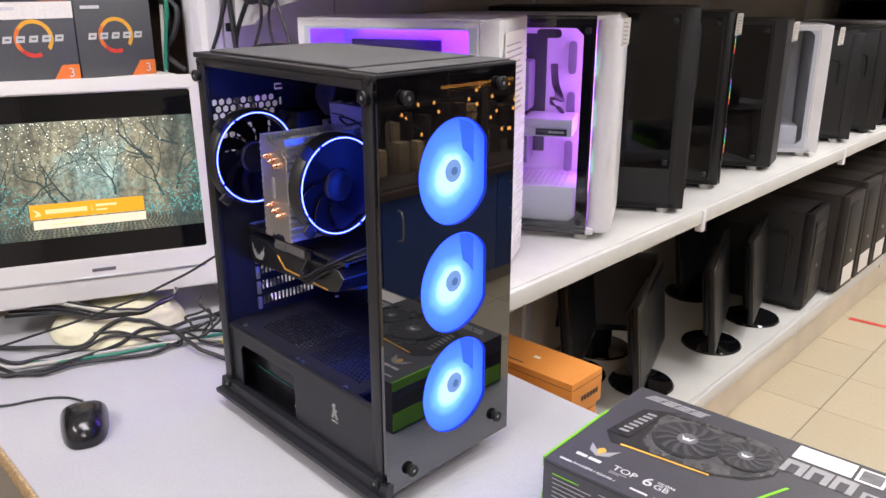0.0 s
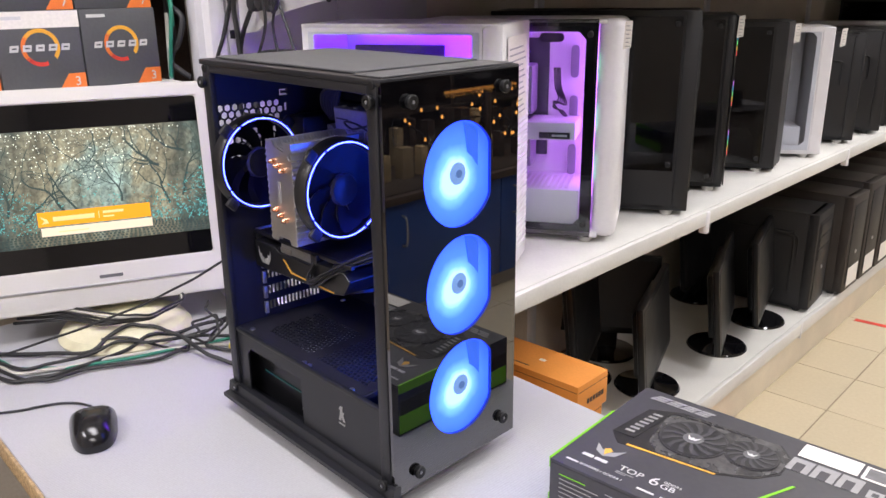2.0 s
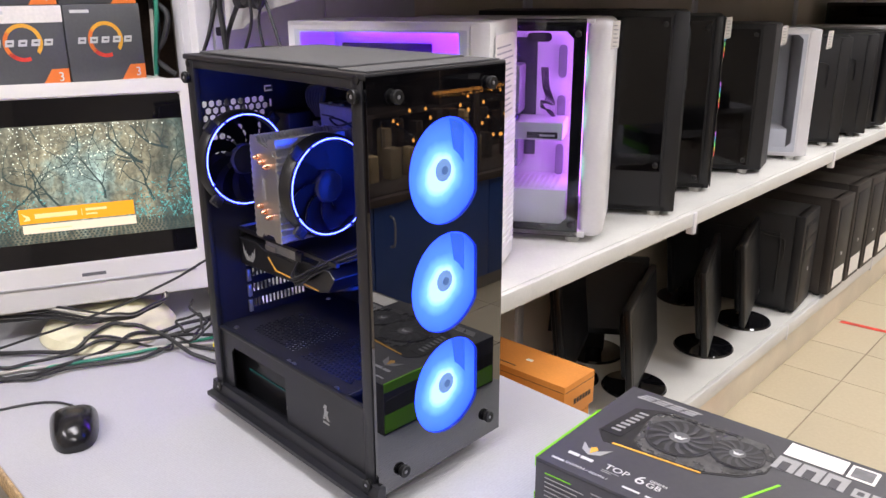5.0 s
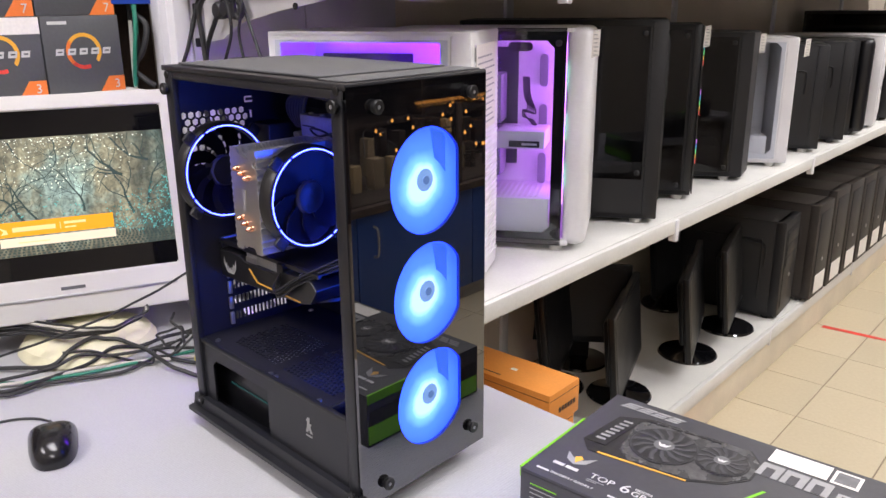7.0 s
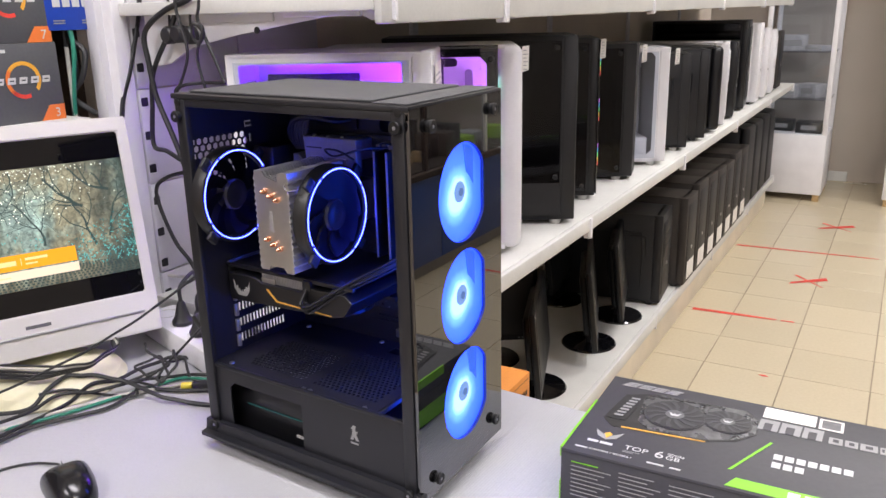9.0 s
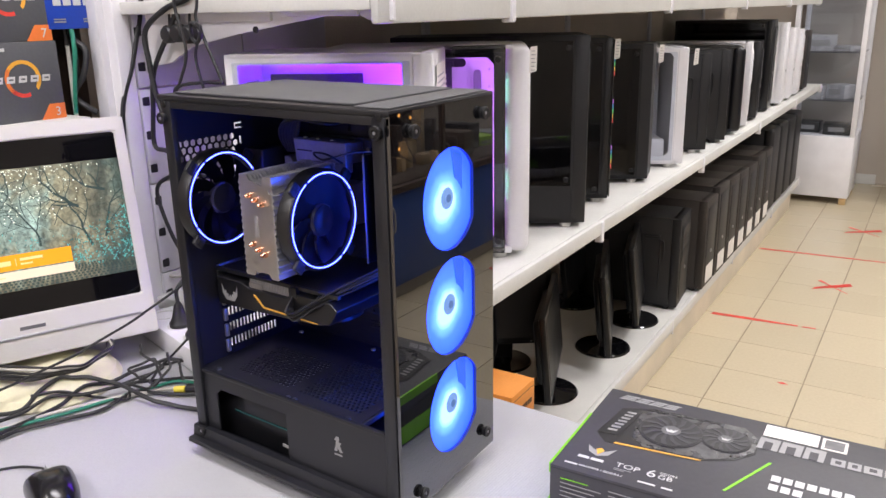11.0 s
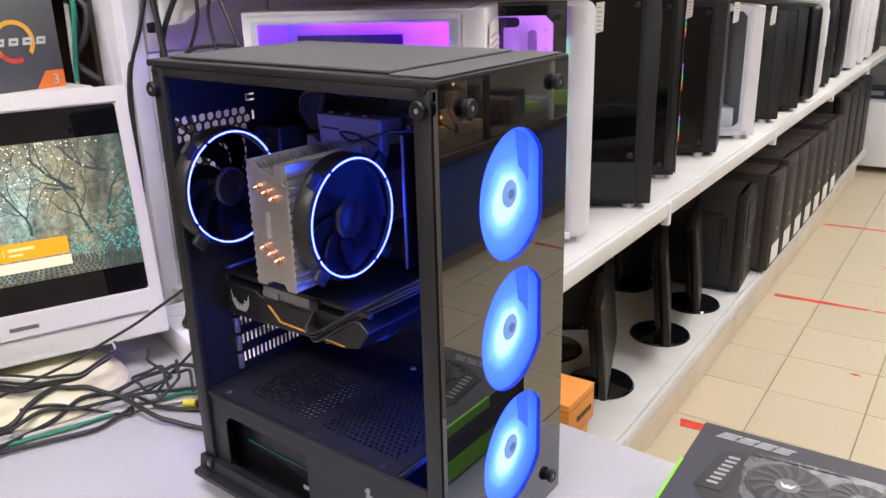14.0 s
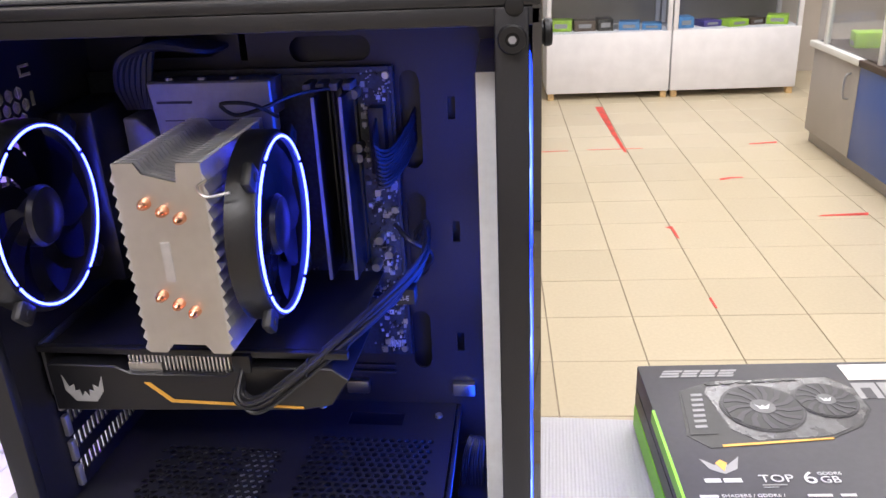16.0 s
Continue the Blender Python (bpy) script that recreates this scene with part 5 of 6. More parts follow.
for k in range(6):
    cable([(-1.33 - 0.01 * k, 0.64 + 0.006 * k, 1.34), (-1.335 + 0.02 * (k % 2), 0.645, 1.2 + 0.02 * (k % 3)), (-1.35 + 0.015 * (k % 3), 0.65 - 0.008 * (k % 3), 1.12), (-1.33, 0.645, 1.0), (-1.33, 0.64 + 0.005 * k, 0.8)], 0.0035, [M_CABLE, M_GREENC, M_GREYC, M_CABLE, M_CABLE, M_GREENC][k], "tangled cable in the dark recess beside the boxes", "recess cables")
cable([(-1.33, 0.65, 1.24), (-1.31, 0.66, 1.22), (-1.31, 0.65, 1.18), (-1.33, 0.64, 1.15), (-1.31, 0.65, 1.13), (-1.3, 0.66, 1.12)], 0.005, M_CABLE, "thick black cable in the dark recess", "recess cables")
clutter = thing("switch_box", pose(-1.05, 0.83, 1.295), "black electronic box with cables on the top shelf", "electronics")
part("housing", box(-0.16, 0.06, -0.06, 0.12, 0.0, 0.05, 0.004), M_PLASTIC, clutter)
part("front_plate", box(-0.15, 0.05, -0.064, -0.06, 0.006, 0.044, 0.001), M_MATTE, clutter)

# stacked processor boxes
def cpu_box(x, y, z, number, flag=True, turn=0):
    b = thing("processor_box", pose(x, y, z, 0, 0, turn), "charcoal processor box with an orange ring and corner flash", "box", "processor boxes")
    W, H, D = 0.124, 0.121, 0.075
    part("carton", box(-D, 0, 0, W, 0, H, 0.001), M_RYZ, b)
    part("corner_flash", prism([(W - 0.042, 0.0), (W - 0.0005, 0.0), (W - 0.0005, 0.024), (W - 0.026, 0.024)], 0.0005, "x", (0.0002, 0, 0)), M_RYO, b, "orange corner flash")
    FX = Matrix.Translation((0.0008, 0, 0)) @ Matrix(((0, 0, 1, 0), (1, 0, 0, 0), (0, 1, 0, 0), (0, 0, 0, 1)))
    part("number", moved(lettering(number, 0.02), Matrix.Translation((0, W - 0.018, 0.005)) @ FX), M_INK, b)
    for a0, a1, mat in ((-40, 150, M_RYY), (140, 226, M_RYO), (216, 290, M_RED)):
        pts_o = [(W * 0.5 + 0.0285 * math.cos(radians(a)), 0.066 + 0.0285 * math.sin(radians(a))) for a in range(a0, a1 + 1, 6)]
        pts_i = [(W * 0.5 + 0.0225 * math.cos(radians(a)), 0.066 + 0.0225 * math.sin(radians(a))) for a in range(a1, a0 - 1, -6)]
        part("ring_print", prism(pts_o + pts_i, 0.0004, "x", (0.0002, 0, 0)), mat, b)
    for k in range(5):
        a = 0.0165 + k * 0.0188
        part("word_bar", prism([(a, 0.0605), (a + 0.0125, 0.0605), (a + 0.0145, 0.0705), (a + 0.002, 0.0705)], 0.0006, "x", (0.0004, 0, 0)), M_INK, b)
        part("word_gap", box(0.001, 0.0013, a + 0.0042, a + 0.0108, 0.0645, 0.0668), M_RYZ, b)
    part("maker_bar", box(0.0003, 0.0008, 0.01, 0.04, 0.108, 0.113), M_INK, b)
    if flag:
        part("band", box(0.0003, 0.0007, 0.0, W, 0.095, H - 0.001), M_TAG, b, "white printed band")
    return b


for k, num in enumerate(("3", "3", "3")):
    cpu_box(-1.312 - 0.002 * k, 0.49 - 0.1265 * k, 1.117, num, k == 1, -1 if k else 1)
for k, num in enumerate(("7", "7", "5")):
    cpu_box(-1.316, 0.487 - 0.1265 * k, 1.2385, num, k == 2)
bb = thing("blue_box", pose(-1.315, 0.607, 1.255), "blue processor box jutting from the stack", "box", "processor boxes")
part("carton", box(-0.07, 0, 0, 0.118, 0, 0.11, 0.001), M_BLUEBOX, bb)
for k in range(4):
    part("word_bar", box(0.0004, 0.001, 0.012 + k * 0.017, 0.012 + k * 0.017 + 0.013, 0.036, 0.05), M_INK, bb)
for a, z in ((0.01, 0.014), (0.01, 0.01), (0.06, 0.014), (0.06, 0.01)):
    part("small_print", box(0.0004, 0.0008, a, a + 0.02, z, z + 0.002), M_INKG, bb)

# ---------- graphics card carton ----------
gb = thing("graphics_card_box", pose(-0.391, 0.559, 0.752, 0, 0, 5.0), "dark grey graphics card carton with lime green edge lying flat", "box")
GH, GW, GL = 0.068, 0.196, 0.37
part("carton", box(0, GL, 0, GW, 0, GH, 0.0012), M_CARD, gb)
part("lid_seam", join(box(-0.0006, 0.0, 0.003, GW - 0.003, 0.002, GH - 0.022), box(0.002, GL - 0.002, -0.0006, 0.0, GH - 0.0035, GH - 0.003)), M_CARDD, gb)
part("green_edge", join(box(-0.0012, 0.0012, 0.001, GW * 0.62, GH - 0.011, GH + 0.0006), box(-0.0014, -0.0002, 0.001, GW * 0.98, 0.004, GH * 0.4)), M_LIME, gb, "lime green printed edge")


def gprint(name, pts, mat, h=0.0003, label=""):
    return part(name, prism(pts, 0.0003, "z", (0, 0, GH + h)), mat, gb, label)


def gtext(t, size, x, y, mat=M_INK):
    return part("lettering", moved(lettering(t, size, 0.0002), Matrix.Translation((x, y, GH + 0.0008)) @ Matrix.Diagonal((1.12, 1, 1, 1))), mat, gb)


# maker's mark as slanted bars
for a, w in ((0.0, 0.017), (0.019, 0.0145), (0.0355, 0.0145), (0.052, 0.0145)):
    x = 0.016 + a
    for z, q in ((0.1735, 1.0), (0.1778, 0.92), (0.1821, 1.0)):
        gprint("maker_bar", [(x, z), (x + w * q, z), (x + w * q + 0.0018, z + 0.0031), (x + 0.0018, z + 0.0031)], M_INKG)
        x += 0.0024
# picture of the card
gprint("card_picture", [(0.02, 0.085), (0.035, 0.068), (0.135, 0.079), (0.165, 0.095), (0.182, 0.118), (0.182, 0.15), (0.165, 0.17), (0.06, 0.166), (0.028, 0.15)], M_CARDD, 0.0002, "printed picture of a dark card")
gprint("card_shroud", [(0.05, 0.15), (0.064, 0.165), (0.163, 0.169), (0.18, 0.149), (0.18, 0.119), (0.163, 0.097), (0.135, 0.082), (0.075, 0.0765), (0.058, 0.092)], M_FOIL, 0.0005, "silvery foil print of the card shroud")
gprint("card_bracket", [(0.023, 0.085), (0.045, 0.086), (0.052, 0.158), (0.03, 0.15)], M_CARDD, 0.0008)
for k in range(7):
    z = 0.094 + k * 0.0078
    gprint("bracket_slot", [(0.0295 + 0.0012 * k, z), (0.0395 + 0.0012 * k, z + 0.0006), (0.0395 + 0.0012 * k, z + 0.0042), (0.0295 + 0.0012 * k, z + 0.0036)], M_INKG, 0.0011)
for k in range(6):
    gprint("shroud_line", [(0.056 + 0.014 * k, 0.1575 + 0.001 * k), (0.066 + 0.014 * k, 0.1585 + 0.001 * k), (0.063 + 0.014 * k, 0.1615 + 0.001 * k), (0.053 + 0.014 * k, 0.1605 + 0.001 * k)], M_CARDD, 0.0011)
gprint("gold_contacts", [(0.045, 0.069), (0.135, 0.0775), (0.135, 0.0795), (0.045, 0.072)], M_GOLD, 0.0006)
for cx, cy, r in ((0.0925, 0.122, 0.035), (0.149, 0.1315, 0.0265)):
    gprint("fan_print", circle(cx, cy, r, 40), M_CARDD, 0.0011)
    gprint("fan_rim", circle(cx, cy, r * 0.965, 40), M_CARD, 0.0014)
    gprint("fan_print", circle(cx, cy, r * 0.93, 40), M_CARDD, 0.0017)
    for k in range(13):
        a = 2 * math.pi * k / 13
        curve = [(0.3, 0.0), (0.6, 0.1), (0.9, 0.3), (0.9, 0.5), (0.6, 0.32), (0.3, 0.26)]
        gprint("blade_print", [(cx + r * q * math.cos(a + w), cy + r * q * math.sin(a + w)) for q, w in curve], M_CARD, 0.002)
    gprint("hub_print", circle(cx, cy, r * 0.3, 24), M_CARDG, 0.0023)
    gprint("hub_emblem", [(cx - r * 0.2, cy + r * 0.1), (cx - r * 0.06, cy - r * 0.02), (cx, cy + r * 0.05), (cx + r * 0.06, cy - r * 0.02), (cx + r * 0.2, cy + r * 0.1), (cx + r * 0.1, cy - r * 0.12), (cx - r * 0.1, cy - r * 0.12)], M_INK, 0.0026)
# winged emblem, words and marks
gprint("emblem", [(0.022, 0.055), (0.032, 0.047), (0.037, 0.052), (0.042, 0.047), (0.053, 0.057), (0.048, 0.042), (0.0375, 0.036), (0.027, 0.042)], M_INKG)
gprint("emblem", [(0.033, 0.049), (0.0375, 0.053), (0.042, 0.049), (0.0375, 0.039)], M_GOLD, 0.0006)
for k in range(2):
    gprint("name_bar", [(0.02 + k * 0.014, 0.0265), (0.032 + k * 0.0155, 0.0265), (0.032 + k * 0.0155, 0.031), (0.02 + k * 0.014, 0.031)], M_INK)
gtext("TOP", 0.0118, 0.0605, 0.026)
gprint("small_print", rect(0.061, 0.079, 0.0225, 0.0235), M_INKG)
gprint("small_print", rect(0.061, 0.072, 0.02, 0.021), M_INKG)
gtext("6", 0.019, 0.0925, 0.024)
gtext("GB", 0.0105, 0.1045, 0.0245)
gtext("GDDR6", 0.0048, 0.105, 0.0335)
for a, b in ((0.012, 0.0255), (0.0895, 0.107), (0.113, 0.124)):
    gprint("small_print", rect(a, b, 0.0098, 0.0124), M_INK)
gtext("SHADERS / GDDR6 /", 0.0046, 0.0275, 0.0095)
gprint("label_sticker", rect(0.182, 0.237, 0.164, 0.19), M_TAG, 0.0003, "white paper sticker")
gprint("label_sticker", rect(0.24, 0.265, 0.163, 0.188), M_TAG, 0.0003, "white square sticker")
gprint("sticker_print", rect(0.243, 0.262, 0.166, 0.185), M_CARDG, 0.0006)
for x, w in ((0.18, 0.0205), (0.2025, 0.021), (0.2255, 0.02)):
    gprint("series_bar", [(x, 0.134), (x + w, 0.134), (x + w + 0.001, 0.159), (x + 0.001, 0.159)], M_INKG)
    gprint("series_gap", [(x + w * 0.28, 0.134), (x + w * 0.7, 0.134), (x + w * 0.72, 0.1505), (x + w * 0.3, 0.1505)], M_CARD, 0.0006)
x = 0.252
for w in (0.0135, 0.0125, 0.0165, 0.0055, 0.013, 0.0135):
    gprint("series_bar", rect(x, x + w, 0.134, 0.1485), M_INKG)
    gprint("series_gap", rect(x + w * 0.3, x + w * 0.72, 0.1385, 0.1445), M_CARD, 0.0006)
    x += w + 0.0022
gprint("green_slash", [(0.166, 0.035), (0.169, 0.035), (0.2, 0.108), (0.197, 0.108)], M_LIME)
for k in range(7):
    gprint("series_bar", rect(0.204 + k * 0.011, 0.2125 + k * 0.011, 0.075, 0.086), M_INK)
for k in range(3):
    gprint("series_bar", rect(0.204 + k * 0.011, 0.2125 + k * 0.011, 0.058, 0.069), M_INK)
gprint("green_panel", [(0.168, 0.004), (0.368, 0.004), (0.368, 0.062), (0.318, 0.062), (0.302, 0.022), (0.176, 0.022)], M_LIME, 0.0003, "lime green corner panel")
for k in range(4):
    gprint("series_bar", rect(0.225 + k * 0.015, 0.236 + k * 0.015, 0.006, 0.018), M_INK, 0.0006)
# print on the long side
for col in range(3):
    for k in range(9):
        x = 0.012 + col * 0.052
        part("small_print", box(x, x + (0.03 + 0.014 * ((k * 5 + col) % 3) / 2), -0.0012, -0.0006, GH - 0.0135 - k * 0.005, GH - 0.0126 - k * 0.005), M_LIME if k == 0 and col == 0 else M_INKG, gb)
part("maker_bar", box(-0.0012, -0.0006, 0.05, 0.15, 0.012, 0.022), M_INK, gb)

# ---------- computer cases on the shelf ----------
def chamfered(a0, a1, b0, b1, c):
    return [(a0, b0 + c), (a0 + c, b0), (a1 - c, b0), (a1, b0 + c), (a1, b1 - c), (a1 - c, b1), (a0 + c, b1), (a0, b1 - c)]


def tower(m, w, d, h, label, body, side="glass", front="plain", inner=None, light=None, tag=True, glass_to=1.0, group="cases on the shelf", strip=None, base_h=0.0, pane=None, rim=None, vent=False, nose=0.04, edge=0.022, cham=0.013, knobs=True):
    """A tower that faces +x, its glass side to -y; origin at the near front foot of the base."""
    inner = inner or M_CHASSIS
    pane = pane or M_SMOKE
    t = thing("tower_case", m, label, "computer case", group)
    f = 0.012
    part("back_panel", sheet(rect(0.003, w, f, h), [rect(0.05, w - 0.05, h * 0.6, h - 0.05)] if vent else [rect(0.03, 0.032, h * 0.3, h * 0.31)], 0.003, "x", (-d, 0, 0)), body, t)
    part("far_side", box(-d, -0.02, w - 0.003, w, f, h, 0.001), body, t)
    part("roof", box(-d, -0.006, 0.0, w, h - 0.008, h, 0.002), body, t)
    part("floor_pan", box(-d, -0.006, 0.0, w, f, f + 0.012, 0.002), body, t)
    if side == "glass":
        g0 = f + 0.012 + base_h
        part("side_frame", sheet(rect(-d, -0.02, f, h), [chamfered(-d + 0.02, -0.02 - edge * glass_to, g0 + 0.012, h - edge, cham)], 0.004, "y", (0, 0.0, 0)), rim or body, t)
        p = part("side_glass", box(-d + 0.012, -0.024, -0.003, -0.0005, g0, h - 0.012), pane, t, "glass side panel", smooth=False)
        p.visible_shadow = False
        part("inner_tray", box(-d + 0.003, -0.03, w - 0.03, w - 0.027, f + 0.012, h - 0.008), inner, t)
        part("inner_shroud", box(-d + 0.003, -0.045, 0.012, w - 0.03, f + 0.012, h * 0.24, 0.002), inner, t)
        part("board", box(-d + 0.02, -0.13, w - 0.036, w - 0.03, h * 0.33, h * 0.9, 0.001), M_BOARD, t)
        part("card", box(-d + 0.02, -0.12, 0.06, w - 0.036, h * 0.46, h * 0.52, 0.003), body if body is M_WHITE else M_PLASTIC, t)
        part("cooler", box(-d + 0.08, -0.2, 0.05, w - 0.036, h * 0.62, h * 0.84, 0.003), M_PLASTIC, t)
        for kx, kz in () if not knobs else ((-0.034, h - 0.026), (-0.034, g0 + 0.014), (-d + 0.026, h - 0.026), (-d + 0.026, g0 + 0.014)):
            part("knob", lathe([(0.006, 0), (0.006, -0.004), (0.004, -0.006), (0, -0.006)], 14, "y", (kx, -0.003, kz)), M_PLASTIC, t)
    else:
        part("near_side", box(-d, -0.02, 0.0, 0.003, f, h, 0.001), body, t)
        part("side_grip", tube([(-0.045, -0.001, h * 0.55), (-0.045, -0.002, h * 0.72), (-0.055, -0.002, h * 0.76), (-0.11, -0.001, h * 0.77)], 0.0028, 6), body, t, "raised grip edge on the side")
        if side == "ribbed":
            part("side_rib", tube([(-0.06, -0.001, h * 0.2), (-0.06, -0.001, h * 0.75), (-0.09, -0.001, h * 0.8), (-d * 0.7, -0.001, h * 0.8)], 0.003, 6), body, t)
    if front == "round":
        part("front_panel", box(-0.02, 0.028, 0.002, w - 0.002, f, h, 0.018, 4), body, t, "smooth rounded front")
    elif front == "grille":
        part("front_panel", box(-0.02, 0.012, 0.0, w, f, h, 0.004), body, t)
        for k in range(int((h - 0.08) / 0.009)):
            part("grille_bar", box(0.012, 0.0145, 0.022, w - 0.012, 0.04 + k * 0.009, 0.044 + k * 0.009), body, t)
    elif front == "glass":
        part("front_panel", box(-0.02, 0.0, 0.0, w, f, h, 0.002), body, t)
        part("front_glass", box(0.0015, 0.005, 0.002, w - 0.002, f + 0.004, h - 0.004, 0.0008), M_GLOSS, t, "black glass front")
    elif front == "faceted":
        part("front_panel", prism([(-0.02, 0.0), (0.012, 0.0), (nose, w * 0.55), (nose * 0.75, w), (-0.02, w)], h - f, "z", (0, 0, f), 0.002), body, t, "faceted front panel")
    else:
        part("front_panel", box(-0.02, 0.012, 0.0, w, f, h, 0.003), body, t)
        part("front_inset", box(0.012, 0.015, 0.02, w - 0.02, h * 0.12, h - 0.03, 0.002), M_MATTE if body is not M_WHITE else body, t)
        for k in range(3 if body is not M_BROWNB else 0):
            part("drive_bay", box(0.015, 0.0175, 0.026, w - 0.026, h - 0.075 - k * 0.043, h - 0.038 - k * 0.043, 0.0015), body, t)
        part("power_button", cyl(0.007, 0.003, "x", (0.015, w * 0.5, h * 0.42), 16, 0.001), M_SILVER, t)
    for fx in (-0.03, -d + 0.03):
        for fy in (0.02, w - 0.02):
            part("foot", lathe([(0, 0), (0.012, 0), (0.014, 0.004), (0.014, f), (0, f)], 16, "z", (fx, fy, 0)), M_SHELF if tag else M_PLASTIC, t)
    if light is not None:
        part("light_strip", box(-d + 0.03, -0.05, w - 0.045, w - 0.04, h - 0.02, h - 0.014), light, t, "coloured light strip")
    if strip is not None:
        for k in range(3):
            part("fan_light", box(-0.0275, -0.026, 0.006, 0.012, h * (0.3 + 0.22 * k), h * (0.3 + 0.22 * k) + 0.05), strip, t, "glowing fan edge")
    if tag and front in ("round", "glass", "faceted"):
        tx = 0.03 if front in ("round", "faceted") else 0.008
        tg = part("price_tag", prism([(tx - 0.006, h - 0.052), (tx + 0.008, h - 0.048), (tx + 0.009, h - 0.002), (tx - 0.004, h - 0.004)], 0.0006, "y", (0, -0.0075, 0)), M_TAG, t, "hanging white price tag")
        for k in range(6):
            part("tag_print", box(tx - 0.002, tx + 0.006 - 0.002 * (k % 2), -0.0079, -0.0075, h - 0.047 + k * 0.007, h - 0.0455 + k * 0.007), M_INKG, tg)
    return t


def S(u, v, turn=0.0):
    return shop(u, v, SZ, turn)


# white case turned towards the desk, violet inside
wA = tower(Matrix.Translation((-0.797, 0.902, SZ)) @ Matrix.Rotation(radians(30), 4, "Z"), 0.2, 0.315, 0.425, "white tower case glowing violet behind its glass side", M_WHITE, front="grille", inner=M_WHITE, light=M_VIOLET, pane=M_GLASS, vent=True, edge=0.016, cham=0.002, knobs=False)
part("light_strip", box(-0.034, -0.031, 0.03, 0.17, 0.05, 0.4), M_VIOLET, wA, "violet light bar behind the front")
part("sticker", box(0.015, 0.0156, 0.02, 0.16, 0.27, 0.405), M_TAG, wA, "large printed white sticker")
part("sticker_print", join(*[box(0.0156, 0.016, 0.03, 0.15 - 0.01 * (k % 3), 0.28 + k * 0.0095, 0.2825 + k * 0.0095) for k in range(12)]), M_INKG, wA)
tower(S(-0.862, 1.245, 28), 0.2, 0.36, 0.42, "white tower case with a rounded front and pink-lit inside", M_WHITE, front="round", inner=M_WHITE, light=M_PINK, strip=M_CYAN, pane=M_GLASS, rim=M_GLOSS)
tower(S(-0.838, 1.525, 28), 0.205, 0.42, 0.428, "large black tower case with a tall smoked glass side", M_MATTE, front="plain", base_h=0.075)
tower(S(-0.868, 1.785, 26), 0.19, 0.38, 0.412, "black tower case with a glass front and rainbow lights", M_PLASTIC, front="glass")
tower(S(-0.865, 2.06, 28), 0.19, 0.36, 0.385, "black tower case with a faceted front and glass side", M_MATTE, front="faceted")
tower(S(-0.84, 2.33, 33), 0.19, 0.34, 0.362, "small white tower case with a chamfered front", M_WHITE, front="faceted", inner=M_WHITE, pane=M_GLASS, nose=0.02, edge=0.014, knobs=False)
tower(S(-0.84, 2.61, 24), 0.17, 0.36, 0.33, "plain black tower case with a closed side", M_MATTE, side="plain")
tower(S(-0.83, 2.84, 22), 0.16, 0.36, 0.33, "black tower case with open drive bays", M_MATTE, side="plain", tag=False)
tower(S(-0.835, 3.04, 20), 0.16, 0.36, 0.33, "black tower case with a smooth front", M_PLASTIC, side="plain", front="round", tag=False)
tower(S(-0.84, 3.24, 10), 0.18, 0.38, 0.335, "white framed tower case with a dark side", M_WHITE, side="glass")
tower(S(-0.85, 3.48, 8), 0.16, 0.36, 0.33, "black tower case beside a white one", M_PLASTIC, side="plain", tag=False)
tower(S(-0.86, 3.78, 6), 0.22, 0.42, 0.41, "large black tower case with a glass side", M_PLASTIC, front="plain", tag=False)
for v, h in ((4.06, 0.39), (4.3, 0.36), (4.54, 0.345)):
    tower(S(-0.85, v, 4), 0.17, 0.36, h, "slim white tower case at the far shelf end", M_WHITE, side="plain", tag=False)
tower(S(-0.86, 4.8), 0.17, 0.36, 0.33, "grey tower case at the far shelf end", M_BROWNB, side="plain", tag=False)
# rainbow lights of the glass-fronted case
for k in range(3):
    for j, c in enumerate(((1, 0.1, 0.1), (1, 0.6, 0.1), (0.2, 1, 0.3), (0.1, 0.5, 1.0), (0.7, 0.2, 1))):
        q = bpy.data.objects["tower_case.003"]
        part("fan_light", box(-0.0225, -0.0208, 0.04, 0.046, 0.09 + k * 0.115 + j * 0.012, 0.1 + k * 0.115 + j * 0.012, 0.0005), glow("rainbow_led", c, 1.6), q, "rainbow fan light")
        part("fan_light", box(0.0055, 0.0063, 0.004, 0.01, 0.09 + k * 0.115 + j * 0.012, 0.1 + k * 0.115 + j * 0.012), glow("rainbow_led", c, 1.2), q, "rainbow fan light")
# writing bar and card inside the pink case
pk = bpy.data.objects["tower_case.001"]
part("light_strip", box(-0.034, -0.031, 0.05, 0.15, 0.06, 0.39), M_PINK, pk, "pink light bar behind the front")
part("light_card", join(box(-0.2, -0.06, 0.05, 0.15, 0.19, 0.225, 0.003)), M_WHITE, pk, "white graphics card")
part("name_bar", box(-0.13, -0.07, 0.047, 0.05, 0.194, 0.206), M_CARDD, pk)
part("word_bar", box(-0.105, -0.075, 0.046, 0.047, 0.198, 0.202), M_INK, pk)
part("cable_bundle", join(*[tube([(-0.118 + 0.003 * k, 0.15, 0.32), (-0.112 + 0.003 * k, 0.13, 0.285), (-0.104 + 0.004 * k, 0.125, 0.262 - 0.003 * k), (-0.114, 0.12, 0.245 + 0.003 * k), (-0.094, 0.12, 0.238 - 0.002 * k), (-0.086, 0.13, 0.226)], 0.0014, 6) for k in range(5)]), M_CABLE, pk, "black cable bundle inside the case")
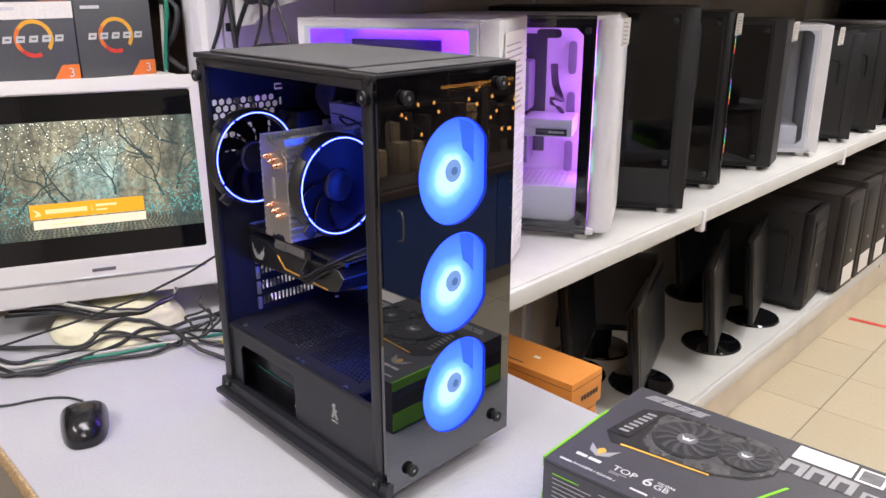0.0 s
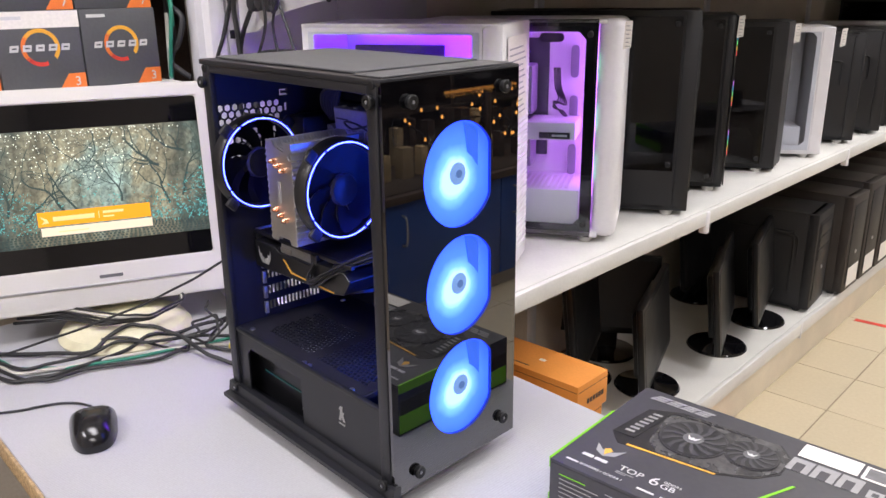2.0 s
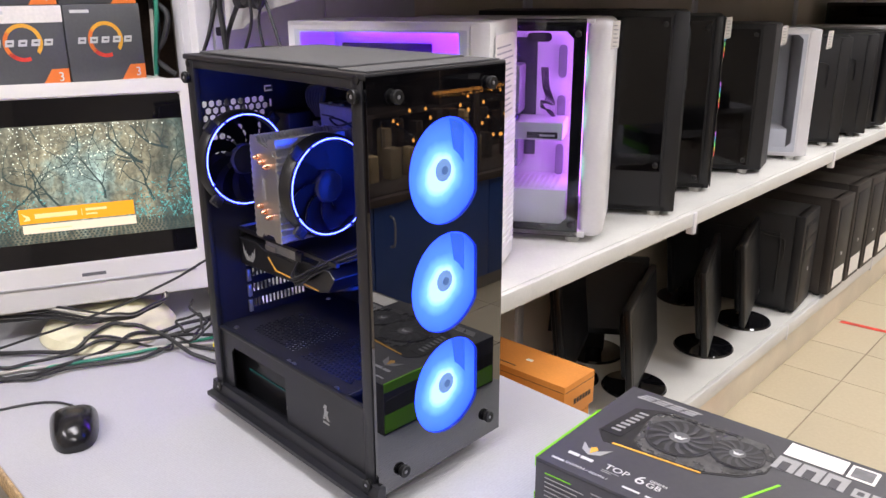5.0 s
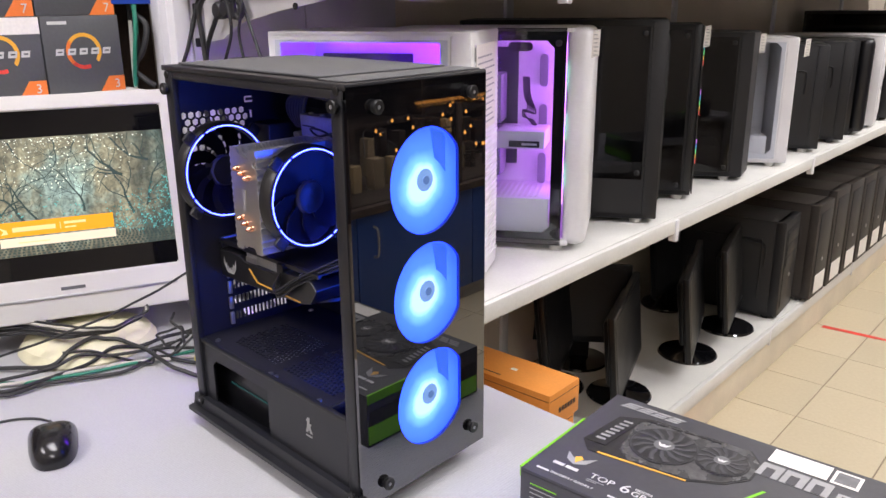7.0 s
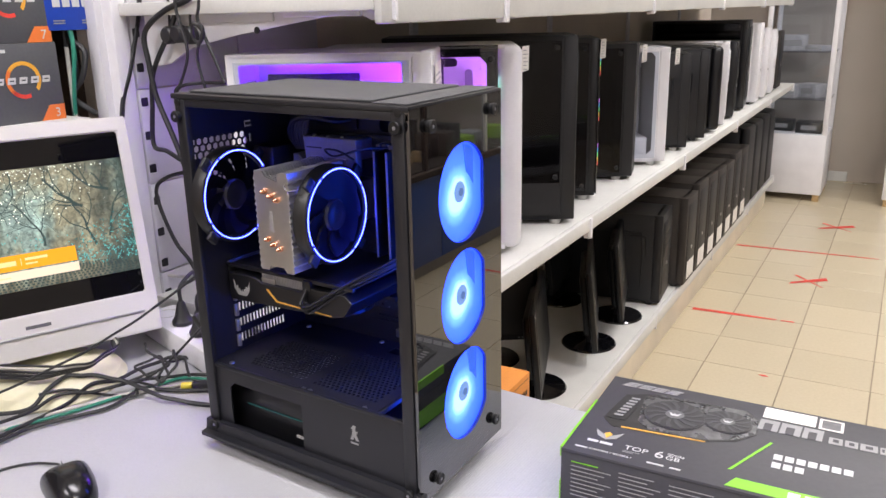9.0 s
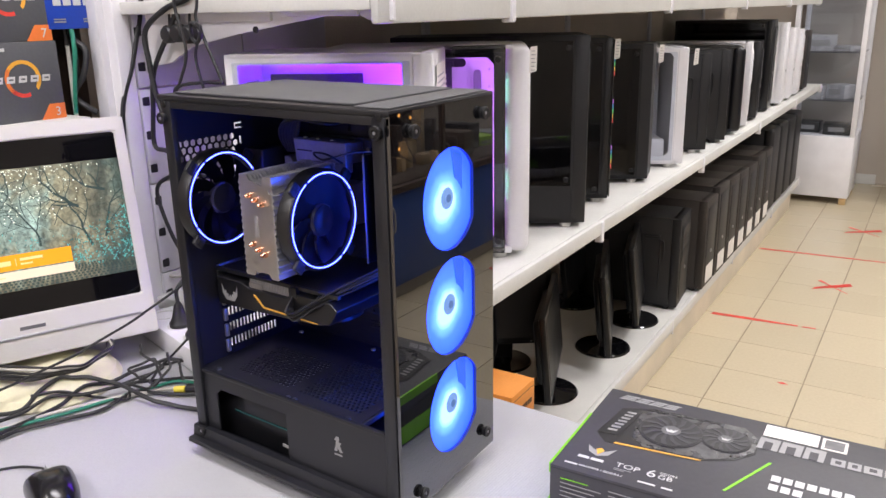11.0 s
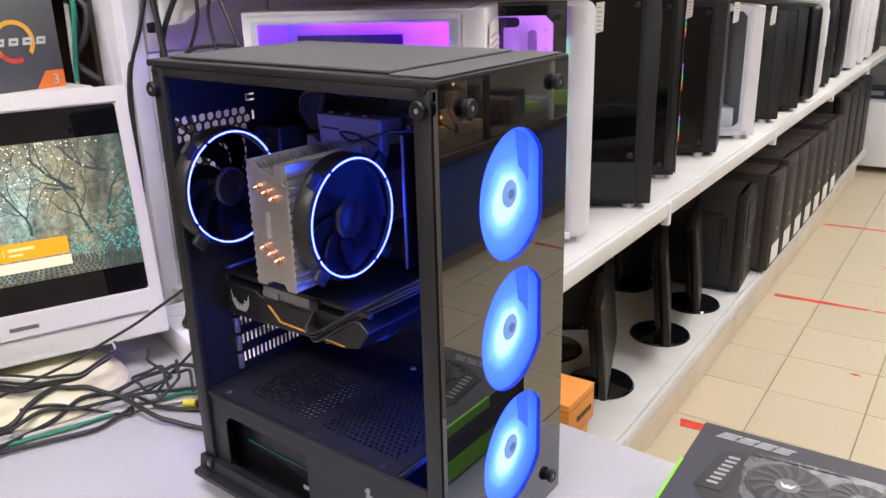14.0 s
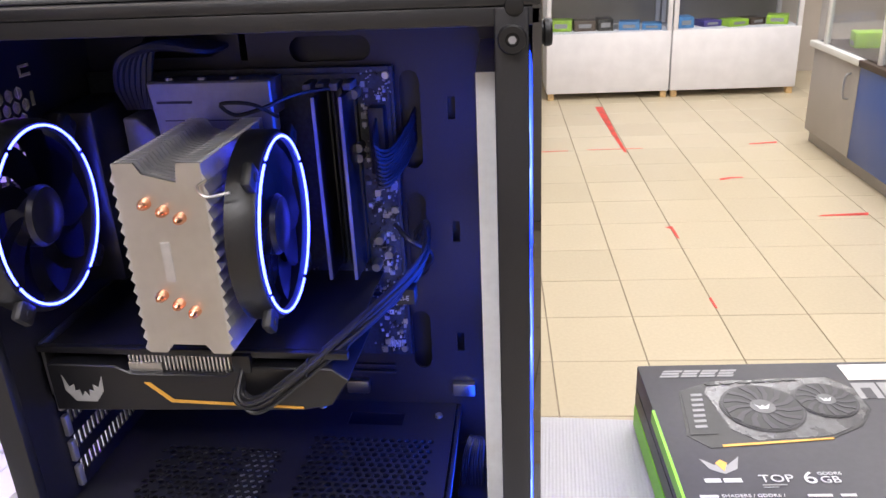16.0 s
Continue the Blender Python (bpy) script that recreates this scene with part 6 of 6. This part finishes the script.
part("fan_column", join(*[box(-0.178, -0.15, 0.075, 0.15, 0.13 + 0.105 * k, 0.225 + 0.105 * k, 0.004) for k in range(2)]), M_SHROUD, pk, "grey cooler block")
part("rivet_row", join(*[cyl(0.0022, 0.001, "y", (-0.052, 0.1525, 0.12 + 0.035 * k), 8) for k in range(8)]), M_SHROUD, pk)
part("vent_slots", join(*[box(-0.24 + 0.011 * k, -0.234 + 0.011 * k, 0.03, 0.14, 0.1009, 0.1016) for k in range(16)]), M_SHELF, pk, "slotted shroud top")
for z0 in (0.1, 0.2, 0.3):
    part("cable_slot", prism(oval(-0.085, -0.068, z0, z0 + 0.065), 0.001, "y", (0, 0.1535, 0)), M_SHROUD, pk)
part("cable_slot", prism(oval(-0.15, -0.1, 0.37, 0.388), 0.001, "y", (0, 0.1535, 0)), M_MATTE, pk)

# ---------- lower shelf ----------
def standing_monitor(m, label, pw=0.4, ph=0.27, lift=0.07, turn=0, tilt=6):
    t = thing("spare_monitor", m, label, "monitor", "monitors on the lower shelf")
    part("foot", lathe([(0, 0), (0.088, 0), (0.09, 0.003), (0.086, 0.008), (0.03, 0.014), (0.016, 0.02), (0, 0.02)], 40), M_GLOSS, t, "glossy round foot")
    part("neck", box(-0.03, 0.03, -0.008, 0.01, 0.012, lift + 0.06, 0.004), M_MONITOR, t)
    R = Matrix.Translation((0, 0, lift)) @ Matrix.Rotation(radians(-tilt), 4, "X")
    part("panel", moved(box(-pw / 2, pw / 2, -0.03, -0.012, 0, ph, 0.004), R), M_MONITOR, t)
    part("back_bulge", moved(box(-pw * 0.36, pw * 0.36, -0.014, 0.012, 0.03, ph - 0.03, 0.011), R), M_MONITOR, t)
    part("button_row", moved(join(*[box(pw * 0.28 + 0.012 * k, pw * 0.28 + 0.006 + 0.012 * k, -0.0312, -0.03, 0.007, 0.01) for k in range(4)]), R), M_INKG, t)
    part("screen", moved(box(-pw / 2 + 0.014, pw / 2 - 0.014, -0.0312, -0.0295, 0.02, ph - 0.014), R), M_SCREENOFF, t, "dark blank screen")
    return t


standing_monitor(shop(-1.035, 1.807, LZ, 109), "black monitor on a glossy round foot, edge on", 0.39, 0.245, 0.055, tilt=5)
standing_monitor(shop(-1.008, 2.184, LZ, 109), "black monitor on a glossy round foot, edge on", 0.42, 0.255, 0.055, tilt=6)
standing_monitor(shop(-1.002, 2.465, LZ, 105), "black monitor on a glossy round foot, edge on", 0.41, 0.265, 0.055)
standing_monitor(shop(-1.24, 1.925, LZ, 34), "black monitor facing the aisle on the lower shelf", 0.29, 0.24, 0.07)
standing_monitor(shop(-1.25, 2.53, LZ, 96), "black monitor in the shade of the shelf", 0.38, 0.3, 0.08)
standing_monitor(shop(-1.205, 1.73, LZ, 113), "black monitor beside the orange boxes, edge on", 0.36, 0.3, 0.06)
tower(shop(-0.905, 2.62, LZ, 5), 0.19, 0.4, 0.345, "black tower case with a moulded side on the lower shelf", M_MATTE, side="ribbed", front="plain", tag=False, group="cases on the lower shelf")
for k in range(7):
    v = 2.86 + k * 0.188
    t = tower(shop(-0.875, v, LZ), 0.165, 0.38, 0.362 + 0.006 * ((k * 3) % 4), "dusty black office computer on the lower shelf", M_BROWNB, side="plain", front="plain", tag=False, group="cases on the lower shelf")
    part("paper_label", box(0.0152, 0.0158, 0.03, 0.14, 0.03, 0.1), M_TAG, t, "white paper label")
for k in range(4):
    tower(shop(-0.9, 4.2 + k * 0.24, LZ), 0.2, 0.38, 0.45, "grey-black tower case on the lower shelf", M_MATTE, side="plain", front="round", tag=False, group="cases on the lower shelf")


def orange_box(x, y, z, l=0.34, w=0.098, h=0.066, turn=4):
    b = thing("orange_box", pose(x, y, z, 0, 0, turn), "orange cardboard box with dark print stacked by the desk", "box", "orange boxes")
    part("carton", box(-l, 0, 0, w, 0, h, 0.0012), M_ORANGE, b)
    part("lid_line", join(box(-l + 0.004, -0.002, -0.0005, 0.0, h - 0.013, h - 0.0122), box(0.0, 0.0005, 0.002, w - 0.002, h - 0.013, h - 0.0122)), M_DKWOOD, b)
    for k in range(6):
        part("word_bar", box(0.0004, 0.0009, 0.03 + k * 0.0095, 0.037 + k * 0.0095, 0.022, 0.032), M_DKWOOD, b)
    for k in range(3):
        part("small_print", box(-0.26 + k * 0.05, -0.22 + k * 0.05, 0.012, 0.015, h, h + 0.0004), M_DKWOOD, b)
    part("paper_spot", box(-0.12, -0.107, 0.045, 0.053, h, h + 0.0005), M_TAG, b)
    return b


for k in range(4):
    orange_box(-0.73 - 0.012 * k, 1.052 + 0.004 * (k % 2), LZ + 0.32 - 0.068 * k - 0.002 * k)
orange_box(-0.76, 0.935, LZ + 0.235)
for k in range(3):
    orange_box(-0.77, 0.935, LZ + 0.167 - 0.068 * k)
solid("carton_base", box(-0.36, 0.02, 0, 0.22, 0, 0.11, 0.002), M_CARD, pose(-0.745, 0.93, LZ, 0, 0, 4), "dark cardboard carton under the orange boxes", "box")

# ---------- far end of the shop ----------
def display_cabinet(m, w, label, d=0.45, low=0.44, h=1.9):
    t = thing("display_cabinet", m, label, "cabinet", "display cabinets")
    part("lower_box", box(0, w, 0, d, 0.045, low, 0.003), M_WHITE, t, "plain white lower door")
    for fx in (0.03, w - 0.03):
        for fy in (0.03, d - 0.03):
            part("foot", box(fx - 0.02, fx + 0.02, fy - 0.02, fy + 0.02, 0, 0.045, 0.002), M_WOOD, t, "light wooden foot")
    for fx in (0.0, w - 0.03):
        for fy in (0.0, d - 0.03):
            part("post", box(fx, fx + 0.03, fy, fy + 0.03, low, h, 0.002), M_WHITE, t)
    part("top", box(0, w, 0, d, h, h + 0.05, 0.003), M_WHITE, t)
    part("back", box(0.0, w, d - 0.012, d - 0.002, low, h), M_GREY, t)
    for z in (low + 0.22, low + 0.52, low + 0.85, low + 1.15):
        part("glass_shelf", box(0.01, w - 0.01, 0.02, d - 0.02, z, z + 0.006), M_GLASS, t)
    p = part("glass_door", box(0.03, w - 0.03, 0.004, 0.008, low, h), M_GLASS, t)
    p.visible_shadow = False
    return t


cab1 = display_cabinet(shop(-1.026, 5.51), 0.42, "white display cabinet with glass upper part at the aisle end")
cab2 = display_cabinet(shop(-0.25, 5.54), 0.815, "white display cabinet with glass shelves of small goods")
cab3 = display_cabinet(shop(0.575, 5.54), 0.82, "white display cabinet with glass shelves of small goods")
rng = random.Random(11)
GOODS = [("blue_pack", (0.08, 0.25, 0.5)), ("green_pack", (0.35, 0.6, 0.05)), ("violet_pack", (0.08, 0.06, 0.25)), ("grey_pack", (0.4, 0.4, 0.42)), ("brown_pack", (0.1, 0.07, 0.05)), ("black_pack", (0.03, 0.03, 0.03))]
GM = {n: material(n, c, 0.4, grain=0.1, grain_scale=80, stain=0.15, stain_scale=25) for n, c in GOODS}
for cab, w in ((cab1, 0.42), (cab2, 0.815), (cab3, 0.82)):
    for z in (0.441, 0.667, 0.967):
        n = int(w / 0.14)
        for k in range(n):
            name, c = GOODS[rng.randrange(len(GOODS))] if cab is not cab1 else GOODS[3 if z > 0.5 else 5]
            ww = w / n * rng.uniform(0.6, 0.92)
            hh = rng.uniform(0.03, 0.1)
            item = thing("goods_pack", cab.matrix_basis @ pose(0.04 + k * (w - 0.06) / n + ww / 2, 0.16 + rng.uniform(-0.04, 0.05), z, 0, 0, rng.uniform(-25, 25)), f"small {name.split('_')[0]} package lying in the display cabinet", "package", "cabinet goods")
            part("carton", box(-ww / 2, ww / 2, -0.07, 0.07, 0, hh, 0.003), GM[name], item)
            part("print", box(-ww * 0.3, ww * 0.3, -0.0706, -0.07, hh * 0.3, hh * 0.7), M_INKG, item)

# counter along the aisle
counter = thing("sales_counter", shop(1.05, 1.2), "long sales counter with blue and grey fronts", "counter")
part("plinth", box(0.03, 0.5, 0, 3.18, 0, 0.07, 0.002), M_GREY, counter)
CV = 0.0
for k, (lng, mat, name) in enumerate(((0.655, M_BLUE, "blue_front"), (0.655, M_BLUE, "blue_front"), (0.655, M_BLUE, "blue_front"), (0.655, M_BLUE, "blue_front"), (0.56, M_GREY, "grey_front"))):
    part(name, box(0.0, 0.02, CV + 0.003, CV + lng - 0.003, 0.07, 0.5, 0.002), mat, counter)
    part("handle", tube([(-0.002, CV + 0.08, 0.33), (-0.025, CV + 0.08, 0.34), (-0.03, CV + 0.08, 0.39), (-0.025, CV + 0.08, 0.44), (-0.002, CV + 0.08, 0.45)], 0.005), M_SILVER, counter)
    CV += lng
part("carcass", box(0.02, 0.5, 0, 3.18, 0.07, 0.5, 0.002), M_GREY, counter)
part("counter_top", box(-0.02, 0.52, -0.01, 2.6, 0.5, 0.53, 0.003), M_DKWOOD, counter, "dark counter board")
part("counter_top", box(-0.02, 0.52, 2.602, 3.2, 0.5, 0.53, 0.003), M_SHELF, counter, "white counter board")
# unseen dark sheet, added to darken the counter's reflection in the front glass
part("display_darkener", box(0.015, 0.5, 0.005, 3.175, 0.5304, 0.533), M_DKWOOD, counter, "dark sheet added to keep the mirrored counter dark")
for k in range(6):
    part("post", box(0.0, 0.025, k * 0.61, k * 0.61 + 0.025, 0.53, 0.86, 0.002), M_SHELF if k > 3 else M_DKWOOD, counter)
part("glass_front", box(0.008, 0.012, 0.0, 3.18, 0.53, 0.86), M_GLASS, counter).visible_shadow = False
part("glass_top", box(0.0, 0.5, 0.0, 3.18, 0.86, 0.868), M_GLASS, counter).visible_shadow = False
rng = random.Random(5)
for k in range(13, 18):
    name, c = GOODS[rng.randrange(len(GOODS))]
    item = thing("goods_pack", counter.matrix_basis @ pose(0.25 + rng.uniform(-0.08, 0.08), 0.12 + k * 0.165, 0.53, 0, 0, rng.uniform(-20, 20)), f"small {name.split('_')[0]} package inside the glass counter", "package", "counter goods")
    part("carton", box(-0.09, 0.09, -0.06, 0.06, 0, rng.uniform(0.04, 0.16), 0.003), GM[name], item)
    part("print", box(-0.091, -0.09, -0.04, 0.04, 0.01, 0.03), M_INKG, item)
lights = thing("string_lights", counter.matrix_basis @ pose(0, 0, 0.533), "amber string lights among the goods in the glass counter", "string lights")
part("cord", tube([(0.16 + 0.1 * math.sin(2.3 * k), 0.85 + 0.085 * k, 0.14 + 0.09 * math.sin(1.7 * k)) for k in range(14)], 0.003, 6), M_CABLE, lights)
rng = random.Random(19)
for k in range(34):
    part("string_lamp", lathe([(0, 0), (0.0045, 0.002), (0.006, 0.008), (0.003, 0.016), (0, 0.017)], 10, "z", (0.06 + 0.3 * rng.random(), 1.0 + 0.9 * rng.random() ** 0.8, 0.06 + 0.23 * rng.random() ** 0.6)), M_AMBER, lights, "small amber lamp")
strip_light = thing("light_strip", counter.matrix_basis @ pose(0.42, 1.42, 0.8), "amber strip light under the glass counter top", "strip light")
part("diffuser", box(0, 0.02, 0, 0.5, 0, 0.012, 0.002), M_AMBER, strip_light)
for k in range(32):
    y0, x0, h0 = 0.7 + 0.05 * k, 0.14 + 0.2 * (k % 2) + rng.uniform(0.0, 0.05), rng.uniform(0.05, 0.13) + 0.11 * (k % 2)
    item = thing("goods_pack", counter.matrix_basis @ pose(x0, y0, 0.533, 0, 0, rng.uniform(-10, 10)), "brown boxed goods standing in the lit glass counter", "package", "counter goods")
    part("carton", box(0, 0.05, 0, rng.uniform(0.03, 0.06), 0, h0, 0.002), rng.choice([M_DKWOOD, M_DKWOOD, M_CHIPW, M_WOOD]), item)
# dark wall shelving behind the counter
stock = thing("stock_shelf", shop(2.6, 0.4), "dark stock shelving behind the counter, warm light painted as orange boxes", "shelving")
part("back", box(0.4, 0.42, 0, 4.6, 0, 2.2), M_DKWOOD, stock)
for z in (0.5, 0.9, 1.3, 1.7, 2.1):
    part("board", box(0, 0.4, 0, 4.6, z, z + 0.03, 0.002), M_DKWOOD, stock)
for k in range(5):
    part("upright", box(0, 0.4, k * 1.14, k * 1.14 + 0.03, 0, 2.2, 0.002), M_DKWOOD, stock)
rng = random.Random(11)
for k in range(24):
    z = rng.choice((0.53, 0.93))
    # orange boxes carry the goods' warm light in their colour
    part("stock_box", box(0.08, 0.3, 0.1 + k * 0.185, 0.22 + k * 0.185, z, z + rng.uniform(0.08, 0.28), 0.004), rng.choice([M_DKWOOD, M_ORANGE, M_CARDG, M_PLASTIC]), stock)

# ---------- floor tape marks ----------
def tape(points, label, lift=0.0):
    return solid("floor_tape", prism(points, 0.0008, "z", (0, 0, 0.0006 + lift)), M_RED, Matrix.Identity(4), label, "tape", "tape marks")


TAPE = "red tape strip worn along a floor joint"
tape([(-0.912, 2.03), (-0.75, 2.052), (-0.638, 2.08), (-0.65, 2.086), (-0.75, 2.088), (-0.926, 2.07)], "red tape strip on the tiles, torn at its end")
tape([(-0.998, 3.165), (-0.82, 3.188), (-0.66, 3.212), (-0.66, 3.224), (-0.82, 3.212), (-0.998, 3.192)], TAPE)
tape([(-0.645, 3.213), (-0.59, 3.222), (-0.595, 3.231), (-0.64, 3.225)], TAPE)
tape([(-1.086, 4.247), (-0.85, 4.277), (-0.6, 4.31), (-0.4, 4.336), (-0.4, 4.344), (-0.6, 4.324), (-0.85, 4.295), (-1.086, 4.268)], TAPE)
tape([(-0.3, 4.35), (0.0, 4.375), (0.0, 4.381), (-0.3, 4.359)], TAPE)
tape([(-0.21, 5.37), (-0.16, 5.37), (-0.115, 4.62), (-0.09, 4.3), (-0.105, 4.3), (-0.14, 4.62)], "wide red tape strip running down the aisle")
tape([(-0.03, 3.21), (0.0, 3.222), (0.012, 3.09), (0.002, 3.09), (-0.008, 3.19)], TAPE)
tape([(0.032, 2.56), (0.04, 2.57), (0.048, 2.49), (0.04, 2.49)], TAPE)
tape([(-0.6, 2.645), (-0.58, 2.652), (-0.565, 2.643), (-0.585, 2.636)], "small red scrap of tape on the tiles")
tape([(0.56, 4.435), (0.71, 4.462), (0.715, 4.488), (0.565, 4.452)], "short red tape dash on the tiles")
tape([(0.598, 3.34), (0.8, 3.355), (0.81, 3.385), (0.62, 3.355)], "short red tape dash on the tiles")
tape([(0.3, 3.82), (0.36, 3.85), (0.41, 3.855), (0.41, 3.87), (0.35, 3.868), (0.3, 3.845)], "worn scrap of red tape on the tiles")
for cx, cy, s in ((-0.678, 4.896, 0.09), (-0.637, 3.804, 0.075)):
    for q in (1, -1):
        tape([(cx - s, cy - q * 0.07 - 0.012), (cx + s, cy + q * 0.06 - 0.014), (cx + s * 0.8, cy + q * 0.07 + 0.014), (cx - s * 0.9, cy - q * 0.06 + 0.012)], "one stroke of a red tape cross on the floor", 0.0006 * (q > 0))

# ---------- floor tiles ----------
PITCH, GAP = 0.2745, 0.0032
tile_mesh = finish(box(GAP / 2, PITCH - GAP / 2, GAP / 2, PITCH - GAP / 2, -0.008, 0.0, 0.0012, 1), "tile", M_TILE, False)
rest = bmesh.new()
for i in range(-4, 15):
    for j in range(-21, 12):
        u, v = -0.447 + i * PITCH, 3.205 + j * PITCH
        if u < U0 - 0.3 or u > U1 or v < V0 or v > V1:
            continue
        if -2 <= i <= 6 and -7 <= j <= 10:
            part("tile", tile_mesh, None, floor, m=Matrix.Translation((u, v, 0)))
        else:
            rest.faces.new([rest.verts.new((u + a, v + b, 0)) for a, b in ((GAP / 2, GAP / 2), (PITCH - GAP / 2, GAP / 2), (PITCH - GAP / 2, PITCH - GAP / 2), (GAP / 2, PITCH - GAP / 2))])
tagged(part("far_tiles", rest, M_TILE, floor, smooth=False), kind="stuff")
